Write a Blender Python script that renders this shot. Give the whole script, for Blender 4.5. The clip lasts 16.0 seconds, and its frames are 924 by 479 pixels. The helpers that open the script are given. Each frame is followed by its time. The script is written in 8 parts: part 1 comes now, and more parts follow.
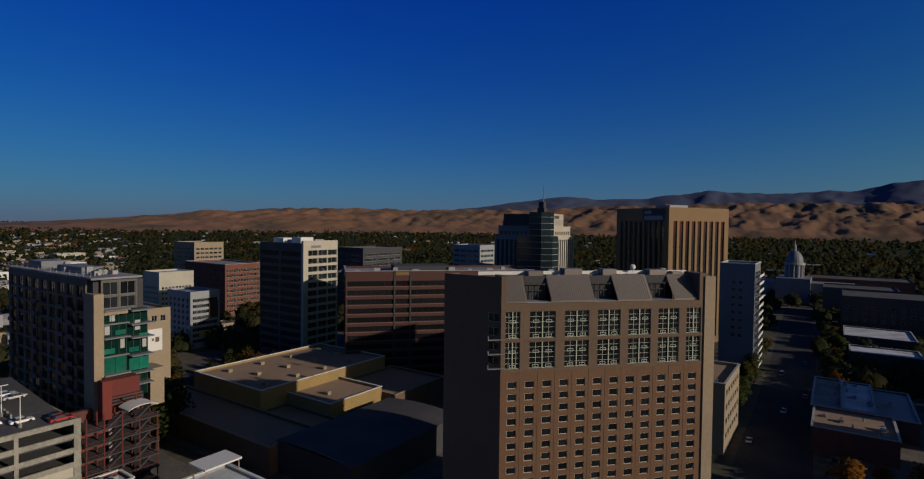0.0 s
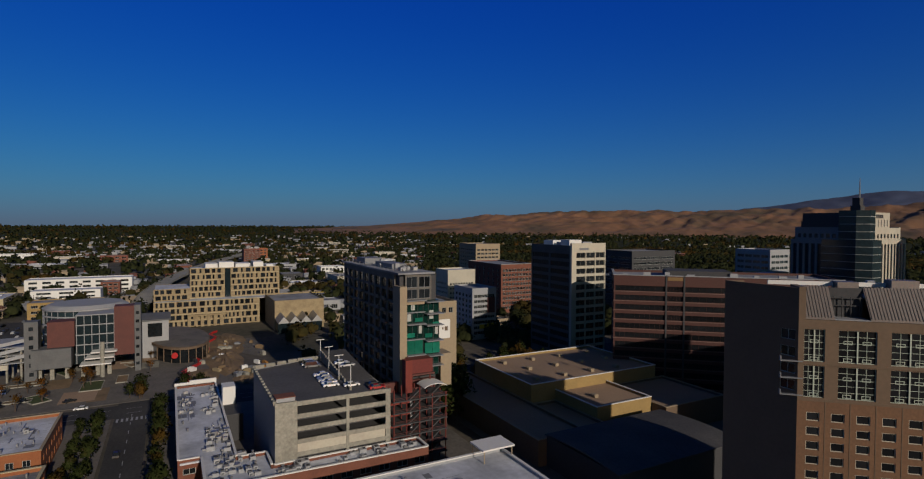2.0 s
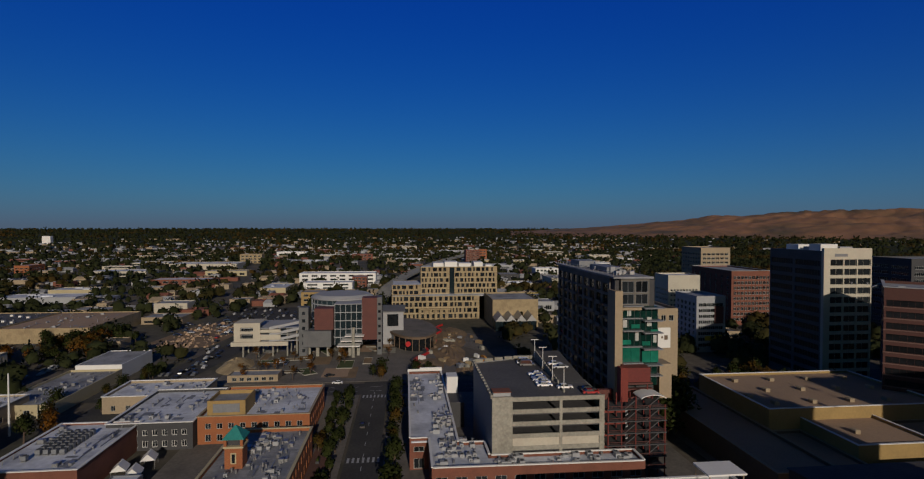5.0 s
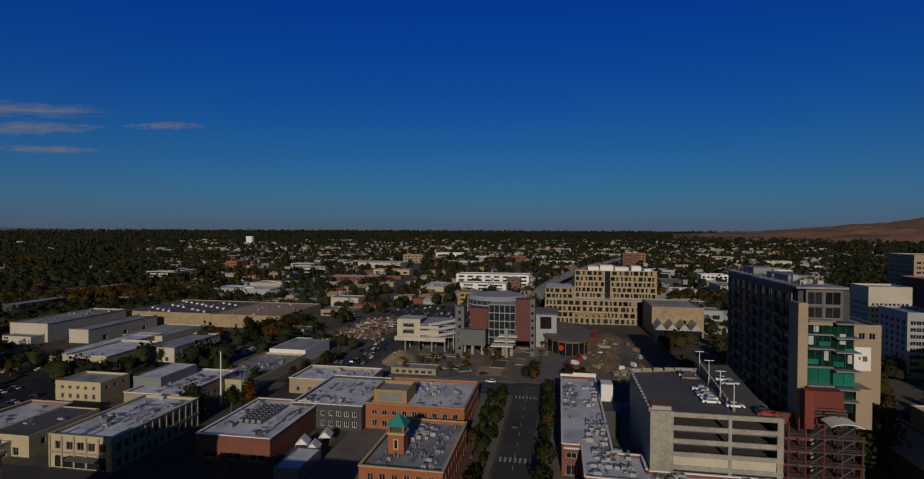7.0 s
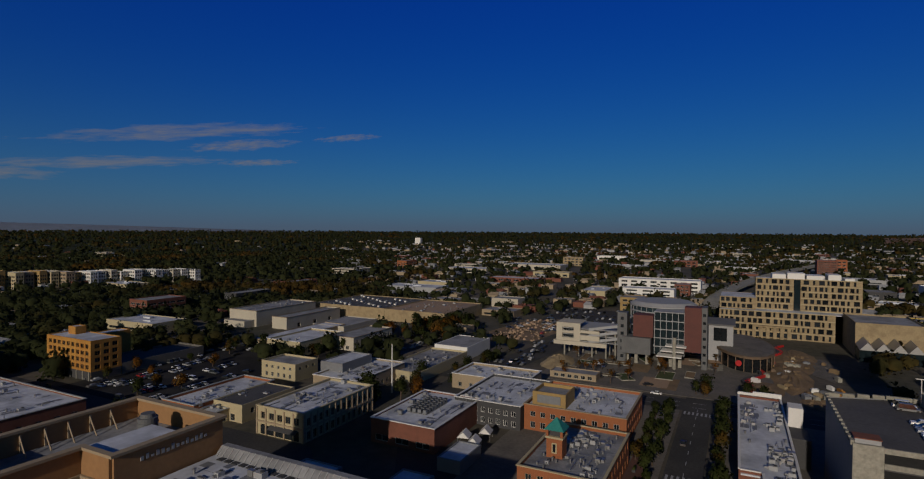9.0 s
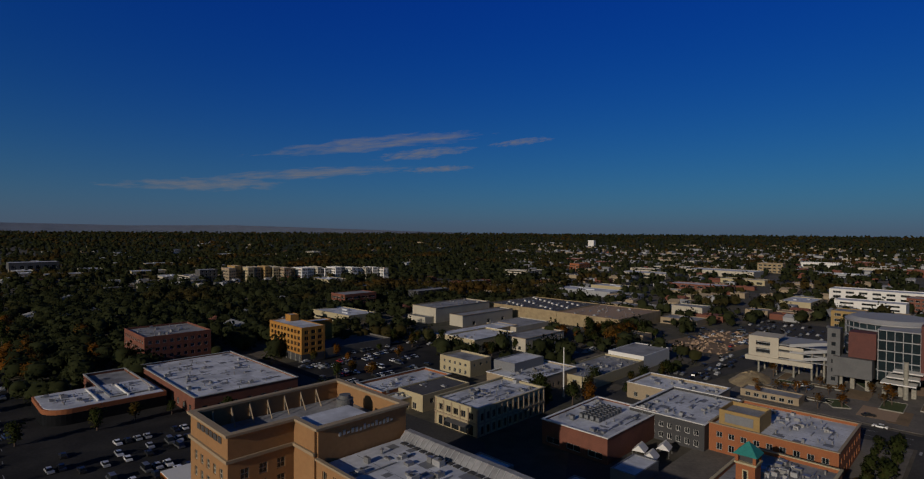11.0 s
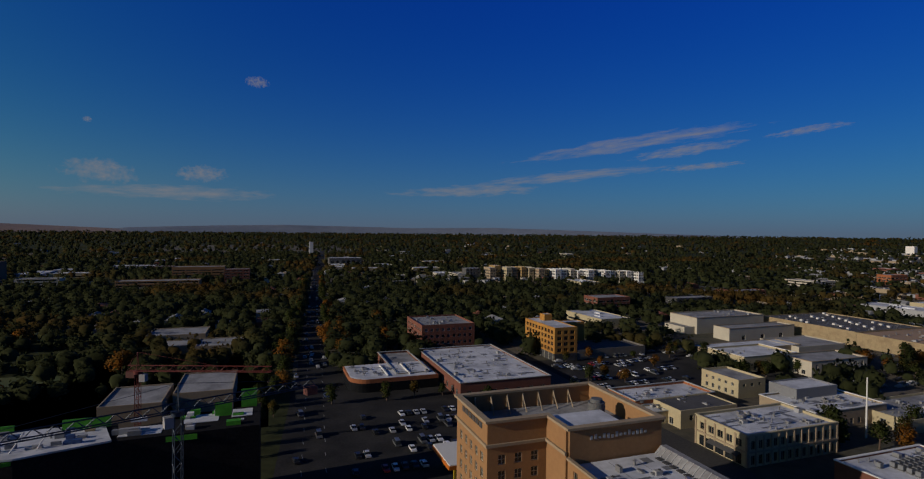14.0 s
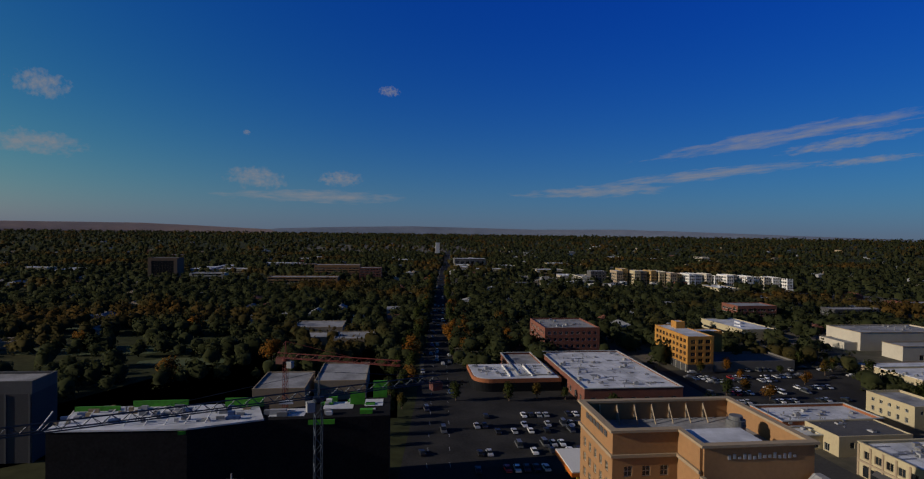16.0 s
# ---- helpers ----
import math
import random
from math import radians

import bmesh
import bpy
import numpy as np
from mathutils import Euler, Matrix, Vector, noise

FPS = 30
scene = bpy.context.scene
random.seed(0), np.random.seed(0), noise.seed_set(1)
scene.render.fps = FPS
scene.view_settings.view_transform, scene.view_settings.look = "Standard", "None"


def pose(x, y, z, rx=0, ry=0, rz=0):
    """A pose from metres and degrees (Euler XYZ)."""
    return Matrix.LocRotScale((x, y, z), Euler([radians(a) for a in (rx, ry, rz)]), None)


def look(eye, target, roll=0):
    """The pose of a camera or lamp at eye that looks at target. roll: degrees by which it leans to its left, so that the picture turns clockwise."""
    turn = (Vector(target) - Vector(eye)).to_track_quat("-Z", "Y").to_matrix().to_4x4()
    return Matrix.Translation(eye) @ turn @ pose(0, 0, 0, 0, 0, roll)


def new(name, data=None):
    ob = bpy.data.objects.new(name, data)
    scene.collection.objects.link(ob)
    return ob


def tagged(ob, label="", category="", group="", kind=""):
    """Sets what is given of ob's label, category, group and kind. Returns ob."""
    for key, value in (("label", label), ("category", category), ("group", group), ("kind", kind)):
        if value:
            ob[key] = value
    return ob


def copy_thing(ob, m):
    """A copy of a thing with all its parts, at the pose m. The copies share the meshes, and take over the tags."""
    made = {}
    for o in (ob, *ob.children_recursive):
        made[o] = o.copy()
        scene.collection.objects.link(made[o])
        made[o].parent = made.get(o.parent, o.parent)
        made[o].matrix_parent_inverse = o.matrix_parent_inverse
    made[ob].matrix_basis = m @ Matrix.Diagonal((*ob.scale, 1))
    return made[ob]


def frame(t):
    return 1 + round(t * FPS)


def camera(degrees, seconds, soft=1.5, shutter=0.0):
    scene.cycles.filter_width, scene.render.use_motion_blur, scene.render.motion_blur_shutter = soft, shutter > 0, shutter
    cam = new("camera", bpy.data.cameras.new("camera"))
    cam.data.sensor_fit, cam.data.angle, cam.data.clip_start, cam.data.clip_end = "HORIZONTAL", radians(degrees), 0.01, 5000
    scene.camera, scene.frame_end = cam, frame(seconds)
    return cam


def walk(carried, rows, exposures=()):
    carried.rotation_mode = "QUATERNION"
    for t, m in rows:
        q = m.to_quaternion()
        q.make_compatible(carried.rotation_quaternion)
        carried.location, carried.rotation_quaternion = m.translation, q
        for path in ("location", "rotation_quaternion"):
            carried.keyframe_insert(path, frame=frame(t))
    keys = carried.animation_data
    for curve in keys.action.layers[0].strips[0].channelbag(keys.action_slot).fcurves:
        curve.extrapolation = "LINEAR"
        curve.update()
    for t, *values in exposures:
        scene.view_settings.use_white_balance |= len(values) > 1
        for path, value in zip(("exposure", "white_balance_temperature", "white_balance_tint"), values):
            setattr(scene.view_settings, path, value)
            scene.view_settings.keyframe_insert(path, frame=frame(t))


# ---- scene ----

# ---- camera: a drone hovering in one spot and turning ----
EYE = 70.0
PATH = [
    (0, 34.41, -1.59, -0.72), (0.5, 41.66, -1.62, -0.58), (1, 49.34, -1.62, -0.43), (1.5, 56.79, -1.61, -0.35),
    (2, 61.92, -1.56, -0.28), (2.5, 64.15, -1.53, -0.22), (3, 67.17, -1.53, -0.18), (3.5, 71.00, -1.50, -0.14),
    (4, 75.37, -1.47, -0.11), (6.5, 96.19, -1.22, -0.16), (7, 100.05, -1.18, -0.22), (7.5, 104.08, -1.14, -0.25),
    (8, 107.78, -1.09, -0.27), (8.5, 111.96, -1.05, -0.31), (9, 116.67, -1.03, -0.36), (11.5, 139.26, -0.90, -0.41),
    (12, 144.12, -0.91, -0.43), (12.5, 148.57, -0.89, -0.46), (13, 152.72, -0.89, -0.49), (13.5, 156.86, -0.88, -0.53),
    (14, 160.61, -0.85, -0.55), (14.5, 163.83, -0.84, -0.58), (15, 167.03, -0.83, -0.63), (15.5, 170.33, -0.84, -0.68),
    (16, 173.47, -0.84, -0.74)]
cam = camera(80.33, 16.0, soft=1.18)
walk(cam, [(t, pose(0, 0, EYE, 90 + p, r, y)) for t, y, p, r in PATH],
     exposures=[(0, 0.08), (0.7, 0.2), (1.5, 0.2), (3, 0.02), (4, 0.0), (7, -0.16), (9, -0.24), (11.5, -0.2), (13, 0.05), (14, 0.1), (16, 0.36)])

# ---- light: a clear evening sky and a low sun ----
SUN_AZ, SUN_EL = 5.0, 18.5
sun_way = Vector((math.cos(radians(SUN_AZ)) * math.cos(radians(SUN_EL)), math.sin(radians(SUN_AZ)) * math.cos(radians(SUN_EL)), math.sin(radians(SUN_EL))))
sky_world = bpy.data.worlds.new("sky")
scene.world = sky_world
sky_world.use_nodes = True
wn, wl = sky_world.node_tree.nodes, sky_world.node_tree.links
sky = wn.new("ShaderNodeTexSky")
sky.sky_type, sky.sun_disc = "NISHITA", False
sky.sun_elevation, sky.sun_rotation = radians(SUN_EL), radians(90 - SUN_AZ)
sky.altitude, sky.air_density, sky.dust_density, sky.ozone_density = 800, 1.0, 0.4, 4.0
split, join = wn.new("ShaderNodeSeparateColor"), wn.new("ShaderNodeCombineColor")
wl.new(sky.outputs[0], split.inputs[0])


def calc(op, a, b):
    node = wn.new("ShaderNodeMath")
    node.operation = op
    for k, v in enumerate((a, b)):
        if isinstance(v, (int, float)):
            node.inputs[k].default_value = v
        else:
            wl.new(v, node.inputs[k])
    return node.outputs[0]


# brighter towards the sun, deeper towards the zenith
where, towards, parts = wn.new("ShaderNodeTexCoord"), wn.new("ShaderNodeVectorMath"), wn.new("ShaderNodeSeparateXYZ")
towards.operation = "DOT_PRODUCT"
towards.inputs[1].default_value = (math.cos(radians(SUN_AZ)), math.sin(radians(SUN_AZ)), 0)
wl.new(where.outputs["Generated"], towards.inputs[0])
wl.new(where.outputs["Generated"], parts.inputs[0])
glow = calc("ADD", towards.outputs["Value"], 0.9)
haze = calc("MULTIPLY", calc("POWER", 2.718, calc("MULTIPLY", calc("MAXIMUM", parts.outputs[2], 0.0), -13.0)), 0.85)
clear_air = calc("SUBTRACT", 1.0, haze)
for k, (power, gain, warm, zenith, mist) in enumerate(((2.2, 0.00079, 2.1, 4.8, 0.078), (1.3, 0.0142, 0.58, 0.95, 0.102), (0.35, 0.174, -0.34, 0.36, 0.142))):
    depth = wn.new("ShaderNodeMapRange")
    depth.interpolation_type = "SMOOTHSTEP"
    depth.inputs["From Min"].default_value, depth.inputs["From Max"].default_value = 0.40, 0.62
    depth.inputs["To Min"].default_value, depth.inputs["To Max"].default_value = 1.0, zenith
    wl.new(parts.outputs[2], depth.inputs["Value"])
    bright = calc("POWER", 2.0, calc("MULTIPLY", glow, warm))
    value = calc("MULTIPLY", calc("MULTIPLY", calc("POWER", split.outputs[k], power), gain), bright)
    value = calc("ADD", calc("MULTIPLY", value, clear_air), calc("MULTIPLY", haze, mist))
    wl.new(calc("MULTIPLY", value, depth.outputs["Result"]), join.inputs[k])
wl.new(join.outputs[0], wn["Background"].inputs["Color"])
wn["Background"].inputs["Strength"].default_value = 1.0
sun_data = bpy.data.lights.new("sun", "SUN")
sun_data.energy, sun_data.angle, sun_data.color = 2.8, radians(0.6), (1.0, 0.88, 0.74)
sun = new("sun", sun_data)
sun.matrix_world = look(sun_way * 500, (0, 0, 0))

# ---- materials ----
def material(name, colour, rough=0.8, metal=0.0, vary=0.18, big=0.08, fine=2.5, bump=0.15, each=0.0, second=None, mix=0.0, spec=0.4):
    """Two scales of noise over a base colour, a second colour in patches, and fine relief."""
    m = bpy.data.materials.new(name)
    m.use_nodes = True
    n, l = m.node_tree.nodes, m.node_tree.links
    p = n["Principled BSDF"]
    p.inputs["Roughness"].default_value, p.inputs["Metallic"].default_value = rough, metal
    p.inputs["Specular IOR Level"].default_value = spec
    geo = n.new("ShaderNodeNewGeometry")
    a, b = n.new("ShaderNodeTexNoise"), n.new("ShaderNodeTexNoise")
    a.inputs["Scale"].default_value, b.inputs["Scale"].default_value = big, fine
    a.inputs["Detail"].default_value, b.inputs["Detail"].default_value = 4, 3
    l.new(geo.outputs["Position"], a.inputs["Vector"])
    l.new(geo.outputs["Position"], b.inputs["Vector"])
    base = n.new("ShaderNodeMix")
    base.data_type = "RGBA"
    base.inputs["A"].default_value = (*colour, 1)
    base.inputs["B"].default_value = (*(second or [c * 0.6 for c in colour]), 1)
    ramp = n.new("ShaderNodeMapRange")
    ramp.inputs["From Min"].default_value, ramp.inputs["From Max"].default_value = 0.42, 0.66
    ramp.inputs["To Max"].default_value = mix if mix else vary * 1.5
    l.new(a.outputs["Fac"], ramp.inputs["Value"])
    l.new(ramp.outputs["Result"], base.inputs["Factor"])
    hsv = n.new("ShaderNodeHueSaturation")
    val = n.new("ShaderNodeMapRange")
    val.inputs["From Min"].default_value, val.inputs["From Max"].default_value = 0.25, 0.75
    val.inputs["To Min"].default_value, val.inputs["To Max"].default_value = 1 - vary, 1 + vary
    l.new(b.outputs["Fac"], val.inputs["Value"])
    level = val.outputs["Result"]
    if each:
        info = n.new("ShaderNodeObjectInfo")
        spread = n.new("ShaderNodeMapRange")
        spread.inputs["To Min"].default_value, spread.inputs["To Max"].default_value = 1 - each, 1 + each
        l.new(info.outputs["Random"], spread.inputs["Value"])
        mul = n.new("ShaderNodeMath")
        mul.operation = "MULTIPLY"
        l.new(level, mul.inputs[0])
        l.new(spread.outputs["Result"], mul.inputs[1])
        level = mul.outputs[0]
    l.new(level, hsv.inputs["Value"])
    l.new(base.outputs["Result"], hsv.inputs["Color"])
    l.new(hsv.outputs["Color"], p.inputs["Base Color"])
    if bump:
        rel = n.new("ShaderNodeBump")
        rel.inputs["Strength"].default_value, rel.inputs["Distance"].default_value = bump, 0.05
        l.new(b.outputs["Fac"], rel.inputs["Height"])
        l.new(rel.outputs["Normal"], p.inputs["Normal"])
    return m


def leaf_material(name, colour, autumn, share, patch=0.02):
    """Leaves: every clump has its own shade, and whole trees turn to autumn colours."""
    m = bpy.data.materials.new(name)
    m.use_nodes = True
    n, l = m.node_tree.nodes, m.node_tree.links
    p = n["Principled BSDF"]
    p.inputs["Roughness"].default_value = 0.7
    p.inputs["Specular IOR Level"].default_value = 0.04
    geo = n.new("ShaderNodeNewGeometry")
    info = n.new("ShaderNodeObjectInfo")
    a = n.new("ShaderNodeTexNoise")
    a.inputs["Scale"].default_value, a.inputs["Detail"].default_value = patch, 5
    shift = n.new("ShaderNodeVectorMath")
    shift.operation = "ADD"
    l.new(geo.outputs["Position"], shift.inputs[0])
    l.new(info.outputs["Location"], shift.inputs[1])
    l.new(shift.outputs[0], a.inputs["Vector"])
    turn = n.new("ShaderNodeMapRange")
    turn.inputs["From Min"].default_value, turn.inputs["From Max"].default_value = 0.72 - share, 0.80 - share * 0.7
    l.new(a.outputs["Fac"], turn.inputs["Value"])
    base = n.new("ShaderNodeMix")
    base.data_type = "RGBA"
    base.inputs["A"].default_value, base.inputs["B"].default_value = (*colour, 1), (*autumn, 1)
    l.new(turn.outputs["Result"], base.inputs["Factor"])
    hsv = n.new("ShaderNodeHueSaturation")
    val = n.new("ShaderNodeMapRange")
    val.inputs["To Min"].default_value, val.inputs["To Max"].default_value = 0.75, 1.25
    l.new(geo.outputs["Random Per Island"], val.inputs["Value"])
    l.new(val.outputs["Result"], hsv.inputs["Value"])
    l.new(base.outputs["Result"], hsv.inputs["Color"])
    l.new(hsv.outputs["Color"], p.inputs["Base Color"])
    thin, blend = n.new("ShaderNodeBsdfTranslucent"), n.new("ShaderNodeMixShader")
    blend.inputs["Fac"].default_value = 0.45
    l.new(hsv.outputs["Color"], thin.inputs["Color"])
    l.new(p.outputs[0], blend.inputs[1])
    l.new(thin.outputs[0], blend.inputs[2])
    l.new(blend.outputs[0], n["Material Output"].inputs["Surface"])
    return m


ASPHALT = material("asphalt", (0.042, 0.042, 0.043), 0.95, vary=0.22, big=0.05, fine=1.2, second=(0.065, 0.063, 0.06), mix=0.7, spec=0.15)
CONCRETE = material("concrete", (0.262, 0.25, 0.21), 0.9, vary=0.24, big=0.15, fine=1.5, second=(0.155, 0.146, 0.122), mix=0.5)
PAVING = material("paving", (0.13, 0.117, 0.102), 0.9, vary=0.2, big=0.12, fine=0.9, second=(0.07, 0.063, 0.056), mix=0.6)
WHITE_ROOF = material("white_membrane_roof", (0.53, 0.55, 0.60), 0.75, vary=0.13, big=0.11, fine=0.7, second=(0.33, 0.345, 0.38), mix=0.95)
GREY_ROOF = material("grey_gravel_roof", (0.25, 0.255, 0.27), 0.9, vary=0.2, big=0.12, fine=1.1, second=(0.13, 0.133, 0.145), mix=0.9)
DARK_ROOF = material("dark_tar_roof", (0.056, 0.056, 0.06), 0.9, vary=0.2, big=0.08, fine=1.2, second=(0.096, 0.092, 0.088), mix=0.6)
TAN_ROOF = material("tan_gravel_roof", (0.30, 0.205, 0.135), 0.95, vary=0.1, big=0.05, fine=1.5, second=(0.22, 0.155, 0.105), mix=0.6)
WHITE_PAINT = material("white_paint", (0.624, 0.616, 0.592), 0.6, vary=0.05, fine=2, second=(0.48, 0.472, 0.448), mix=0.3)
CREAM = material("cream_stucco", (0.387, 0.33, 0.206), 0.85, vary=0.08, fine=1.5, second=(0.312, 0.262, 0.162), mix=0.4)
TAN = material("tan_stucco", (0.287, 0.225, 0.15), 0.85, vary=0.09, fine=1.2, second=(0.225, 0.174, 0.118), mix=0.4)
TAN_HOTEL = material("orange_stucco", (0.27, 0.148, 0.064), 0.85, vary=0.08, big=0.2, fine=1.2, second=(0.22, 0.118, 0.052), mix=0.4)
YELLOW = material("yellow_sheathing", (0.37, 0.185, 0.036), 0.8, vary=0.16, fine=1.2, second=(0.27, 0.115, 0.022), mix=0.7)
SAND = material("sandstone_panels", (0.29, 0.225, 0.13), 0.85, vary=0.14, big=0.3, fine=1.5, second=(0.19, 0.14, 0.082), mix=0.7)
BROWN = material("brown_precast", (0.128, 0.088, 0.058), 0.85, vary=0.08, big=0.2, fine=1.5, second=(0.105, 0.072, 0.048), mix=0.5)
GOLD = material("bronze_precast", (0.206, 0.125, 0.0499), 0.7, vary=0.08, big=0.1, fine=1.5, second=(0.169, 0.1, 0.0374), mix=0.4)
BRICK = material("red_brick", (0.165, 0.062, 0.04), 0.9, vary=0.18, big=0.3, fine=3, second=(0.115, 0.045, 0.03), mix=0.6)
ORANGE_BRICK = material("orange_brick", (0.262, 0.0936, 0.0374), 0.9, vary=0.14, big=0.3, fine=3, second=(0.206, 0.0686, 0.0312), mix=0.5)
MAROON = material("maroon_panels", (0.1, 0.0343, 0.0281), 0.75, vary=0.12, big=0.3, fine=2, second=(0.0749, 0.0281, 0.025), mix=0.5)
RED_STEEL = material("red_painted_steel", (0.12, 0.018, 0.014), 0.6, vary=0.15, fine=2)
PINK_BAND = material("red_granite_band", (0.072, 0.028, 0.022), 0.7, vary=0.1, fine=2)
SILL = material("pale_granite_sill", (0.16, 0.092, 0.074), 0.7, vary=0.1, fine=2)
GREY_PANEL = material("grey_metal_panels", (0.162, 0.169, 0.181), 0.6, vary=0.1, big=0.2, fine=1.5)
LIGHT_GREY = material("light_grey_panels", (0.281, 0.287, 0.299), 0.7, vary=0.08, big=0.2, fine=1.5)
CHARCOAL = material("charcoal_brick", (0.0499, 0.0499, 0.053), 0.85, vary=0.15, fine=2)
METAL = material("galvanised_metal", (0.312, 0.312, 0.312), 0.45, 0.7, vary=0.12, fine=3)
RIBBED = material("ribbed_metal_roof", (0.187, 0.162, 0.15), 0.5, 0.5, vary=0.1, fine=3)
DARK_STEEL = material("dark_blue_steel", (0.024, 0.04, 0.068), 0.5, 0.3, vary=0.15, fine=2)
BLACK = material("black_rubber", (0.016, 0.016, 0.016), 0.8, vary=0.1)
GLASS = material("dark_window_glass", (0.0144, 0.0176, 0.0208), 0.12, vary=0.3, fine=0.6, bump=0.0, each=0.5, spec=0.4)
DEEP_GREEN_GLASS = material("deep_green_window_glass", (0.006, 0.03, 0.024), 0.12, vary=0.3, fine=0.6, bump=0.0, each=0.4, spec=0.6)
GREEN_GLASS = material("green_window_glass", (0.0125, 0.138, 0.0936), 0.15, vary=0.2, fine=0.6, bump=0.0, each=0.3, spec=0.6)
BLUE_GLASS = material("blue_window_glass", (0.0187, 0.0312, 0.0374), 0.12, vary=0.3, fine=0.6, bump=0.0, each=0.4, spec=0.4)
TRIM = material("pale_window_trim", (0.343, 0.35, 0.33), 0.6, vary=0.06)
MULLION = material("pale_green_mullions", (0.38, 0.43, 0.36), 0.5, vary=0.06)
HOTEL_BRICK = material("brown_brick_panels", (0.145, 0.078, 0.042), 0.85, vary=0.14, big=0.25, fine=2.5, second=(0.115, 0.062, 0.036), mix=0.5)
HALL_YELLOW = material("yellow_stucco", (0.29, 0.195, 0.075), 0.85, vary=0.08, big=0.2, fine=1.5, second=(0.22, 0.15, 0.06), mix=0.5)
TEAL = material("teal_copper_roof", (0.0187, 0.187, 0.169), 0.6, vary=0.15, fine=2)
# park undergrowth, and the painted shade on the ground by the site
UNDERGROWTH_SHADE = material("undergrowth_and_shade", (0.030, 0.036, 0.016), 0.95, vary=0.35, big=0.012, fine=0.2, second=(0.05, 0.048, 0.022), mix=0.8, spec=0.05)
FLANK_GLASS = material("tinted_dark_glass", (0.011, 0.012, 0.014), 0.3, vary=0.3, fine=0.6, bump=0.0, each=0.4, spec=0.15)
RED_PANEL = material("dull_red_panels", (0.15, 0.024, 0.016), 0.7, vary=0.12, big=0.3, fine=2)
TERRACE = material("red_brick_paving", (0.10, 0.045, 0.033), 0.9, vary=0.2, big=0.2, fine=2, second=(0.07, 0.04, 0.032), mix=0.7)
# asphalt darkened further, with shade put into its colour by the boulevard
DARK_ASPHALT = material("dark_and_shaded_asphalt", (0.02, 0.02, 0.021), 0.95, vary=0.25, big=0.08, fine=1.2, second=(0.04, 0.039, 0.038), mix=0.7, spec=0.1)
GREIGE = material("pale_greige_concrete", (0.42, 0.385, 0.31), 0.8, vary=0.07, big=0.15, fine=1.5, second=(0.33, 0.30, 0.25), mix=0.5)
# dark grey concrete, also the painted-in shade of tower sides away from the sun
DUSK_PANEL = material("grey_and_shaded_concrete", (0.085, 0.085, 0.084), 0.8, vary=0.1, big=0.15, fine=1.5, second=(0.06, 0.06, 0.062), mix=0.6)
LOFT_GREY = material("weathered_loft_concrete", (0.125, 0.115, 0.102), 0.85, vary=0.12, big=0.2, fine=1.5, second=(0.085, 0.08, 0.072), mix=0.6)
DECK = material("worn_garage_deck", (0.085, 0.083, 0.088), 0.85, vary=0.18, big=0.06, fine=1.2, second=(0.05, 0.049, 0.053), mix=0.7)
ARTS_GREY = material("dull_zinc_panels", (0.105, 0.108, 0.112), 0.7, vary=0.1, big=0.25, fine=1.5, second=(0.075, 0.078, 0.083), mix=0.6)
LIME = material("lime_green_sheathing", (0.045, 0.25, 0.012), 0.7, vary=0.25, big=0.3, fine=1.0)
RED = material("red_plastic", (0.387, 0.0187, 0.0187), 0.5, vary=0.12, fine=2)
YELLOW_PAINT = material("yellow_paint", (0.468, 0.325, 0.0187), 0.5, vary=0.1)
BLUE = material("blue_tarpaulin", (0.025, 0.0624, 0.174), 0.6, vary=0.15)
ORANGE = material("orange_plastic", (0.468, 0.125, 0.0125), 0.5, vary=0.1)
DIRT = material("bare_dirt", (0.187, 0.125, 0.0686), 0.95, vary=0.22, big=0.1, fine=0.8, second=(0.125, 0.0872, 0.0499), mix=0.8)
GRASS = material("lawn_grass", (0.0312, 0.053, 0.0138), 0.95, vary=0.3, big=0.05, fine=0.6, second=(0.0624, 0.0686, 0.0187), mix=0.7)
BARK = material("bark", (0.08, 0.056, 0.04), 0.9, vary=0.2, fine=3)
# near-black wall colour that stands in for shade on the site block
SITE_SHADE = material("shade_black_site_wall", (0.014, 0.014, 0.016), 0.95, vary=0.3, big=0.3, fine=1.5, spec=0.05)
LEAF = leaf_material("green_leaves", (0.056, 0.07, 0.021), (0.19, 0.092, 0.019), 0.16, 0.05)
AUTUMN = leaf_material("orange_autumn_leaves", (0.15, 0.088, 0.023), (0.27, 0.11, 0.018), 0.3, 0.1)
WOODS = leaf_material("woodland_leaves", (0.052, 0.06, 0.025), (0.125, 0.074, 0.02), 0.19, 0.006)
CAR_PAINTS = [material("car_paint_" + n, c, 0.3, 0.2, vary=0.02, bump=0.0, spec=0.6) for n, c in
              (("white", (0.75, 0.75, 0.75)), ("silver", (0.42, 0.43, 0.45)), ("black", (0.02, 0.02, 0.022)), ("red", (0.35, 0.02, 0.02)), ("blue", (0.03, 0.06, 0.16)), ("grey", (0.12, 0.125, 0.13)))]


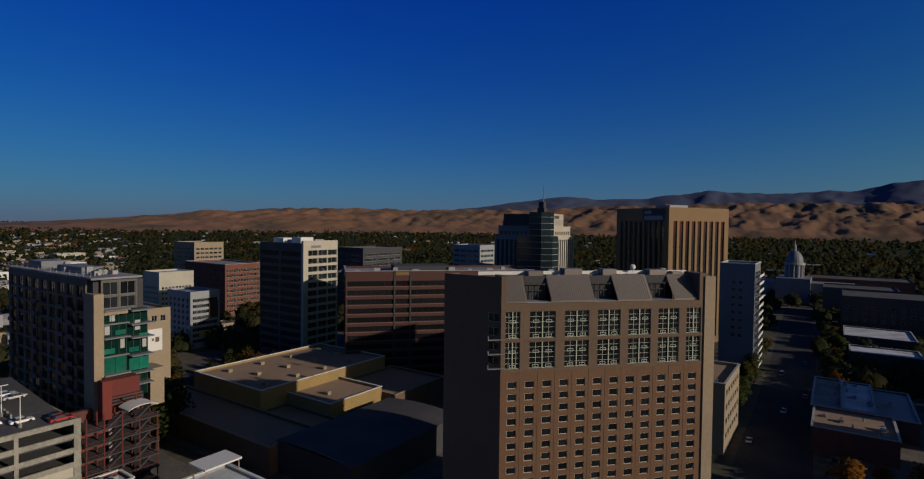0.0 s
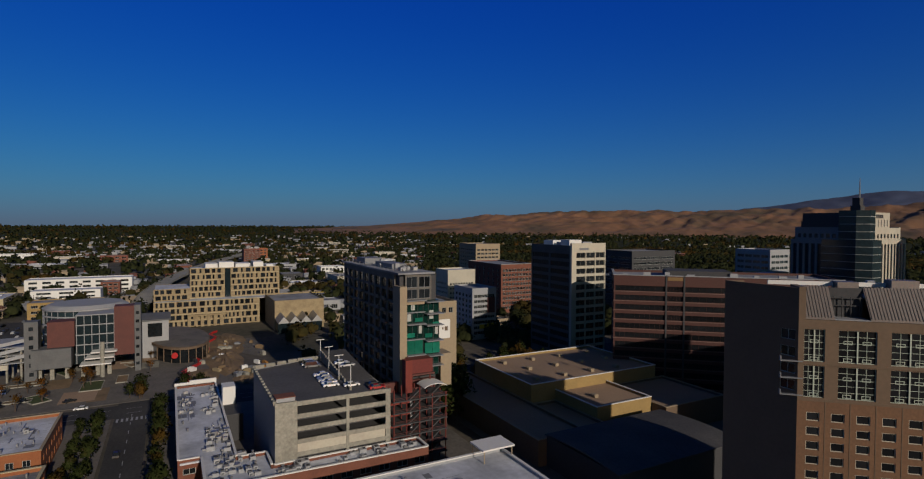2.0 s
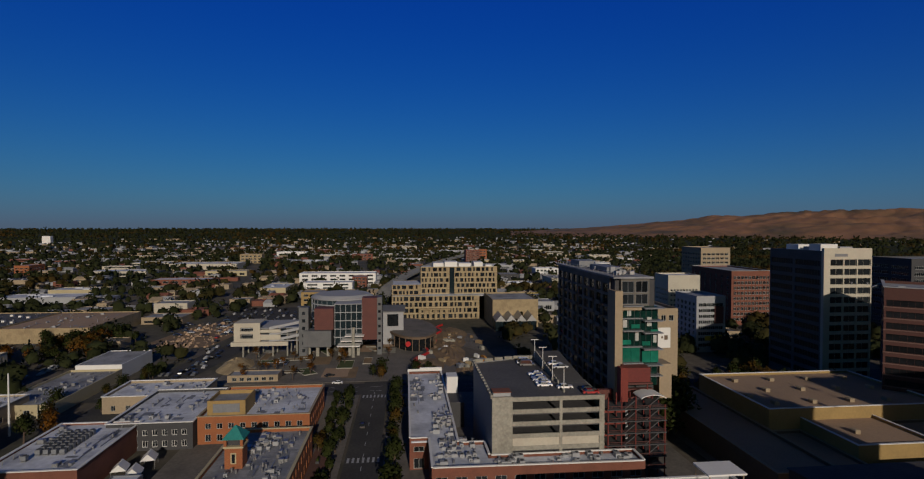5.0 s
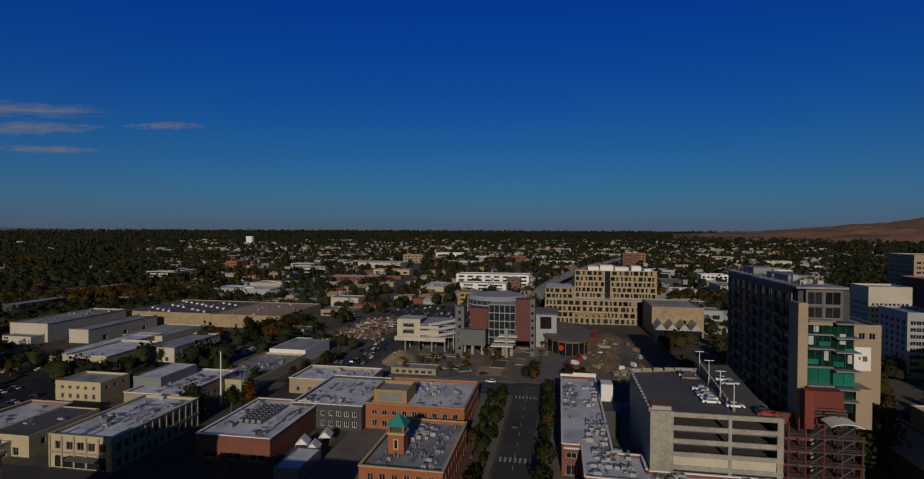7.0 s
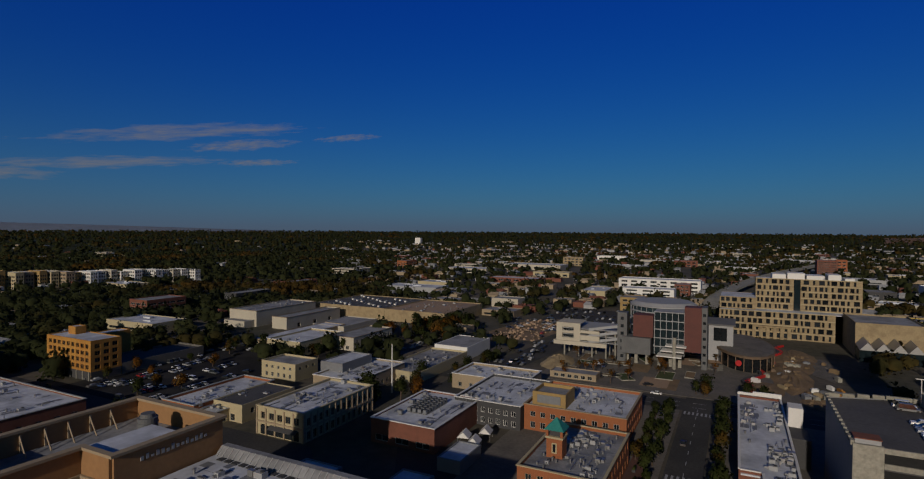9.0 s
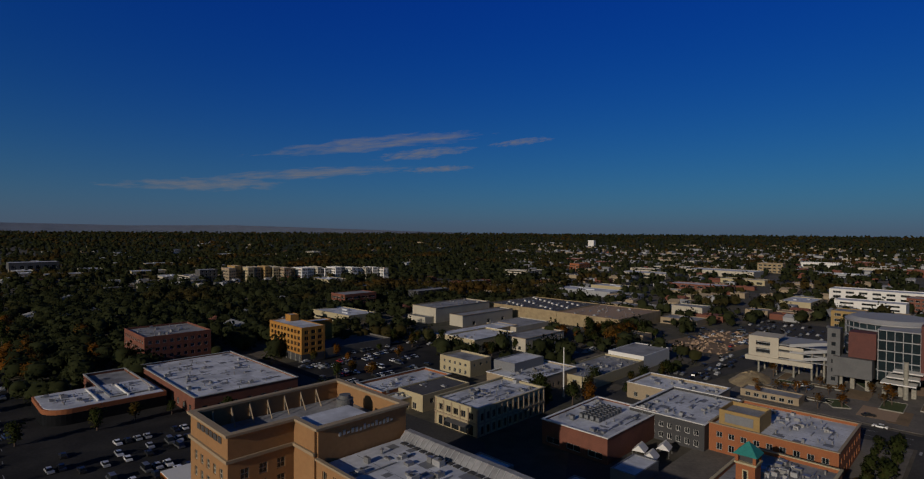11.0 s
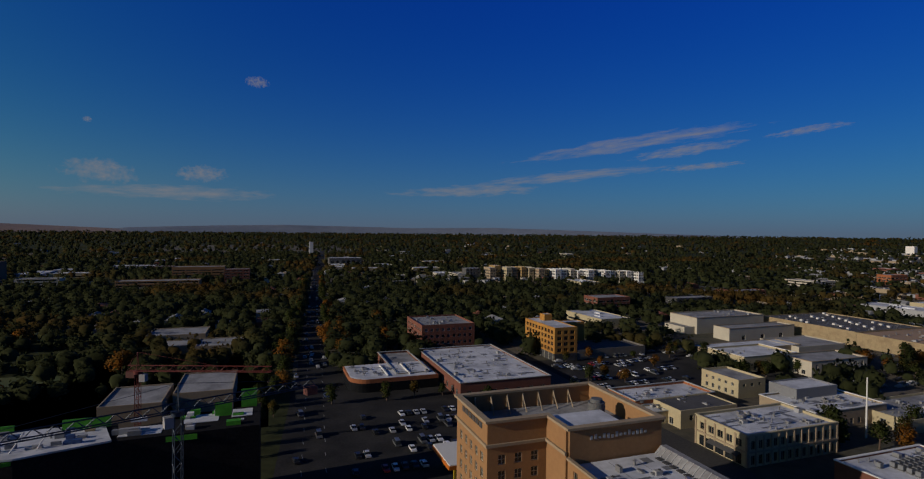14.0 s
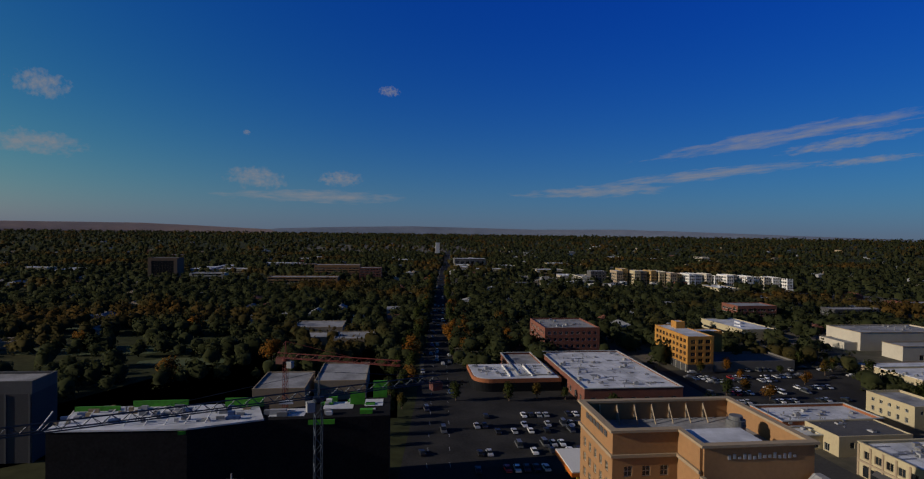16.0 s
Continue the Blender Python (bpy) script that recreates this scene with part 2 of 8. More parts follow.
# ---- building tools ----
class Shape:
    """Vertices and faces of one mesh, gathered piece by piece."""

    def __init__(self):
        self.v, self.f = [], []

    def prism(self, low, high):
        """A closed body between two rings of equally many points."""
        k, n = len(self.v), len(low)
        self.v += [tuple(p) for p in low] + [tuple(p) for p in high]
        self.f += [tuple(range(k + n - 1, k - 1, -1)), tuple(range(k + n, k + 2 * n))]
        self.f += [(k + i, k + (i + 1) % n, k + n + (i + 1) % n, k + n + i) for i in range(n)]
        return self

    def box(self, x0, y0, z0, x1, y1, z1):
        ring = ((x0, y0), (x1, y0), (x1, y1), (x0, y1))
        return self.prism([(*p, z0) for p in ring], [(*p, z1) for p in ring])

    def slab(self, ring, z0, z1):
        return self.prism([(*p, z0) for p in ring], [(*p, z1) for p in ring])

    def face_box(self, o, u, a0, a1, z0, z1, d0, d1):
        """A box on a wall: a along u from o, d outward (to the right of u)."""
        n = (u[1], -u[0])
        ring = [(o[0] + u[0] * a + n[0] * d, o[1] + u[1] * a + n[1] * d) for a, d in ((a0, d1), (a1, d1), (a1, d0), (a0, d0))]
        return self.prism([(*p, z0) for p in ring], [(*p, z1) for p in ring])

    def tube(self, p, q, r0, r1=None, n=6):
        p, q = Vector(p), Vector(q)
        way = (q - p).normalized()
        side = way.cross(Vector((0, 0, 1)) if abs(way.z) < 0.9 else Vector((1, 0, 0))).normalized()
        up = way.cross(side)
        ring = lambda c, r: [c + (side * math.cos(2 * math.pi * i / n) + up * math.sin(2 * math.pi * i / n)) * r for i in range(n)]
        return self.prism(ring(p, r0), ring(q, r0 if r1 is None else r1))

    def quad(self, *points):
        k = len(self.v)
        self.v += [tuple(p) for p in points]
        self.f.append(tuple(range(k, k + len(points))))
        return self

    def mesh(self, name, *mats):
        me = bpy.data.meshes.new(name)
        me.from_pydata(self.v, [], self.f)
        for m in mats:
            me.materials.append(m)
        me.update()
        return me


def part(name, shape, mat, parent, label=""):
    """One mesh object under a thing or a part."""
    ob = new(name, shape.mesh(name, mat) if isinstance(shape, Shape) else shape)
    ob.parent = parent
    return tagged(ob, label)


def thing(name, label, category, x=0.0, y=0.0, z=0.0, rz=0.0, group="", kind=""):
    ob = new(name)
    ob.matrix_basis = pose(x, y, z, 0, 0, rz)
    return tagged(ob, label, category, group, kind)


def setting(name, shape, mat, label, category):
    return tagged(new(name, shape.mesh(name, mat)), label, category, kind="structure")


WINDOWS, OCCUPIED = {}, []


def window_mesh(w, h, glass, trim, bars=(1, 0), edge=0.12):
    """One connected window, centred on its foot, facing -y: trim and bars in front, panes set back."""
    key = (round(w, 2), round(h, 2), glass.name, trim.name, bars, edge)
    if key in WINDOWS:
        return WINDOWS[key]

    def cuts(lo, hi, n):
        out = [lo, lo + edge]
        for i in range(n):
            c = lo + (hi - lo) * (i + 1) / (n + 1)
            out += [c - edge * 0.35, c + edge * 0.35]
        return out + [hi - edge, hi]
    xs, zs, index, s, slot = cuts(-w / 2, w / 2, bars[0]), cuts(0, h, bars[1]), {}, Shape(), []

    def at(x, y, z):
        k = (round(x, 3), round(y, 3), round(z, 3))
        if k not in index:
            index[k] = len(s.v)
            s.v.append(k)
        return index[k]
    f, r = -0.06, 0.05
    for i in range(len(xs) - 1):
        for j in range(len(zs) - 1):
            a, b, c, d = xs[i], xs[i + 1], zs[j], zs[j + 1]
            if i % 2 and j % 2:
                s.f += [(at(a, r, c), at(b, r, c), at(b, r, d), at(a, r, d)), (at(a, f, c), at(b, f, c), at(b, r, c), at(a, r, c)), (at(a, r, d), at(b, r, d), at(b, f, d), at(a, f, d)),
                        (at(a, f, c), at(a, r, c), at(a, r, d), at(a, f, d)), (at(b, r, c), at(b, f, c), at(b, f, d), at(b, r, d))]
                slot += [0, 1, 1, 1, 1]
            else:
                s.f.append((at(a, f, c), at(b, f, c), at(b, f, d), at(a, f, d)))
                slot.append(1)
    me = s.mesh("window", glass, trim)
    me.polygons.foreach_set("material_index", slot)
    WINDOWS[key] = me
    return me


def even(width, count, size, margin=0.0):
    """Spans of count openings of a size, evenly over a width."""
    step = (width - 2 * margin) / count
    return [(margin + step * (i + 0.5) - size / 2, margin + step * (i + 0.5) + size / 2) for i in range(count)]


def rows(first, step, height, count):
    return [(first + step * i, first + step * i + height) for i in range(count)]


def facade(parent, wall, o, u, width, z0, z1, xs, zs, thick=0.4, glass=None, trim=None, bars=(1, 0), deep=0.25, edge=0.12):
    """A wall with real openings from o along u; outward is to the right of u. Every opening gets a window part."""
    glass, trim = glass or GLASS, trim or TRIM
    n = (u[1], -u[0])
    z = z0
    for b, t in zs:
        if b > z:
            wall.face_box(o, u, 0, width, z, b, -thick, 0)
        a = 0.0
        for c, d in xs:
            if c > a + 0.01:
                wall.face_box(o, u, a, c, b, t, -thick, 0)
            a = d
        if width > a + 0.01:
            wall.face_box(o, u, a, width, b, t, -thick, 0)
        z = t
    if z1 > z:
        wall.face_box(o, u, 0, width, z, z1, -thick, 0)
    turn = math.degrees(math.atan2(u[1], u[0]))
    for b, t in zs:
        for c, d in xs:
            w = new("window", window_mesh(d - c, t - b, glass, trim, bars, edge))
            w.parent = parent
            m = (c + d) / 2
            w.matrix_basis = pose(o[0] + u[0] * m - n[0] * deep, o[1] + u[1] * m - n[1] * deep, b, 0, 0, turn)


def ring_walls(parent, wall, ring, h, faces, thick=0.4, z0=0.0, **more):
    """Walls round a counter-clockwise ring of corners; faces: index -> (spans, rows, options)."""
    n = len(ring)
    for i in range(n):
        p, q = Vector(ring[i]), Vector(ring[(i + 1) % n])
        u = (q - p).normalized()
        r, s = Vector(ring[i - 1]), Vector(ring[(i + 2) % n])
        a = thick if i % 2 else 0.0
        p2 = p + u * a
        width = (q - p).length - 2 * a
        xs, zs, opt = faces.get(i, ((), (), {}))
        xs = xs(width) if callable(xs) else xs
        facade(parent, wall, p2, u, width, z0, h, xs, zs, thick, **{**more, **opt})


def building(name, label, x0, x1, y0, y1, h, wall_mat, roof_mat, faces=None, parapet=0.9, category="building", rz=0.0, cap=None, cap_size=0.25, group="", **more):
    """A flat-roofed block: walls with openings, a roof inside its parapet, and a coping. faces: S, E, N, W -> (spans, rows, options)."""
    OCCUPIED.append((x0, x1, y0, y1))
    t = thing(name, label, category, (x0 + x1) / 2, (y0 + y1) / 2, 0, rz, group)
    a, b = (x1 - x0) / 2, (y1 - y0) / 2
    ring = [(-a, -b), (a, -b), (a, b), (-a, b)]
    wall = Shape()
    ring_walls(t, wall, ring, h, {"SENW".index(k): v for k, v in (faces or {}).items()}, **more)
    part("wall", wall, wall_mat, t)
    part("roof", Shape().box(-a + 0.42, -b + 0.42, h - parapet - 0.3, a - 0.42, b - 0.42, h - parapet), roof_mat, t)
    if cap:
        c, o = Shape(), cap_size
        c.box(-a - o, -b - o, h + 0.003, a + o, -b + 0.5, h + 0.25).box(-a - o, b - 0.5, h + 0.003, a + o, b + o, h + 0.25)
        c.box(-a - o, -b + 0.5, h + 0.003, -a + 0.5, b - 0.5, h + 0.25).box(a - 0.5, -b + 0.5, h + 0.003, a + o, b - 0.5, h + 0.25)
        part("coping", c, cap, t)
    return t

# ---- ground, streets and hills ----
def rise(r):
    """Height of the plain at a distance: flat in the town, then a slow climb to the skyline."""
    return 45.0 * max(0.0, (r - 2200) / 2650) ** 1.15


def polar(bearing, r, z=0.0):
    b = radians(bearing)
    return (-math.sin(b) * r, math.cos(b) * r, z)


plain = Shape()
RINGS = [0, 60, 150, 300, 500, 800, 1200, 1700, 2200, 2500, 2800, 3100, 3400, 3700, 4000, 4300, 4600, 4850]
for r in RINGS:
    plain.v += [polar(b * 2.5, r, rise(r)) for b in range(144)]
plain.f = [(i * 144 + j, i * 144 + (j + 1) % 144, (i + 1) * 144 + (j + 1) % 144, (i + 1) * 144 + j) for i in range(len(RINGS) - 1) for j in range(144)]
plain.f = [tuple(reversed(f)) for f in plain.f]
TOWN = material("dark_town_ground", (0.085, 0.072, 0.055), 0.95, vary=0.35, big=0.022, fine=0.25, second=(0.034, 0.036, 0.02), mix=1.0)
setting("ground", plain, TOWN, "flat dark ground of asphalt, dirt and grass reaching the horizon", "ground")


def strip(name, points, width, mat, label, z=0.03, category="road"):
    """A road along a line of points."""
    s = Shape()
    pts = [Vector((*p, 0)) for p in points]
    left, right = [], []
    for i, p in enumerate(pts):
        w = (pts[min(i + 1, len(pts) - 1)] - pts[max(i - 1, 0)]).normalized()
        n = Vector((-w.y, w.x, 0)) * width / 2
        up = Vector((0, 0, z + rise(p.length)))
        left.append(p + n + up)
        right.append(p - n + up)
    for i in range(len(pts) - 1):
        s.quad(right[i], right[i + 1], left[i + 1], left[i])
    return setting(name, s, mat, label, category)


strip("road_brick_street", [(-60, -12.8), (-250, -12.8)], 10.5, ASPHALT, "asphalt street between tree strips and low brick buildings")
strip("road_cross_street", [(-237, -130), (-237, 250)], 16, ASPHALT, "asphalt cross street with pale lane lines", z=0.035)
strip("road_west", [(-120, -70), (-190, -112), (-240, -110), (-310, -100), (-430, -70), (-560, -25), (-800, 90), (-1200, 300)], 18, ASPHALT, "wide asphalt road curving out of town", z=0.04)
strip("road_boulevard", [(6, -40), (-8, -150), (-16, -210), (-29, -386), (-42, -520), (-75, -900), (-130, -1500), (-200, -2200)], 16, DARK_ASPHALT, "straight wide boulevard with lane lines and traffic", z=0.03)
strip("road_capitol", [(-10, 60), (-14, 190), (-16, 300), (-26, 560)], 20, ASPHALT, "shaded asphalt boulevard towards the domed building")
strip("road_parking_street", [(-20, -215), (-300, -195)], 13, DARK_ASPHALT, "asphalt street behind the parking lot", z=0.045)
strip("road_hotel_street", [(-75, -70), (-128, -122), (-128, -330)], 12, ASPHALT, "narrow shaded asphalt street", z=0.05)

line_s = Shape()
for x in range(-232, -70, 9):
    line_s.box(x, -12.9, 0.036, x + 3, -12.7, 0.042)
for k in range(7):
    line_s.box(-166, -17.4 + k * 1.5, 0.036, -162.5, -16.7 + k * 1.5, 0.042)
    line_s.box(-228, -17.4 + k * 1.5, 0.041, -224.5, -16.7 + k * 1.5, 0.047)
for y in range(-125, 60, 10):
    line_s.box(-240, y, 0.041, -239.8, y + 5, 0.047).box(-234, y, 0.041, -233.8, y + 5, 0.047)
for y in range(-500, -160, 12):
    x = -16 + (y + 210) * 0.078
    for d in (-3.5, 3.5):
        line_s.box(x + d - 0.07, y, 0.036, x + d + 0.07, y + 3.5, 0.042)
setting("road_markings", line_s, LIGHT_GREY, "worn white lane lines and crosswalk bars", "road marking")


def pavement(name, x0, x1, y0, y1, mat=None, label="raised concrete pavement with a kerb"):
    s = Shape().box(x0, y0, 0, x1, y1, 0.15)
    return setting(name, s, mat or PAVING, label, "pavement")


pavement("pavement_brick_block", -228, -60, -70, -19)
pavement("pavement_garage_block", -228, -60, -6.5, 84)
pavement("pavement_centre_block", -212, -90, 90, 185)
pavement("pavement_plaza", -345, -248, -85, 25, label="dusty grey plaza paving with planting beds")
pavement("pavement_hotel", -92, -30, -130, -40)
pavement("pavement_capitol_side", 0, 60, 120, 420)

# lot and yard by the boulevard carry their shade as a darker colour
setting("pavement_parking_lot", Shape().slab([(-80, -212), (-18, -212), (-4, -150), (-4, -128), (-60, -128), (-76, -150)], 0, 0.022), DARK_ASPHALT, "asphalt parking lot beside the boulevard with shade painted in", "parking lot")
setting("ground_boulevard_side", Shape().slab([(-100, -206), (-20, -300), (-4, -230), (4, -140), (-16, -70), (-75, -60), (-98, -130)], 0, 0.012), DARK_ASPHALT, "asphalt yard beside the boulevard painted dark for shade", "ground")
# dark sheet laid over the site ground in place of a cast shadow
setting("ground_site_side", Shape().slab([(10, -60), (0, -150), (-8, -230), (-14, -330), (90, -310), (150, -200), (150, -60)], 0, 0.018), UNDERGROWTH_SHADE, "ground round the building site painted dark for shade", "ground")
setting("pavement_rear_lot", Shape().box(-240, -266, 0, -128, -206, 0.02), DARK_ASPHALT, "dark asphalt parking lot behind the shops", "parking lot")

# hills: folded dry slopes, with a dark range tinted haze blue behind
def crest(table, b):
    return float(np.interp(b, [p[0] for p in table], [p[1] for p in table]))


def hills(name, table, r0, r1, r2, b0, b1, step, mat, label, rough, size):
    s = Shape()
    nb, nr = int((b1 - b0) / step) + 1, 56
    for i in range(nb):
        b = b0 + i * step
        top = math.tan(radians(crest(table, b)))
        for j in range(nr):
            u = j / (nr - 1)
            r = r0 + (r2 - r0) * u
            k = (r - r0) / (r1 - r0)
            x, y, _ = polar(b, r)
            q = Vector((x / size, y / (size * 1.25), 3.1))
            bend = noise.noise_vector(q * 0.6) * 0.7
            fold = noise.ridged_multi_fractal(q + bend, 0.9, 2.1, 5, 1.0, 2.0) / 2.2
            fine = 0.5 + 0.5 * noise.fractal(q * 2.3 + bend, 0.8, 2.0, 4)
            fold = 0.6 * fold + 0.4 * fine
            low = rise(r) - 2
            full = EYE + top * r1 - low
            shape = min(1.0, max(0.0, k)) ** 0.8 if k < 1 else max(0.0, 1 - (k - 1) * 1.2)
            s.v.append((x, y, low + max(0, full) * shape * (1 - rough * (1.0 - 0.6 * min(1.0, max(0.0, k)) ** 3) * (1.0 - min(1.1, fold * 1.15)))))
    s.f = [(i * nr + j, i * nr + j + 1, (i + 1) * nr + j + 1, (i + 1) * nr + j) for i in range(nb - 1) for j in range(nr - 1)]
    ob = setting(name, s, mat, label, "hills")
    ob.data.polygons.foreach_set("use_smooth", [True] * len(ob.data.polygons))
    return ob


HILL = material("dry_grass_hills", (0.21, 0.108, 0.058), 0.95, vary=0.15, big=0.0045, fine=0.02, second=(0.07, 0.055, 0.035), mix=0.9, bump=0.0)
# the blue of distance haze is mixed into the two range colours below
FAR_HILL = material("haze_tinted_dark_range", (0.055, 0.068, 0.12), 0.95, vary=0.15, big=0.003, fine=0.01, second=(0.05, 0.07, 0.13), mix=0.9, bump=0.0)
HAZY_HILL = material("haze_painted_blue_range", (0.13, 0.16, 0.22), 0.95, vary=0.1, big=0.003, fine=0.02, second=(0.10, 0.13, 0.19), mix=0.8, bump=0.0)
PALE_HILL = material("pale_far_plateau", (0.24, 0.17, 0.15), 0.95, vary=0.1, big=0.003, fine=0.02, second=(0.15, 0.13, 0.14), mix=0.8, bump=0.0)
NEAR_CREST = [(-30, 2.4), (-6, 2.5), (2, 2.65), (7, 2.6), (12.7, 2.5), (20, 2.3), (24, 2.0), (28, 1.85), (34, 1.75), (41, 1.65), (46, 1.7), (52, 1.62), (57, 1.38), (60, 1.1), (62.4, 0.74), (66.5, 0.38), (71, -0.05), (78, -0.5)]
FAR_CREST = [(-30, 3.2), (-12, 4.0), (-5.6, 4.25), (-4, 4.15), (-1, 3.5), (2, 3.4), (6.4, 3.35), (10.4, 3.65), (15.7, 3.0), (19, 2.9), (24.3, 3.05), (28, 2.6), (30.4, 2.25), (34, 1.75), (41, 1.2), (48, 0.5)]
SOUTH_CREST = [(126, -0.4), (139, -0.1), (149, 0.2), (157, 0.4), (166, 0.3), (178.6, 0.5), (185, 0.35), (192, 0.1), (198, -0.6)]
hills("hills_near", NEAR_CREST, 3050, 3900, 4250, -32, 79, 0.2, HILL, "dry golden-brown folded foothills in low sun", 0.62, 230)
hills("hills_far", FAR_CREST, 3900, 4650, 4850, -32, 48, 0.3, FAR_HILL, "dark mountain range tinted haze blue-grey behind the foothills", 0.3, 420)
PLATEAU_CREST = [(188, -0.6), (193, 0.0), (199, 0.26), (204, 0.46), (214, 0.42), (235, 0.4)]
hills("hills_south", SOUTH_CREST, 4550, 4720, 4850, 125, 197, 0.4, HAZY_HILL, "long low mountain line painted haze blue on the skyline", 0.1, 500)
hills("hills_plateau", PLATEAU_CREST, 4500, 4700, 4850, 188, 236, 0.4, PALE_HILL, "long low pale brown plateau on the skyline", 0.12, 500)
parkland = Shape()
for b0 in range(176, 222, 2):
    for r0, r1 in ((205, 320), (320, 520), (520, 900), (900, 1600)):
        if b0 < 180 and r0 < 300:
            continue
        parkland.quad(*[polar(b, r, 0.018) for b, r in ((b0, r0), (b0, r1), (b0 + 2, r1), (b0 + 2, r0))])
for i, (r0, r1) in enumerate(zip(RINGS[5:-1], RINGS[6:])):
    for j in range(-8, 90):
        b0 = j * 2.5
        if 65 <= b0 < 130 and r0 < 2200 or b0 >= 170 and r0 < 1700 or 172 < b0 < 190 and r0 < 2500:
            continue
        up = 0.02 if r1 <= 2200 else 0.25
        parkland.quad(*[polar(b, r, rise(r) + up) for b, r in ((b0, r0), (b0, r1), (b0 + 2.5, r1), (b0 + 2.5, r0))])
setting("ground_parkland", parkland, UNDERGROWTH_SHADE, "dark grass and undergrowth of the wooded park", "ground")
lawn = Shape()
for x, y, a, b in ((170, -330, 50, 12), (230, -420, 70, 25), (110, -300, 24, 9), (300, -520, 90, 30), (120, -440, 40, 16)):
    lawn.slab([(x + a * math.cos(i * math.pi / 10) * (1 + 0.15 * math.sin(3 * i)), y + b * math.sin(i * math.pi / 10)) for i in range(20)], 0, 0.08)
setting("ground_lawns", lawn, GRASS, "open green park lawns among trees", "lawn")

# ---- downtown towers ----
def ribbed_hotel():
    """A brown precast tower with two storeys of tall gridded windows under a ribbed metal roof."""
    t = thing("hotel_tower", "brown precast hotel tower with gridded windows and ribbed roof", "hotel", -55.4, 95.3, 12.95, 47)
    ring = [(0, 0), (57, 0), (57, 14), (-7, 15), (-12.3, 13.2)]
    low, u, W = Shape(), (1, 0), 57.0
    cols = [(1.75 + i * 4.62, 1.75 + i * 4.62 + 2.5) for i in range(12)]
    facade(t, low, (0, 0), u, W, 0, 33.4, cols, rows(1.2, 3.09, 1.85, 11)[:10], 0.5, FLANK_GLASS, GREIGE, (0, 0), edge=0.16)
    part("brick_wall", low, HOTEL_BRICK, t)
    for i in range(11):
        x = 1.75 + i * 4.62 + 3.4
        part("pilaster_strip", Shape().box(x, -0.06, 0, x + 0.16, -0.003, 33.1), BROWN, t)
    low = Shape()
    bays = [(1.1, 5.0), (7.5, 14.4), (16.9, 23.6), (26.0, 32.4), (34.7, 41.2), (43.4, 49.6), (51.8, 56.2)]
    facade(t, low, (0, 0), u, W, 33.4, 50.4, bays, [(34.0, 40.7), (41.6, 48.4)], 0.6, FLANK_GLASS, MULLION, (3, 4), 0.35, 0.11)
    square = Shape()
    for a, b, c, d in ((-0.8, 0.8, 0, 0.12), (-0.8, 0.8, 0.6, 0.72), (-0.8, -0.68, 0.12, 0.6), (0.68, 0.8, 0.12, 0.6)):
        square.box(a, -0.1, c, b, 0.0, d)
    square_me = square.mesh("lattice_square", MULLION)
    for a, b in bays:
        for z in (34.0, 41.6):
            for f in ((0.25, 0.75) if b - a > 5 else (0.5,)):
                for g in (0.25, 3.9):
                    part("lattice_square", square_me, None, t).location = (a + (b - a) * f, 0.27, z + g)
            part("centre_mullion", Shape().box((a + b) / 2 - 0.13, 0.1, z, (a + b) / 2 + 0.13, 0.25, z + 6.7), MULLION, t)
    for i in (1, 2, 3, 4):
        p, q = Vector(ring[i]), Vector(ring[(i + 1) % 5])
        w = (q - p).normalized()
        L = (q - p).length
        xs, zs = ([(L - 4.5, L - 1.2)], rows(35, 3.6, 2.2, 4)) if i == 4 else ((), ())
        facade(t, low, p + w * 0.6, w, L - (1.2 if i < 4 else 0.6), 0, 57.0 if i in (3, 4) else 55, xs, zs, 0.5)
    part("wall", low, BROWN, t)
    band = Shape()
    for z in (33.2, 40.9):
        band.box(0, -0.14, z, W, -0.003, z + 0.45)
    part("ledge", band, BROWN, t)
    for z in (34.2, 37.8, 41.4):
        bal = Shape().box(-3.4, -0.3, z, 0.9, 0.6, z + 0.2).box(-3.4, -0.3, z + 0.2, -3.2, 0.6, z + 1.1)
        part("balcony", bal, GREY_PANEL, t, "grey corner balcony with a rail")
    ribs = Shape()
    segs = [(1.4, 7), (13.5, 25.5), (32, 42), (48.5, 55.5)]
    for a, b in segs:
        roof = Shape()
        roof.prism([(a, 0.8, 50.4), (b, 0.8, 50.4), (b, 5, 56.6), (a, 5, 56.6)], [(a, 0.8, 50.8), (b, 0.8, 50.8), (b, 5, 57.0), (a, 5, 57.0)])
        part("mansard_roof", roof, RIBBED, t, "brown ribbed metal sloping roof")
        for k in range(int((b - a) / 0.6)):
            x = a + 0.2 + k * 0.6
            ribs.prism([(x, 0.75, 50.8), (x + 0.12, 0.75, 50.8), (x + 0.12, 5, 57.0), (x, 5, 57.0)], [(x, 0.75, 50.95), (x + 0.12, 0.75, 50.95), (x + 0.12, 5, 57.15), (x, 5, 57.15)])
    part("seams", ribs, RIBBED, t)
    part("roof_deck", Shape().box(1, 5.05, 54.4, 56, 13.4, 54.8).box(7, 0.8, 50.4, 13.5, 5.0, 50.6).box(25.5, 0.8, 50.4, 32, 5.0, 50.6).box(42, 0.8, 50.4, 48.5, 5.0, 50.6), GREY_ROOF, t)
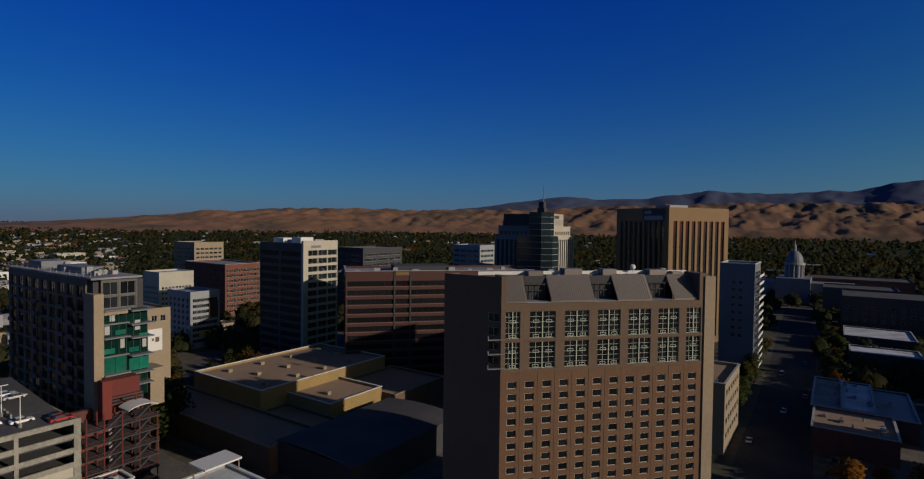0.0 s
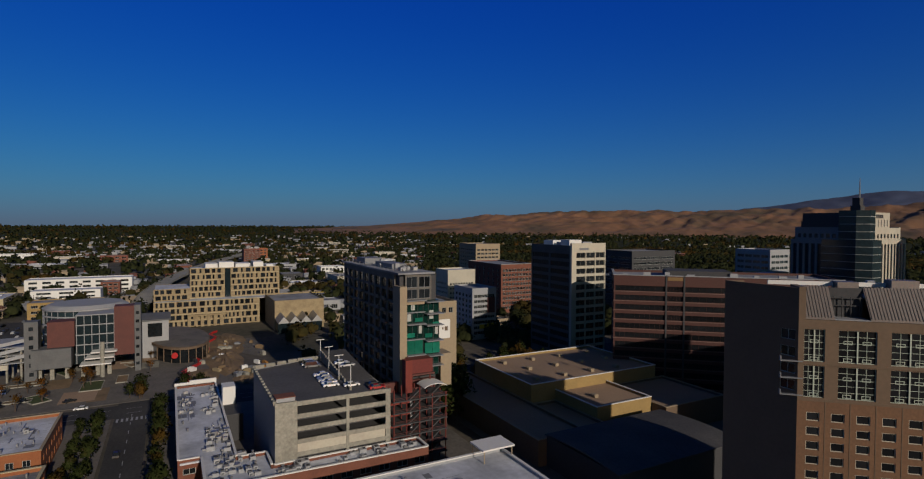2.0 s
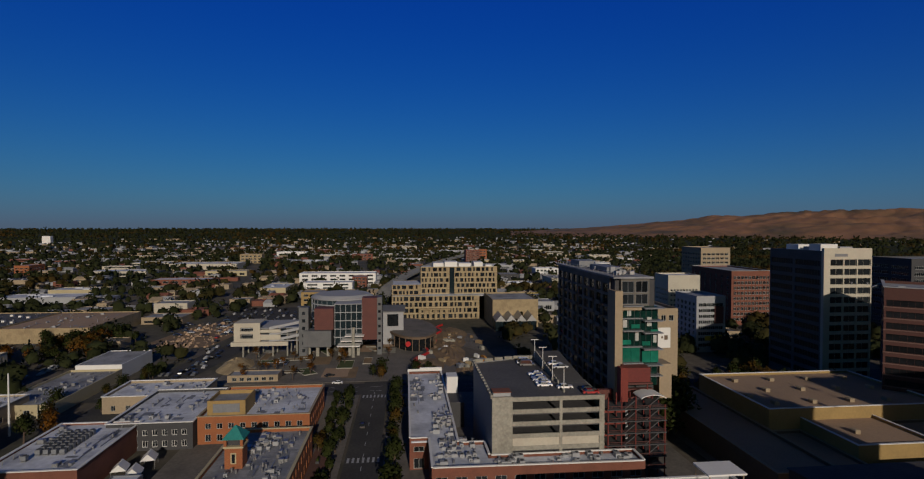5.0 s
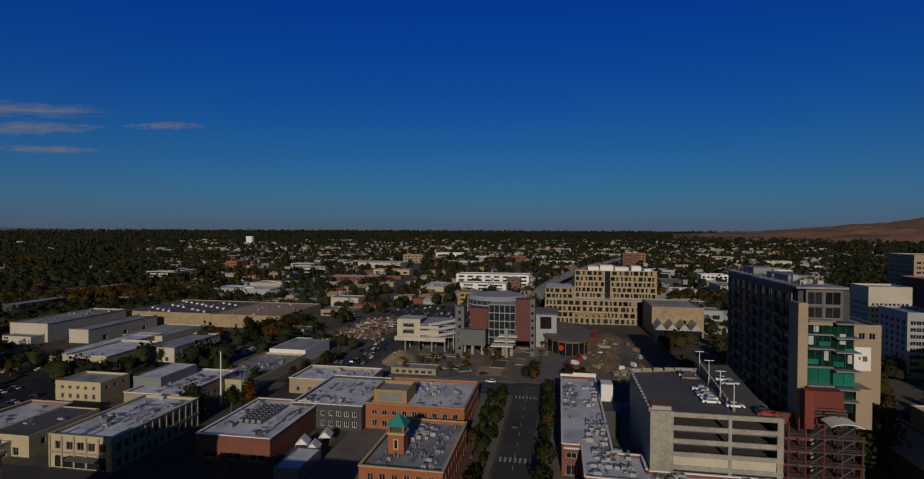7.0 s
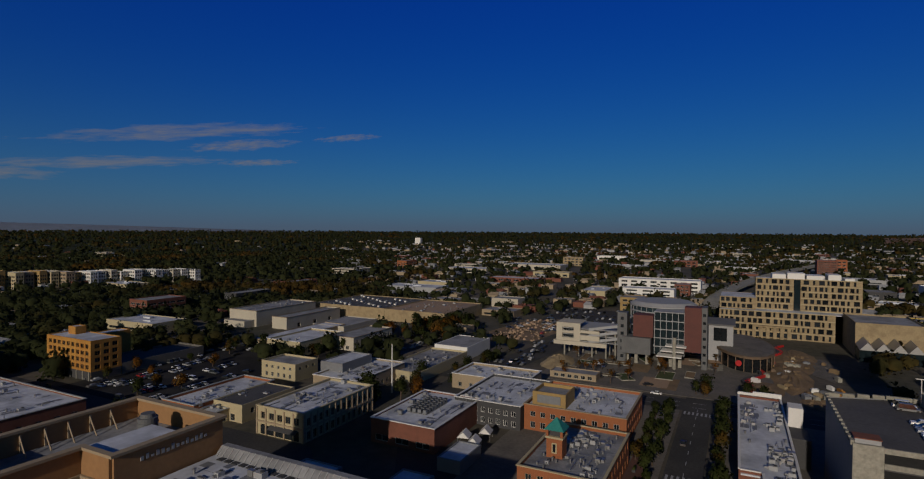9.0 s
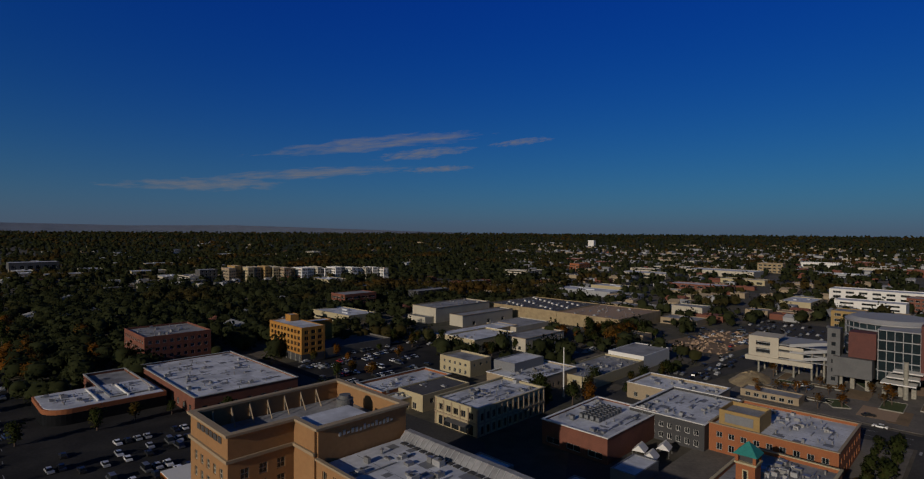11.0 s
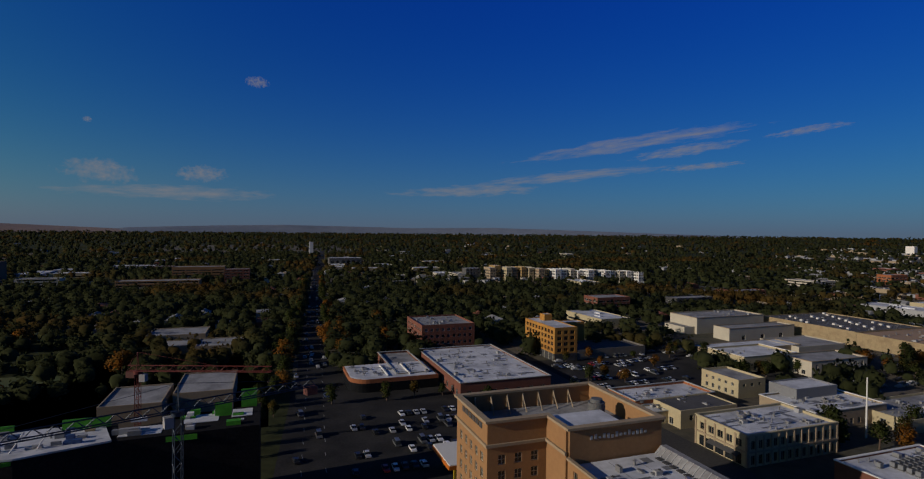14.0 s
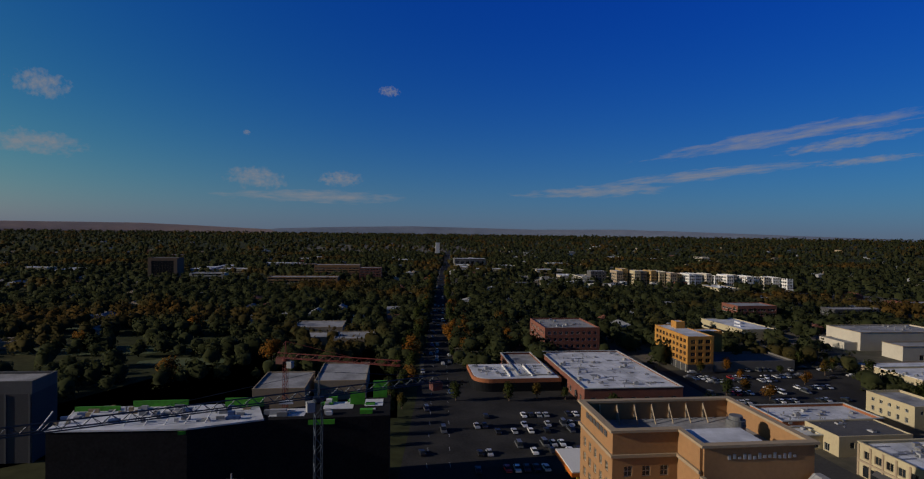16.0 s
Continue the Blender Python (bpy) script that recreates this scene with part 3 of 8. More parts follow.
    for a, b in ((7, 13.5), (25.5, 32), (42, 48.5)):
        part("recess_wall", Shape().box(a, 4.9, 50.6, b, 5.2, 56.8), CHARCOAL, t)
        for k in range(4):
            x = a + 0.8 + k * (b - a - 1.6) / 3
            part("recess_post", Shape().tube((x, 4.2, 50.6), (x, 4.2, 55), 0.12), CHARCOAL, t)
        for z in (53, 54.6):
            part("recess_rail", Shape().box(a + 0.5, 4.1, z, b - 0.5, 4.3, z + 0.2), CHARCOAL, t)
    part("gable", Shape().box(0, 0, 50.41, 1.3, 6, 57.2).box(55.6, 0, 50.41, 58.2, 7, 57.6), BROWN, t)
    part("corner_pier", Shape().box(57.01, -0.4, 0, 60.2, 5.5, 56.8), TAN, t, "lighter tan corner pier")
    for a, w, h in ((9, 4, 1.8), (19, 5, 2.4), (30, 4, 2.2), (44, 5, 2.0), (51, 3, 1.4)):
        part("penthouse", Shape().box(a, 5.6, 54.81, a + w, 9, 56.2 + h), RIBBED, t)
    for k in range(12):
        x = 3 + k * 4.4
        part("roof_machine", Shape().box(x, 9.6 + (k % 3), 54.81, x + 1.1 + 0.4 * (k % 2), 10.9 + (k % 3), 56.6 + 0.5 * (k % 4)), LIGHT_GREY if k % 3 else METAL, t)
    part("roof_edge", Shape().box(-4, 8, 56.9, 57, 8.6, 57.8), WHITE_PAINT, t, "white roof edge")
    d = Shape()
    for k in range(6):
        a0, a1 = k * 0.25, (k + 1) * 0.25
        d.prism([(math.cos(i * math.pi / 6) * math.sin(a0) * 0.85 + 39.5, 7 - math.cos(a0) * 0.9, 58.8 + math.sin(i * math.pi / 6) * math.sin(a0) * 0.85) for i in range(12)] if a0 else [(39.5 + math.cos(i * math.pi / 6) * 0.02, 6.1, 58.8 + math.sin(i * math.pi / 6) * 0.02) for i in range(12)],
                [(math.cos(i * math.pi / 6) * math.sin(a1) * 0.85 + 39.5, 7 - math.cos(a1) * 0.9, 58.8 + math.sin(i * math.pi / 6) * math.sin(a1) * 0.85) for i in range(12)])
    d.tube((39.5, 7, 57), (39.5, 7, 58.8), 0.12)
    part("satellite_dish", d, WHITE_PAINT, t, "white satellite dish")
    part("base_wall", Shape().slab([(0.01, 0.01), (56.9, 0.01), (56.9, 13), (-7, 14), (-12.2, 13.1)], -16.2, 0), BROWN, t)
    t.scale = (0.815, 0.815, 0.815)
    return t


ribbed_hotel()


def bank_tower():
    """A dark bronze square tower with full-height window strips between precast fins."""
    g, L = 57.0, 47.0
    t = thing("office_tower", "tall bronze precast office tower with full-height dark window strips", "office tower", -80.5, 330, 0, g)
    ring = [(0, 0), (L, 0), (L, L), (0, L)]
    for i in range(4):
        p, q = Vector(ring[i]), Vector(ring[(i + 1) % 4])
        w = (q - p).normalized()
        a = 0.8 if i % 2 else 0
        wall = Shape()
        facade(t, wall, p + w * a, w, L - 2 * a, 0, 81.4, even(L - 2 * a, 9, 2.9, 2.5) if i in (0, 3) else (), [(4, 73.5)] if i in (0, 3) else (), 0.8, GLASS, GOLD, (0, 24), 0.6, 0.05)
        part("wall", wall, GOLD, t)
    part("roof", Shape().box(0.9, 0.9, 79.6, L - 0.9, L - 0.9, 80), GREY_ROOF, t)
    part("penthouse", Shape().box(8, 8, 80, 22, 20, 83.2).box(26, 10, 80, 36, 18, 82), LIGHT_GREY, t)
    part("sign_panel", Shape().face_box((0, L), (0, -1), L - 22, L - 3, 73.6, 80.6, 0.004, 0.2), CHARCOAL, t, "dark sign panel with pale bars")
    for a, b, z0, z1 in ((L - 20.5, L - 14.5, 77.8, 79.6), (L - 20.5, L - 5, 74.2, 76.6)):
        part("sign_bar", Shape().face_box((0, L), (0, -1), a, b, z0, z1, 0.21, 0.3), LIGHT_GREY, t)
    return t


bank_tower()


def spire_tower():
    """A stepped tower: pale stone fins on the sunny side, shade painted grey on the other, a dark glass corner prism, a
    dark penthouse and a slim mast.
    """
    t = thing("spire_tower", "dark glass office tower with pale stone fins, stepped top and mast", "office tower", -141, 299)
    fins = Shape()
    facade(t, fins, (0, 9.6), (0, 1), 26.2, 0, 63.5, even(26.2, 8, 1.7, 0.7), [(3, 61.2)], 0.7, GLASS, GREY_PANEL, (0, 14), 0.6, 0.04)
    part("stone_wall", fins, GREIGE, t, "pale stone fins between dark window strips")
    mid = Shape()
    facade(t, mid, (-1.2, 1.4), (0, 1), 31, 63.5, 69.4, even(31, 9, 1.6, 1.0), [(64.1, 66.2)], 0.7, GLASS, GREY_PANEL, (0, 0), 0.5, 0.04)
    part("setback_wall", mid, GREIGE, t, "pale stone setback with square windows")
    top = Shape()
    facade(t, top, (-2.2, 1.4), (0, 1), 22.2, 69.4, 77.0, even(22.2, 7, 1.0, 1.0), [(69.9, 73.4)], 0.7, LIGHT_GREY, GREIGE, (0, 0), 0.25, 0.04)
    part("setback_wall", top, GREIGE, t)
    for k, (a, b) in enumerate(((4, 5.6), (6.2, 7.8), (8.2, 9.4), (10.4, 11.9), (12.3, 13.6), (14, 15.4), (15.8, 17))):
        part("sign_bar", Shape().box(-2.19, a, 74.2, -2.05, b, 76.0), CHARCOAL, t)
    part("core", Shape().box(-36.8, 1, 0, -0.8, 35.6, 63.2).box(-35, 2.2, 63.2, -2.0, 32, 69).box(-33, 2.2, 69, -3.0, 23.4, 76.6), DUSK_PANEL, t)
    part("roof_edge", Shape().box(-36, 34.8, 63.2, 0, 35.8, 63.9).box(-34, 31.4, 69, -1.3, 32.4, 69.7), GREIGE, t)
    # south stone takes a greyer colour than the fins, as painted shade
    south = Shape()
    facade(t, south, (-38, 0), (1, 0), 17, 0, 63.2, even(17, 5, 2.0, 0.6), [(3, 61)], 0.7, BLUE_GLASS, DUSK_PANEL, (0, 15), 0.5, 0.06)
    facade(t, south, (-36.4, 1.0), (1, 0), 22, 63.2, 69.6, even(22, 7, 1.7, 0.8), [(64.0, 66.2)], 0.6, BLUE_GLASS, DUSK_PANEL, (0, 0), 0.4, 0.06)
    part("shaded_wall", south, GREY_PANEL, t, "stone piers painted grey for shade between dark glass")
    part("penthouse", Shape().box(-33, 0.6, 69.61, -13, 12, 72.6).box(-32.6, 1.0, 72.6, -13.2, 12, 77.0), CHARCOAL, t, "dark louvred penthouse")
    ring = [(-21, -2.0), (-5.0, -2.0), (1.0, 1.3), (1.0, 9.4), (-21, 9.4)]
    ring_top = [(-13, -2.0), (-5.0, -2.0), (-0.4, 1.3), (-0.4, 6), (-13, 6)]
    part("glass_corner", Shape().slab(ring, 0, 63.3), BLUE_GLASS, t, "dark reflective glass corner bay")
    part("glass_corner", Shape().slab(ring_top, 63.31, 78), BLUE_GLASS, t)
    for k in range(20):
        z = 3.6 + k * 3.75
        shape = ring if z < 62 else ring_top
        part("floor_line", Shape().prism([(x * 1.0 + (0.12 if x > -6 else 0), y - 0.12 if y < 2 else y, z) for x, y in shape], [(x * 1.0 + (0.12 if x > -6 else 0), y - 0.12 if y < 2 else y, z + 0.22) for x, y in shape]), TRIM, t)
    part("crown", Shape().box(-9, 0.5, 78, -4.4, 4.5, 80.4).box(-8.4, 0.9, 80.4, -5.0, 4.1, 84.2), CHARCOAL, t)
    part("mast", Shape().tube((-5.8, 2.2, 84.2), (-5.8, 2.2, 94), 0.4, 0.15), METAL, t, "slim metal mast")
    return t


spire_tower()


def slab_tower():
    """A concrete slab: a pale sunny face with deep window bays and a glazed flank, its shade painted dark."""
    t = thing("slab_office_tower", "pale concrete office tower with window bays and shade-painted glass flank", "office tower", -217, 178)
    OCCUPIED.append((-251, -217, 178, 201))
    face = Shape()
    facade(t, face, (0, 0), (0, 1), 23, 0, 60.8, [(3.6, 9.6), (10.1, 15.9), (16.4, 22.4)], rows(4.6, 4.05, 2.75, 13), 0.8, GLASS, GREIGE, (1, 0), 0.6, 0.08)
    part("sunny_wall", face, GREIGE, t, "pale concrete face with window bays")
    part("corner_pier", Shape().box(0.003, 0, 0, 0.7, 2.9, 60.8), GREIGE, t)
    # flank concrete is coloured darker than the sunny face to hold its shade
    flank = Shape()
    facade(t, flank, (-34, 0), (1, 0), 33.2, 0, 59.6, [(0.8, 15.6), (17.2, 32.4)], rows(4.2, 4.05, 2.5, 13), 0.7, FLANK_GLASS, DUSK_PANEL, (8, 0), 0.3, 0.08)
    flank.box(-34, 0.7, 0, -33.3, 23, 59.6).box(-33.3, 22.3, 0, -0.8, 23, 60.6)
    part("flank_wall", flank, DUSK_PANEL, t, "glazed flank with its shade painted in dark grey")
    part("roof", Shape().box(-33.2, 0.8, 58.2, -0.9, 22.2, 58.6), WHITE_ROOF, t)
    for k, (x0, x1, y0, y1, h) in enumerate(((-28, -20, 4, 12, 3.2), (-18, -14, 5, 9, 2.4), (-12, -5, 3, 11, 3.8), (-10, -6, 13, 19, 2.6), (-26, -18, 14, 20, 2.0))):
        part("plant_box", Shape().box(x0, y0, 58.61, x1, y1, 58.6 + h), LIGHT_GREY if k % 2 else WHITE_PAINT, t)
    part("sign_bar", Shape().box(0.004, 5.5, 57.2, 0.14, 11.5, 58.4), GREY_PANEL, t)
    return t


slab_tower()
bo = thing("banded_office", "wide red granite office block with dark ribbon windows", "office building", -174, 166, 0, 48)
OCCUPIED.append((-205, -105, 160, 245))
bw = Shape()
facade(bo, bw, (0, 0), (1, 0), 86, 0, 49, [(0.6, 20.6), (21.4, 27.6), (28.4, 56), (56.8, 85.4)], rows(2.9, 3.95, 2.3, 11), 0.6, FLANK_GLASS, PINK_BAND, (9, 0), 0.45, 0.08)
facade(bo, bw, (0, 30), (0, -1), 29.4, 0, 49, [(1, 28)], rows(2.9, 3.95, 2.3, 11), 0.6, FLANK_GLASS, PINK_BAND, (9, 0), 0.45, 0.08)
bw.box(85.4, 0.6, 0, 86, 30, 49).box(0, 30, 0, 86, 30.6, 49)
part("wall", bw, PINK_BAND, bo)
for k in range(11):
    part("sill_band", Shape().box(-0.12, -0.15, 2.55 + 3.95 * k, 86, -0.003, 2.85 + 3.95 * k), SILL, bo, "pale granite sill line")
part("joint", Shape().box(20.7, -0.3, 0, 21.3, -0.004, 49.4).box(27.7, -0.3, 0, 28.3, -0.004, 49.4), CHARCOAL, bo)
part("roof", Shape().box(0.7, 0.7, 47.6, 85.3, 29.9, 48), GREY_ROOF, bo)
part("coping", Shape().box(-0.3, -0.3, 49.003, 86.2, 0.7, 49.3).box(-0.3, 0.7, 49.003, 0.7, 30.8, 49.3), LIGHT_GREY, bo)
part("plant_room", Shape().box(22, 9, 48, 48, 24, 50.6), CHARCOAL, bo, "dark low rooftop plant room")
for k in range(9):
    part("roof_machine", Shape().box(4 + k * 8.6, 4 + (k * 5) % 7, 48, 6 + k * 8.6 + k % 2, 5.6 + (k * 5) % 7, 49.4 + 0.3 * (k % 3)), LIGHT_GREY, bo)
part("yellow_sign", Shape().box(21.5, -0.32, 47.2, 27.5, -0.2, 48.6), GOLD, bo)
building("tan_office", "tan office block with rows of small dark windows", -523, -487, 276, 305, 50.3, TAN, GREY_ROOF,
         {"E": (lambda w: even(w, 6, 3.4, 1.0), rows(4, 3.9, 2.0, 11), {}), "S": (lambda w: even(w, 7, 2.4, 1.5), rows(4, 3.9, 2.0, 11), {})})
building("red_brick_office", "red brick apartment block with pale floors and dark windows", -420, -366, 230.5, 261, 38.5, BRICK, GREY_ROOF,
         {"E": (lambda w: even(w, 10, 2.2, 1), rows(3, 3.7, 2.2, 9), {}), "S": (lambda w: even(w, 7, 2.2, 1), rows(3, 3.7, 2.2, 9), {})}, cap=TRIM)
building("white_block", "white stucco block with small square windows", -372, -352, 176.5, 199, 37.2, GREIGE, WHITE_ROOF,
         {"E": (lambda w: even(w, 9, 1.5, 1), rows(3, 3.3, 1.6, 8), {}), "S": (lambda w: even(w, 8, 1.5, 1), rows(3, 3.3, 1.6, 8), {})})
grey_flats = building("grey_apartments", "grey and white apartment block with red and yellow panels", -312, -288, 161, 178, 31.4, LIGHT_GREY, GREY_ROOF,
         {"E": (lambda w: even(w, 6, 2.6, 1), rows(3, 3.2, 2.0, 8), {}), "S": (lambda w: even(w, 5, 2.2, 1), rows(3, 3.2, 2.0, 8), {})})
for y, z, h, m in ((171.5, 16, 9.6, MAROON), (171.5, 6.6, 3.0, YELLOW_PAINT), (166, 6.6, 2.4, YELLOW_PAINT)):
    board = part("facade_board", Shape().box(-287.99, y, z, -287.6, y + 5.2, z + h), m, grey_flats, "coloured facade board")
    board.matrix_parent_inverse = grey_flats.matrix_basis.inverted()
building("dark_low_office", "long dark office block with green-grey bands", -332, -302, 306, 352, 50.6, CHARCOAL, GREY_ROOF,
         {"E": (lambda w: even(w, 3, 13, 1), rows(4, 4, 2, 11), {"bars": (8, 0)}), "S": (lambda w: even(w, 2, 12, 1), rows(4, 4, 2, 11), {"bars": (8, 0)})})
building("white_blue_office", "white office block with blue ribbon windows", -256, -230, 361, 383, 53.8, LIGHT_GREY, WHITE_ROOF,
         {"E": (lambda w: even(w, 4, 4.2, 1), rows(4, 4, 2, 12), {"glass": BLUE_GLASS}), "S": (lambda w: even(w, 4, 5.2, 1), rows(4, 4, 2, 12), {"glass": BLUE_GLASS})})
building("cream_low_office", "cream low office with a flat roof", -210, -196, 303, 326, 42.8, CREAM, WHITE_ROOF,
         {"E": (lambda w: even(w, 8, 1.7, 1), rows(4, 4, 2.4, 9), {}), "S": (lambda w: even(w, 4, 2.0, 1), rows(4, 4, 2, 9), {})})
building("sign_block", "tan block with a pale sign panel beside the lofts", -205, -185, 86, 96.5, 41, TAN, GREY_ROOF,
         {"E": (lambda w: even(w, 3, 1.8, 0.6), [(36.5, 38.6)], {})})
pale_sign = thing("wall_sign", "pale sign panel with a small mark on the tan block", "sign", -184.9, 89, 27)
part("board", Shape().box(0, 0, 0, 0.25, 4.6, 7.2), WHITE_PAINT, pale_sign)
part("mark", Shape().box(0.254, 1.2, 3.4, 0.3, 1.8, 4.2).box(0.254, 2.3, 2.9, 0.3, 3.6, 4.5), BROWN, pale_sign)


def lofts():
    """A slab of lofts: dark glass side, tan column and green glass bays with thin floor slabs."""
    t = thing("loft_tower", "dark glass loft tower with a tan column and green glass bays", "apartment tower", -152, 60)
    s = Shape()
    facade(t, s, (-58, 0), (1, 0), 54, 0, 55, even(54, 9, 4.4, 0.6), rows(4, 3.55, 2.9, 14), 0.5, GLASS, CHARCOAL, (1, 0), 0.35, 0.1)
    part("side_wall", s, LOFT_GREY, t)
    bal = Shape().prism([(0, -1.2, 0), (3.8, -1.2, 0), (3.8, -0.01, 0), (0, -0.01, 0)], [(0, -1.2, 0.2), (3.8, -1.2, 0.2), (3.8, -0.01, 0.2), (0, -0.01, 0.2)]).box(0, -1.2, 0.2, 3.8, -1.12, 1.2).mesh("balcony", LOFT_GREY)
    for k in range(13):
        for a in (3, 21, 39, 45):
            part("balcony", bal, None, t).location = (-58 + a, 0, 3.7 + k * 3.55)
    part("core", Shape().box(-57.4, 0.6, 0, -1.2, 12.6, 54.5), CHARCOAL, t)
    part("column", Shape().box(-4, -0.35, 0, 1.6, 1.9, 51.5), TAN, t, "full-height tan stucco column")
    top = Shape()
    facade(t, top, (0, 1.95), (0, 1), 8.6, 47, 54.8, [(0.4, 4.0), (4.5, 8.2)], [(47.5, 50.4), (50.9, 54.2)], 0.4, GLASS, GREY_PANEL, (1, 0))
    part("top_wall", top, LOFT_GREY, t)
    part("roof", Shape().box(-59, -0.6, 55.0, 0.8, 11.5, 55.5), GREY_ROOF, t)
    gl = Shape().box(-1.1, 2.0, 24, 0.6, 12.8, 46.9)
    part("green_glazing", gl, DEEP_GREEN_GLASS, t, "dark green glass wall")
    for k in range(7):
        part("glazing_mullion", Shape().box(0.604, 2.2 + k * 1.75, 24, 0.7, 2.3 + k * 1.75, 46.8), CHARCOAL, t)
    for y, z, w, h in ((2.4, 40.9, 1.2, 2.2), (6.1, 37.0, 1.0, 2.4), (9.6, 41.2, 1.4, 2.6), (11.5, 36.4, 1.0, 2.2), (3.6, 44.2, 1.2, 2.0)):
        part("lit_curtain", Shape().box(0.604, y, z, 0.68, y + w, z + h), TRIM, t, "pale curtain behind glass")
    for y, z, w, h in ((2.3, 27.95, 2.5, 7.1), (4.9, 27.95, 2.5, 7.1), (8.2, 30.7, 2.4, 3.6), (10.7, 30.7, 2.4, 3.6), (8.2, 25.2, 2.4, 1.6), (2.3, 36.0, 2.5, 1.3), (8.2, 35.6, 2.4, 1.2), (10.7, 39.0, 2.2, 1.2), (4.9, 40.6, 2.5, 1.2)):
        part("green_pane", Shape().box(0.604, y, z, 0.72, y + w, z + h), GREEN_GLASS, t)
    for k, z in enumerate((27.6, 30.6, 35.2, 39.9, 43.4, 47.0)):
        part("floor_slab", Shape().box(-1, 1.95, z, 2.2 if k % 2 else 1.4, 8.0, z + 0.3).box(-1, 8.0, z - 0.6, 2.8, 13.6, z - 0.3), GREY_PANEL, t)
    part("tan_beam", Shape().box(-0.9, 2, 46.0, 1.5, 7.6, 46.95), TAN, t)
    part("stucco_bay", Shape().box(-6, 13.7, 20, 0.3, 17.4, 30), TAN, t)
    part("plant_room", Shape().box(-50, 2.5, 55.5, -40, 9, 57.6), GREY_PANEL, t)
    part("plant_room", Shape().box(-30, 3, 55.5, -14, 8, 57.2), GREY_PANEL, t)
    for k in range(9):
        x = -54 + k * 5.6
        part("roof_machine", Shape().box(x, 2 + (k * 3.7) % 6, 55.5, x + 1.2 + (k % 3) * 0.5, 3.4 + (k * 3.7) % 6, 56.5 + (k % 4) * 0.3), LIGHT_GREY if k % 2 else METAL, t)
    rails = Shape()
    for k in range(14):
        x = -56 + k * 4.2
        rails.tube((x, 0.2, 55.5), (x, 0.2, 56.6), 0.06)
    rails.box(-57, 0.15, 56.55, -1, 0.25, 56.65)
    part("roof_rail", rails, METAL, t)
    return t


lofts()


# ---- garage, shops and convention hall ----
def garage():
    t = thing("parking_garage", "concrete parking garage with open decks and an asphalt top deck", "parking garage", -143, 23)
    W = 31.0
    for z in (9.4, 12.7, 16.0, 19.3):
        part("deck", Shape().box(-44, 0.5, z, -0.6, W - 0.5, z + 0.3), DARK_ROOF, t)
    part("top_deck", Shape().slab([(-44, 14.4), (-40, 0.4), (-0.4, 0.4), (-0.4, W - 0.4), (-44, W - 0.4)], 23.2, 23.6), DECK, t, "dark asphalt top deck")
    for z in (9.9, 13.2, 16.5, 19.8, 23.1):
        part("spandrel_beam", Shape().box(-0.5, 5.6, z, 0, W, z + 1.15), CONCRETE, t)
    part("corner_panel", Shape().box(-0.8, 0, 0, 0.03, 5.55, 24.4), CONCRETE, t, "plain concrete corner panels")
    for z in (9.5, 12.8, 16.1, 19.4, 22.7):
        part("joint_ledge", Shape().box(0.034, 0.1, z, 0.09, 5.5, z + 0.12), CONCRETE, t)
    for y, wide in ((18.4, 0.8), (29.5, 1.4)):
        part("column", Shape().box(-0.45, y, 0, 0.06, y + wide, 24.2), CONCRETE, t)
    part("infill_panel", Shape().box(-0.42, 5.6, 11.06, -0.1, 29.4, 13.18), GREIGE, t, "pale infill panel")
    s = Shape()
    s.slab([(-40, 0), (-0.8, 0), (-0.8, 0.4), (-40, 0.4)], 0, 23.9)
    s.slab([(-44.4, 14.4), (-40, 0), (-39.6, 0.4), (-44, 14.4)], 0, 23.9)
    part("side_wall", s, GREY_PANEL, t)
    part("back_wall", Shape().box(-44.4, 14.4, 0, -44, W, 24.0).box(-44, W - 0.4, 0, -0.6, W, 23.6), CONCRETE, t)
    for k in range(14):
        x = -40 + 38.6 * k / 13
        part("parapet_block", Shape().box(x - 0.9, -0.35, 23.9, x + 0.9, 0.35, 24.9), CONCRETE, t)
    for k in range(4):
        x, y = -44 + (k + 0.5), 14.4 - 3.6 * (k + 0.5)
        part("parapet_block", Shape().box(x - 0.5, y - 1.4, 23.9, x + 0.5, y + 1.4, 24.9), CONCRETE, t)
    part("parapet_wall", Shape().box(-44.4, 14.4, 24.0, -43.6, W - 8, 24.9), CONCRETE, t)
    ramp = Shape()
    ramp.prism([(-44, 22, 23.61), (-14, 22, 23.61), (-14, W - 0.4, 23.61), (-44, W - 0.4, 23.61)], [(-44, 22, 26.4), (-14, 22, 23.65), (-14, W - 0.4, 23.65), (-44, W - 0.4, 26.4)])
    part("ramp", ramp, DARK_ROOF, t)
    for k in range(14):
        x = -43 + k * 2.2
        z = 26.4 - (x + 44) / 30 * 2.75
        part("ramp_barrier", Shape().box(x - 0.8, 21.7, 23.62, x + 0.8, 22.1, z + 1.0), CONCRETE, t)
    part("stair_head", Shape().box(-4.6, 0.5, 23.61, -1.0, 5.2, 25.3), LIGHT_GREY, t)
    part("stair_roof", Shape().box(-4.8, 0.4, 25.3, -0.9, 5.4, 25.5), BRICK, t)
    return t


garage()


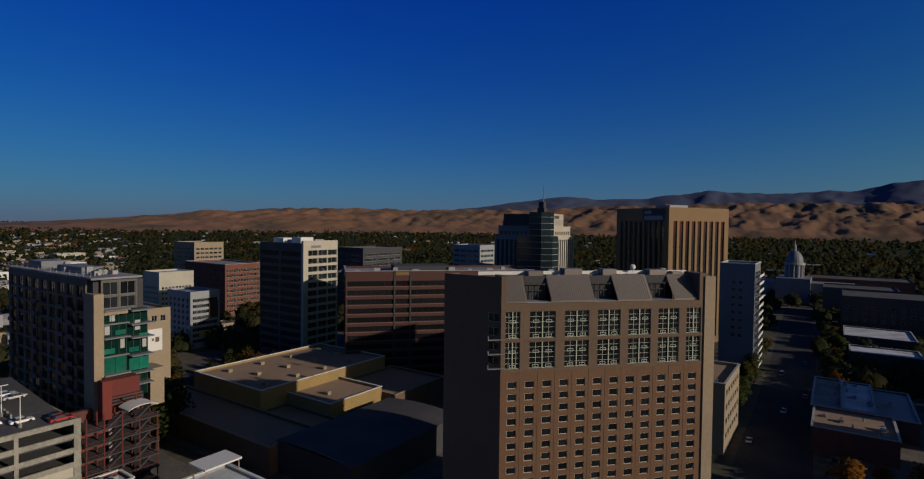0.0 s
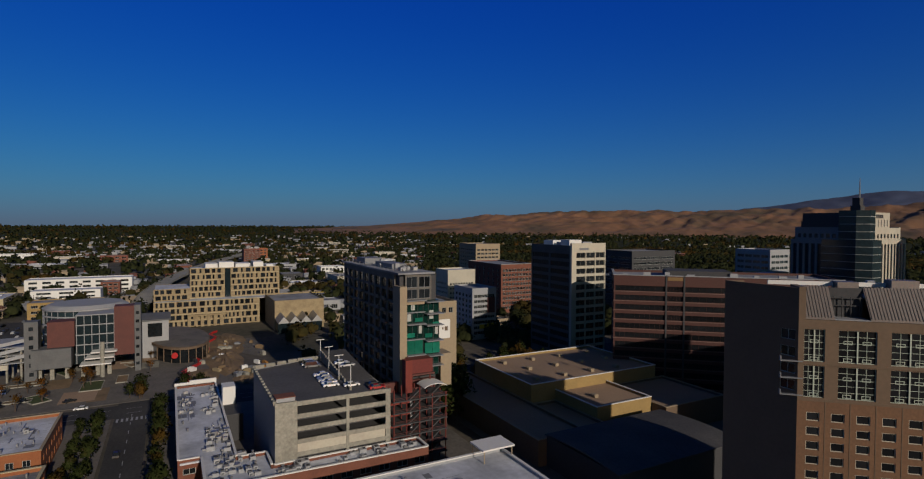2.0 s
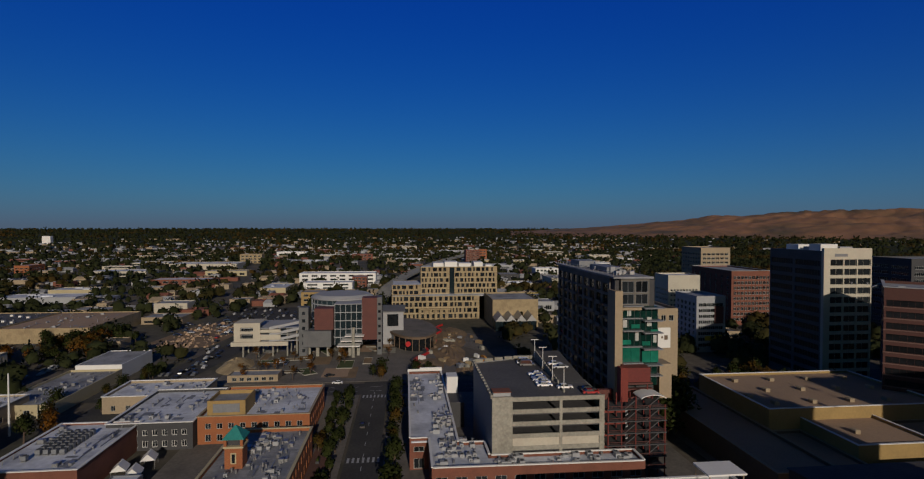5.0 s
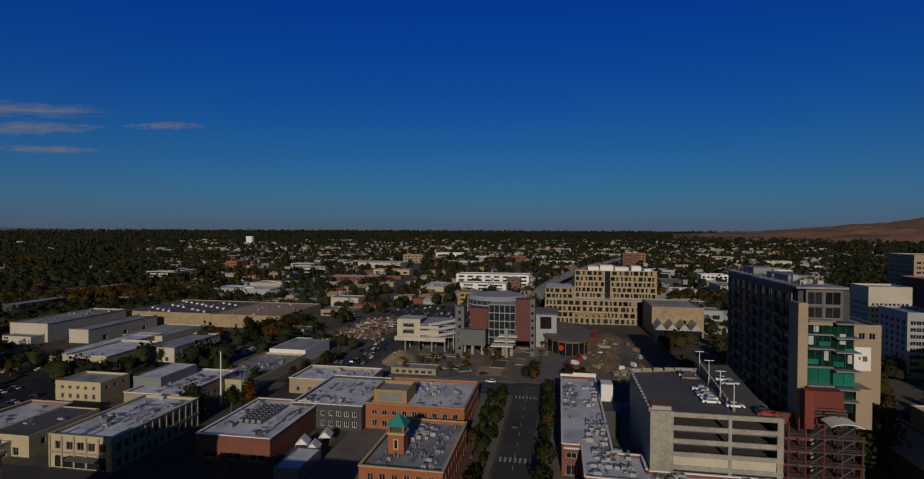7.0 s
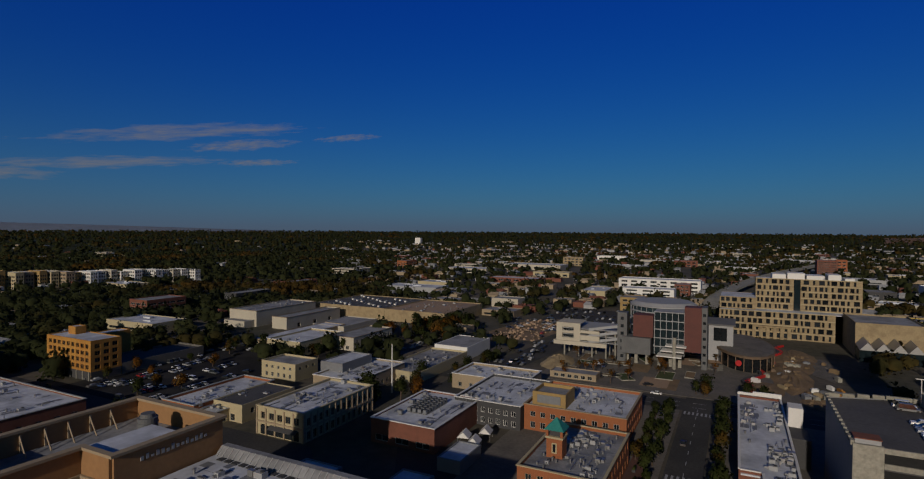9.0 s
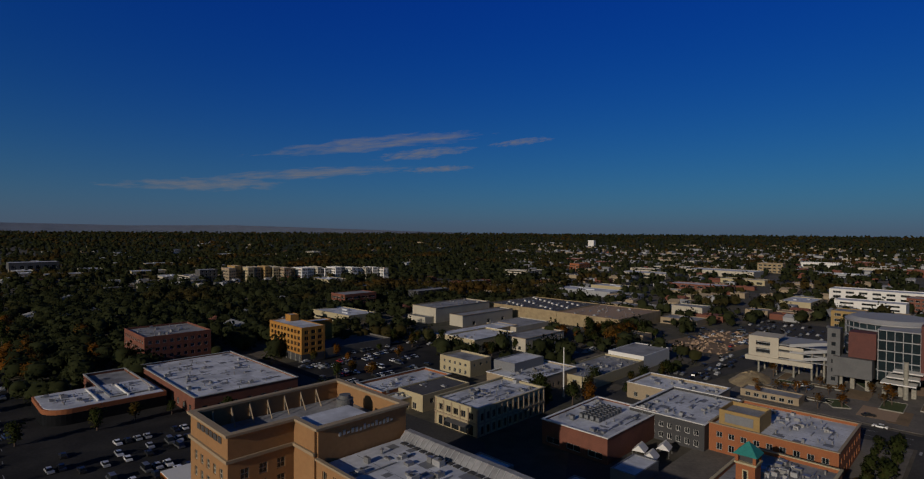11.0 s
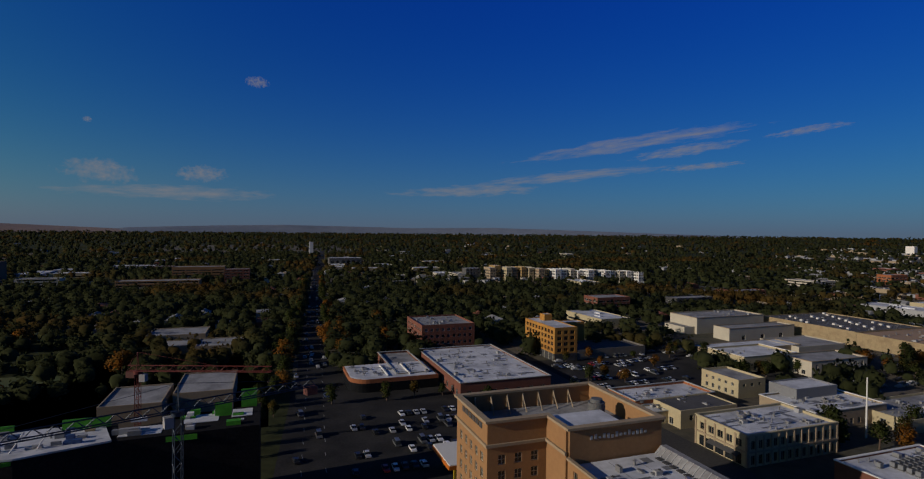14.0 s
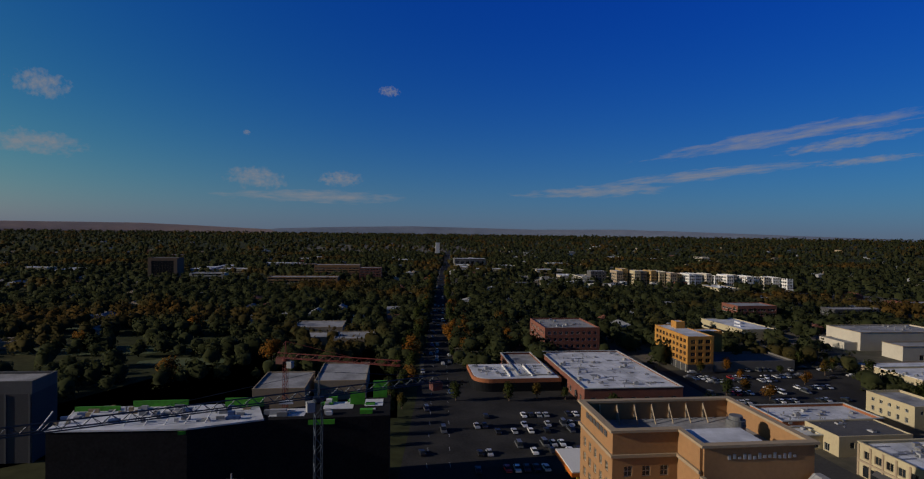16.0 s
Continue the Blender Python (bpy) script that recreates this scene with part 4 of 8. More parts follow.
def lamp_post(x, y, z, h):
    t = thing("lamp_post", "tall white double-arm lamp post on the garage deck", "lamp post", x, y, z, group="garage lamps")
    part("pole", Shape().tube((0, 0, 0), (0, 0, h), 0.13, 0.09), WHITE_PAINT, t)
    part("base", Shape().tube((0, 0, 0), (0, 0, 0.9), 0.35), CONCRETE, t)
    for s in (-1, 1):
        part("lamp_head", Shape().box(-0.15, 0 if s > 0 else -1.3, h - 0.05, 0.15, 1.3 if s > 0 else 0, h + 0.12), WHITE_PAINT, t)
    return t


post = lamp_post(-148.5, 44.2, 23.6, 7.2)
for x, y in ((-160.5, 44.2), (-173, 44.4), (-185, 44.6)):
    copy_thing(post, pose(x, y, 23.6))


def steel_stair():
    """An open red steel frame of landings under a brick-red box and a curved canopy."""
    t = thing("stair_frame", "red steel stair frame with open landings and a curved canopy", "stair tower", -146, 54.6)
    for x in (-5, -1, 3):
        for y in (0.4, 4.2, 8.2, 12.2, 16.6):
            part("column", Shape().tube((x, y, 0), (x, y, 23.5 if y < 12 else 21), 0.2), RED_STEEL, t)
    for k in range(6):
        z = 3.4 + k * 3.3
        part("landing", Shape().box(-5.4, 0, z, 3.4, 17, z + 0.28), CHARCOAL, t)
        part("rail", Shape().box(3.3, 0, z + 1.1, 3.4, 17, z + 1.2).box(3.3, 0, z + 0.7, 3.38, 17, z + 0.76).box(-5.4, 0.0, z + 1.1, 3.4, 0.1, z + 1.2), MAROON, t)
        for j in range(2):
            y = 4.6 + j * 6
            part("stair_flight", Shape().prism([(1.6, y, z), (3, y, z), (3, y + 0.5, z), (1.6, y + 0.5, z)], [(1.6, y + 4.2, z + 3.3), (3, y + 4.2, z + 3.3), (3, y + 4.7, z + 3.3), (1.6, y + 4.7, z + 3.3)]), CHARCOAL, t)
    for k in range(5):
        part("red_infill", Shape().box(-1.4, 0.4, 4.6 + k * 3.3, -1.1, 8.2, 6.6 + k * 3.3), RED_PANEL, t)
        part("white_door", Shape().box(-1.09, 6.9, 3.7 + k * 3.3, -1.02, 7.7, 6.0 + k * 3.3), LIGHT_GREY, t)
    part("dark_core", Shape().box(-6.8, 0.3, 0, -5.45, 16.9, 23), MAROON, t)
    part("red_pier", Shape().box(-1.5, 4.6, 21.5, 1.2, 6.7, 30.9), RED_PANEL, t)
    part("red_box", Shape().box(-5, 6.75, 26.6, 0.2, 13.6, 30.6), RED_STEEL, t, "dark red box room")
    part("red_ledge", Shape().box(-5.2, 6.75, 26.1, 0.9, 14.0, 26.57), MAROON, t)
    for y in (7.2, 13.0):
        part("box_column", Shape().tube((-0.4, y, 23.4), (-0.4, y, 26.1), 0.22), RED_STEEL, t)
    can = Shape()
    for k in range(8):
        a0, a1 = math.pi * (0.15 + 0.7 * k / 8), math.pi * (0.15 + 0.7 * (k + 1) / 8)
        y0, z0 = 12.6 - math.cos(a0) * 4, 22.4 + math.sin(a0) * 1.7
        y1, z1 = 12.6 - math.cos(a1) * 4, 22.4 + math.sin(a1) * 1.7
        can.prism([(-1, y0, z0), (4.6, y0, z0), (4.6, y1, z1), (-1, y1, z1)], [(-1, y0, z0 + 0.2), (4.6, y0, z0 + 0.2), (4.6, y1, z1 + 0.2), (-1, y1, z1 + 0.2)])
    part("canopy", can, WHITE_PAINT, t, "curved white metal canopy")
    return t


steel_stair()


def shops():
    """An L of one-storey brick shops with a white membrane roof."""
    t = thing("shop_row", "low brick shop row with a white membrane roof", "shop", 0, 0)
    ring = [(-156, 6.6), (-136, 6.6), (-135, 62), (-142.6, 62), (-142.6, 22.4), (-152, 22.4), (-152, 15), (-228, 15), (-228, 1.2), (-156, 1.2)]
    walls = Shape()
    for i in range(len(ring)):
        p, q = Vector(ring[i]), Vector(ring[(i + 1) % len(ring)])
        u = (q - p).normalized()
        w = (q - p).length
        n = max(1, int(w / 5))
        facade(t, walls, p + u * 0.01, u, w - 0.02, 0, 9.2, even(w - 0.02, n, min(3, w / n - 0.8)) if i in (0, 1, 8, 9) and w > 4 else (), [(0.4, 3.4), (5.2, 6.8)], 0.4, GLASS, TRIM, (1, 0))
    part("wall", walls, BRICK, t)
    inner = [(-155.4, 7.1), (-136.5, 7.1), (-135.5, 61.5), (-142.1, 61.5), (-142.1, 21.9), (-151.5, 21.9), (-151.5, 14.5), (-227.5, 14.5), (-227.5, 1.7), (-155.4, 1.7)]
    part("roof", Shape().slab(inner, 8.1, 8.5), WHITE_ROOF, t)
    cap = Shape()
    for i in range(len(ring)):
        p, q = Vector(ring[i]), Vector(ring[(i + 1) % len(ring)])
        u = (q - p).normalized()
        cap.face_box(p, u, 0.3, (q - p).length - 0.3, 9.21, 9.5, -0.5, 0.15)
    part("coping", cap, WHITE_PAINT, t)
    part("parapet_gable", Shape().box(-228.2, 1, 9.2, -227.5, 6, 10.4).box(-228.2, 6, 9.2, -227.5, 15.2, 11.0), WHITE_PAINT, t)
    part("stair_bulkhead", Shape().box(-205, 15.2, 0, -199, 19.2, 14.8), WHITE_PAINT, t, "white stair bulkhead")
    part("service_annex", Shape().box(-198.9, 15.2, 0, -188, 20.4, 8.6), CHARCOAL, t, "dark service annex")
    part("annex_roof", Shape().box(-198.9, 15.2, 8.603, -188, 20.4, 8.8), DARK_ROOF, t)
    return t


shops()


def hall():
    """A convention hall of tan flat-roofed boxes with yellow fascia walls."""
    t = thing("convention_hall", "tan gravel-roofed convention hall with yellow stucco walls", "convention hall", 0, 0)
    for name, x0, x1, y0, y1, z in (("high", -196, -156, 111, 171.5, 14.0), ("low", -158.5, -134.3, 121.5, 146, 11.0), ("north", -156.4, -128, 146.2, 176, 9.0), ("wing", -200, -127, 93, 110.8, 8.0), ("front", -155.8, -127, 110.9, 121.3, 7.4)):
        w = Shape()
        w.box(x0, y0, 0, x1, y0 + 0.5, z).box(x0, y1 - 0.5, 0, x1, y1, z).box(x0, y0 + 0.5, 0, x0 + 0.5, y1 - 0.5, z).box(x1 - 0.5, y0 + 0.5, 0, x1, y1 - 0.5, z)
        part("wall", w, HALL_YELLOW if name in ("high", "low") else BROWN, t)
        part("roof", Shape().box(x0 + 0.55, y0 + 0.55, z - 1.2, x1 - 0.55, y1 - 0.55, z - 0.8), TAN_ROOF, t)
        o = 0.12
        c = Shape().box(x0 - o, y0 - o, z + 0.003, x1 + o, y0 + 0.6, z + 0.2).box(x0 - o, y1 - 0.6, z + 0.003, x1 + o, y1 + o, z + 0.2).box(x0 - o, y0 + 0.6, z + 0.003, x0 + 0.6, y1 - 0.6, z + 0.2).box(x1 - 0.6, y0 + 0.6, z + 0.003, x1 + o, y1 - 0.6, z + 0.2)
        part("coping", c, WHITE_PAINT if name in ("high", "low") else TAN, t)
    return t


hall()


def skylight(x, y, z):
    t = thing("roof_hatch", "small tan roof vent box on the hall roof", "roof vent", x, y, z, group="hall roof vents")
    part("body", Shape().box(-1.1, -0.8, 0, 1.1, 0.8, 0.9), TAN, t)
    part("hood", Shape().prism([(-1.3, -1.0, 0.9), (1.3, -1.0, 0.9), (1.3, 1.0, 0.9), (-1.3, 1.0, 0.9)], [(-0.9, -0.6, 1.2), (0.9, -0.6, 1.2), (0.9, 0.6, 1.2), (-0.9, 0.6, 1.2)]), TAN, t)
    return t


first = skylight(-163, 118, 13.2)
for x, y in ((-163, 131), (-163, 144), (-163, 157), (-176, 124), (-176, 137), (-176, 150), (-176, 163), (-188, 120), (-188, 134), (-188, 148), (-188, 163), (-170, 113.5), (-145, 130)):
    copy_thing(first, pose(x, y, 13.2 if x < -158 else 10.2))
for x, y in ((-185, 98), (-192, 104)):
    copy_thing(first, pose(x, y, 7.2, 0, 0, 90))

building("white_roof_shop", "low shop with a white flat roof and raised canopy", -119.3, -60, 30, 75.5, 12, LIGHT_GREY, WHITE_ROOF, {"E": (lambda w: even(w, 8, 2.5), [(1, 4)], {})}, 0.6, cap=WHITE_PAINT)
can_t = thing("roof_canopy", "white raised roof canopy on posts", "canopy", -117.5, 71.5, 11.4)
part("canopy_roof", Shape().box(-3.2, -4.5, 3.0, 3.6, 4.6, 3.4), WHITE_PAINT, can_t)
for x, y in ((-2.8, -4), (3.2, -4), (-2.8, 4), (3.2, 4)):
    part("post", Shape().tube((x, y, 0), (x, y, 3.0), 0.15), TAN, can_t)


# ---- west side: sandstone office, arts centre, plaza ----
def sandstone_office():
    t = thing("sandstone_office", "stepped sandstone office block with staggered dark windows", "office building", -425, 8)
    OCCUPIED.append((-451, -408, -12, 74))
    rnd = random.Random(5)
    w = Shape()

    def staggered(width):
        xs, x = [], rnd.uniform(0.5, 1.4)
        while x < width - 2.6:
            n = rnd.choice((1.3, 1.3, 2.3, 3.2))
            xs.append((x, x + n))
            x += n + rnd.choice((0.9, 1.3, 2.1))
        return xs

    def storeys(o, u, width, z0, z1, n, skip=()):
        h = (z1 - z0) / n
        for k in range(n):
            facade(t, w, o, u, width, z0 + k * h, z0 + (k + 1) * h, [q for q in staggered(width) if not any(a < q[1] and q[0] < b for a, b in skip)], [(z0 + k * h + 0.7, z0 + k * h + h - 0.55)], 0.5, GLASS, BROWN, (0, 0), 0.4, 0.07)
    storeys((0, 4), (0, 1), 60, 17.5, 38.4, 5, ((22, 26.5),))
    storeys((14, -18), (0, 1), 66, 0, 17.5, 4)
    storeys((8, -18), (0, 1), 22, 17.5, 25.5, 2)
    storeys((-24, 4), (1, 0), 23.5, 17.5, 38.4, 5)
    w.box(-26, -17.4, 0, -25.4, 64, 25.4).box(-25.4, 63.4, 0, 13.4, 64, 17.4).box(-25.4, -18, 0, 13.4, -17.5, 17.4)
    part("wall", w, SAND, t)
    part("glass_slot", Shape().box(0.003, 26.4, 17.6, 0.4, 30.2, 38), BLUE_GLASS, t, "blue-grey glass slot")
    for z in (17.3, 21.5, 25.7, 29.9, 34.1, 38.2):
        part("band", Shape().box(0.003, 4, z, 0.22, 26.3, z + 0.35).box(0.003, 30.3, z, 0.22, 64, z + 0.35), CREAM, t)
    for z in (4.2, 8.6, 13.0, 17.2):
        part("band", Shape().box(14.003, -18, z, 14.22, 48, z + 0.35), CREAM, t)
    part("roof", Shape().box(-24, 4.6, 37.2, -0.6, 63.4, 37.6).box(-25.3, -17.4, 17.0, 13.4, 47, 17.3).box(-25, 47, 17.0, 13, 63, 17.3).box(-25, -17.4, 25.0, 7.4, 4, 25.3), WHITE_ROOF, t)
    for x0, x1, y0, y1, h in ((-20, -3, 14, 22, 3.6), (-20, -5, 23, 33, 4.4), (-20, -4, 34, 44, 3.2), (-18, -3, 46, 53, 4.2), (-14, -2, 55, 60, 2.2)):
        part("plant_screen", Shape().box(x0, y0, 37.61, x1, y1, 37.6 + h), WHITE_PAINT, t, "bright white rooftop plant screen")
    for k in range(6):
        part("porch_post", Shape().box(14.01, 2 + k * 4, 0, 16.0, 4 + k * 4, 7.2), SAND, t)
    part("porch_beam", Shape().box(14.3, 2, 7.2, 16.5, 26, 8.2), SAND, t)
    return t


sandstone_office()


def arts_centre():
    """Maroon towers, a round glass drum, a grey stair tower and a spiral white parking ramp."""
    t = thing("arts_centre", "arts centre with maroon towers, round glass drum and white parking ramps", "arts centre", -299, 0)
    part("maroon_tower", Shape().box(-8, -23.2, 8.5, 0, -15.2, 31.2), MAROON, t, "maroon panel tower")
    part("grey_flank", Shape().box(-10, -15.15, 0, -0.6, -12.6, 31.4), ARTS_GREY, t)
    for k in range(7):
        part("flank_window", Shape().box(-0.59, -14.6, 3 + k * 4, -0.5, -13.2, 4.4 + k * 4), GLASS, t)
    part("maroon_box", Shape().box(-8, -48.3, 14.4, 0.8, -38.3, 25.8), MAROON, t, "maroon panel box")
    part("grey_box", Shape().box(-6, -53.8, 5.6, 3, -39.3, 14.2), ARTS_GREY, t, "hanging grey metal box")
    for y in (-52, -47.5, -42, -36, -30.5, -26):
        part("leg", Shape().box(-1.5, y, 0, 0.5, y + 1.6, 5.6), CONCRETE, t)
    part("stair_tower", Shape().box(-6, -56.5, 0, 0.5, -51.5, 26.5), ARTS_GREY, t, "grey concrete stair tower")
    for k in range(6):
        part("tower_window", Shape().box(0.51, -54.8, 2.5 + k * 4, 0.58, -53.2, 4.2 + k * 4), GLASS, t)
    drum = Shape()
    ring = lambda r, z: [(-31 + math.cos(i * math.pi / 16) * r, -37 + math.sin(i * math.pi / 16) * r, z) for i in range(32)]
    drum.prism(ring(17.5, 3), ring(17.5, 27.6))
    part("glass_drum", drum, BLUE_GLASS, t, "round blue glass drum")
    for z in (7.5, 12, 16.5, 21, 25, 28):
        part("drum_band", Shape().prism(ring(17.9, z), ring(17.9, z + 0.6)), LIGHT_GREY, t)
    bar = Shape().tube((0, 0, 3), (0, 0, 28), 0.14, n=4).mesh("drum_mullion", LIGHT_GREY)
    for i in range(32):
        a = i * math.pi / 16
        part("drum_mullion", bar, None, t).location = (-31 + math.cos(a) * 17.7, -37 + math.sin(a) * 17.7, 0)
    part("drum_roof", Shape().prism(ring(18.2, 28.6), ring(15.5, 30.2)), LIGHT_GREY, t)
    part("glass_hall", Shape().box(-20, -38.2, 5.5, -2, -23.3, 27.5), BLUE_GLASS, t, "glass hall between the towers")
    fr = Shape()
    for z in (9.5, 14, 18.5, 23, 27.5):
        fr.box(-20, -38.2, z, -1.6, -23.25, z + 0.4)
    for k in range(6):
        y = -38 + k * 2.9
        fr.box(-1.99, y, 5.5, -1.7, y + 0.25, 27.5)
    part("hall_frame", fr, LIGHT_GREY, t)
    fins = Shape()
    for k, z in enumerate((6.0, 8.6, 11.0)):
        fins.box(-8, -36 + k * 2, z, 6 - k, -24 + k, z + 0.5)
    part("white_canopy", fins, WHITE_PAINT, t, "white terraced canopies")
    part("column", Shape().tube((4.5, -27.5, 0), (4.5, -27.5, 16), 0.9, n=10), CONCRETE, t)
    # ramps
    ramp = Shape()
    for k, z in enumerate((8.6, 12.0, 15.4)):
        ramp.box(-26, -88, z, -0.6, -56.6, z + 0.3)
        ramp.prism([(-0.6, -72, z - 0.6), (0, -72, z - 0.6), (0, -56.6, z + 2.4), (-0.6, -56.6, z + 2.4)], [(-0.6, -72, z + 0.9), (0, -72, z + 0.9), (0, -56.6, z + 3.9), (-0.6, -56.6, z + 3.9)])
    part("ramp_deck", ramp, LIGHT_GREY, t)
    shell = Shape()
    facade(t, shell, (0.6, -90), (0, 1), 13.5, 8.6, 18.6, [(3.4, 9.8)], [(10.4, 12.8), (14.2, 16.2)], 0.5, GLASS, WHITE_PAINT, (0, 0), 1.6, 0.05)
    shell.box(-14, -90, 8.6, 0.1, -89.5, 18.6).box(-14, -89.5, 18.0, 0.1, -76.5, 18.55)
    part("end_box", shell, GREIGE, t, "white concrete end box of the ramps")
    for z0, z1 in ((13.4, 15.0), (9.6, 12.2)):
        part("ramp_wall", Shape().box(-0.4, -76.45, z0, 0.55, -66, z1), GREIGE, t, "white concrete ramp wall")
    part("edge_beam", Shape().box(-0.6, -91.4, 6.4, 1.2, -62, 8.55), GREIGE, t)
    part("edge_beam", Shape().box(-22, -91.4, 6.4, -0.65, -90.6, 8.55), GREIGE, t)
    for x in (-22, -12, -2):
        for y in (-86, -78, -70.5, -63, -58):
            part("pillar", Shape().tube((x, y, 0), (x, y, 15), 0.45), CONCRETE, t)
    part("pavilion", Shape().box(-36, -13, 0, -26, -1, 19.4), LIGHT_GREY, t)
    part("pavilion_window", Shape().box(-25.99, -10.5, 11, -25.7, -4, 18), GLASS, t)
    part("pavilion_roof", Shape().prism([(-37, -14, 19.41), (-25, -14, 19.41), (-25, 0, 19.41), (-37, 0, 19.41)], [(-37, -14, 22), (-25, -14, 20), (-25, 0, 20), (-37, 0, 22)]), ARTS_GREY, t, "blue-grey metal roof")
    oval = Shape()
    rim = lambda k, z: [(-37 + 32 * k * math.cos(i * math.pi / 12) + 6 * k * math.sin(i * math.pi / 12), 4 + 15 * k * math.sin(i * math.pi / 12), z) for i in range(24)]
    oval.prism(rim(0.95, 0), rim(0.95, 7.0))
    part("oval_hall", oval, GLASS, t, "low oval hall with a planted roof")
    part("oval_band", Shape().prism(rim(1.0, 7.0), rim(1.0, 8.2)), BROWN, t)
    part("oval_roof", Shape().prism(rim(0.96, 8.2), rim(0.9, 8.5)), PAVING, t)
    mul = Shape()
    for i in range(24):
        a = i * math.pi / 12
        x, y = -37 + 30.8 * math.cos(a) + 5.8 * math.sin(a), 4 + 14.5 * math.sin(a)
        mul.box(x - 0.2, y - 0.2, 0, x + 0.2, y + 0.2, 7)
    part("mullion", mul, BROWN, t)
    part("red_sign", Shape().tube((-4.8, 1.5, 4.6), (-4.5, 1.6, 4.6), 1.5, n=16), RED, t, "round red sign")
    return t


arts_centre()


def slide():
    """A winding red slide wall beside the dirt."""
    t = thing("red_slide", "winding red slide wall beside bare dirt", "slide", 0, 0)
    pts = [(-262 - k * 5.2, 2.5 + k * 0.95 + 2.6 * math.sin(k * 1.1)) for k in range(24)]
    for (x0, y0), (x1, y1) in zip(pts, pts[1:]):
        part("red_bed", Shape().prism([(x0, y0, 0.3), (x0, y0 + 1.5, 0.3), (x1, y1 + 1.5, 0.3), (x1, y1, 0.3)], [(x0, y0, 1.2), (x0, y0 + 1.5, 1.7), (x1, y1 + 1.5, 1.7), (x1, y1, 1.2)]), RED, t)
        part("dark_wall", Shape().prism([(x0, y0 - 1.2, 0), (x0, y0 - 0.02, 0), (x1, y1 - 0.02, 0), (x1, y1 - 1.2, 0)], [(x0, y0 - 1.2, 1.6), (x0, y0 - 0.02, 1.6), (x1, y1 - 0.02, 1.6), (x1, y1 - 1.2, 1.6)]), CHARCOAL, t)


slide()
site = random.Random(8)
for k, (cx, cy, rx, ry, h, m, lab) in enumerate(((-306, 24, 36, 9, 1.6, DIRT, "heap of bare orange-brown dirt"), (-345, 30, 30, 11, 1.4, DIRT, "heap of bare dirt by the hall"), (-276, 12, 13, 8, 0.9, DIRT, "low spread of bare dirt"), (-330, 40, 26, 7, 0.6, PAVING, "patch of pale broken paving"), (-262, 30, 9, 6, 1.0, DIRT, "small heap of bare dirt"))):
    heap = Shape()
    n, rings = 26, 5
    for j in range(rings):
        f = 1 - j / rings
        heap.v += [(cx + rx * f * math.cos(i * 2 * math.pi / n) * site.uniform(0.86, 1.1), cy + ry * f * math.sin(i * 2 * math.pi / n) * site.uniform(0.86, 1.1), 0.155 if j == 0 else h * (1 - f * f) * site.uniform(0.5, 1.4) + 0.2) for i in range(n)]
    heap.f = [(j * n + i, j * n + (i + 1) % n, (j + 1) * n + (i + 1) % n, (j + 1) * n + i) for j in range(rings - 1) for i in range(n)] + [tuple(range((rings - 1) * n, rings * n))]
    tagged(new("dirt_mound", heap.mesh("dirt_mound", m)), lab, "dirt mound")
for k in range(46):
    x, y = site.uniform(-345, -262), site.uniform(6, 46)
    m, lab = site.choice(((CONCRETE, "pale concrete blocks on the site"), (SAND, "stack of sand-coloured boards on the site"), (CONCRETE, "grey concrete blocks on the site"), (BROWN, "brown timber stack on the site"), (WHITE_PAINT, "stack of white boards on the site"), (YELLOW, "stack of yellow timber on the site"), (GREY_PANEL, "grey pallet of blocks on the site"), (CONCRETE, "pale concrete blocks on the site"), (DIRT, "heaped sacks of soil on the site")))
    a, b, h = site.uniform(0.6, 2.6), site.uniform(0.5, 1.6), site.uniform(0.4, 1.6)
    st = thing("material_stack", lab, "building material", x, y, 0.9, site.uniform(0, 90), group="building materials on the site")
    part("pallet", Shape().box(-a, -b, -0.9, a, b, h).box(-a * 0.7, -b * 0.8, h, a * 0.5, b * 0.6, h + 0.3), m, st)
for k in range(14):
    x, y, a, b = site.uniform(-342, -254), site.uniform(-80, -8), site.uniform(3, 9), site.uniform(1.5, 4)
    bed = thing("planting_bed", "low planting bed with dry shrubs in the plaza", "planting bed", x, y, 0.155, site.choice((0, 0, 90, 30)), group="plaza planting beds")
    part("kerb", Shape().box(-a, -b, 0, a, -b + 0.25, 0.45).box(-a, b - 0.25, 0, a, b, 0.45).box(-a, -b + 0.25, 0, -a + 0.25, b - 0.25, 0.45).box(a - 0.25, -b + 0.25, 0, a, b - 0.25, 0.45), CONCRETE, bed)
    part("soil", Shape().box(-a + 0.26, -b + 0.26, 0, a - 0.26, b - 0.26, 0.3), DIRT if k % 3 else GRASS, bed)
for k in range(9):
    pz = Shape()
    x, y, a, b = site.uniform(-338, -258), site.uniform(-78, -4), site.uniform(4, 12), site.uniform(3, 8)
    setting("pavement_patch_%d" % (k + 1), Shape().box(x - a, y - b, 0.151, x + a, y + b, 0.16 + 0.004 * k), (CONCRETE, DIRT, TAN_ROOF)[k % 3], "pale patch of plaza paving", "pavement")

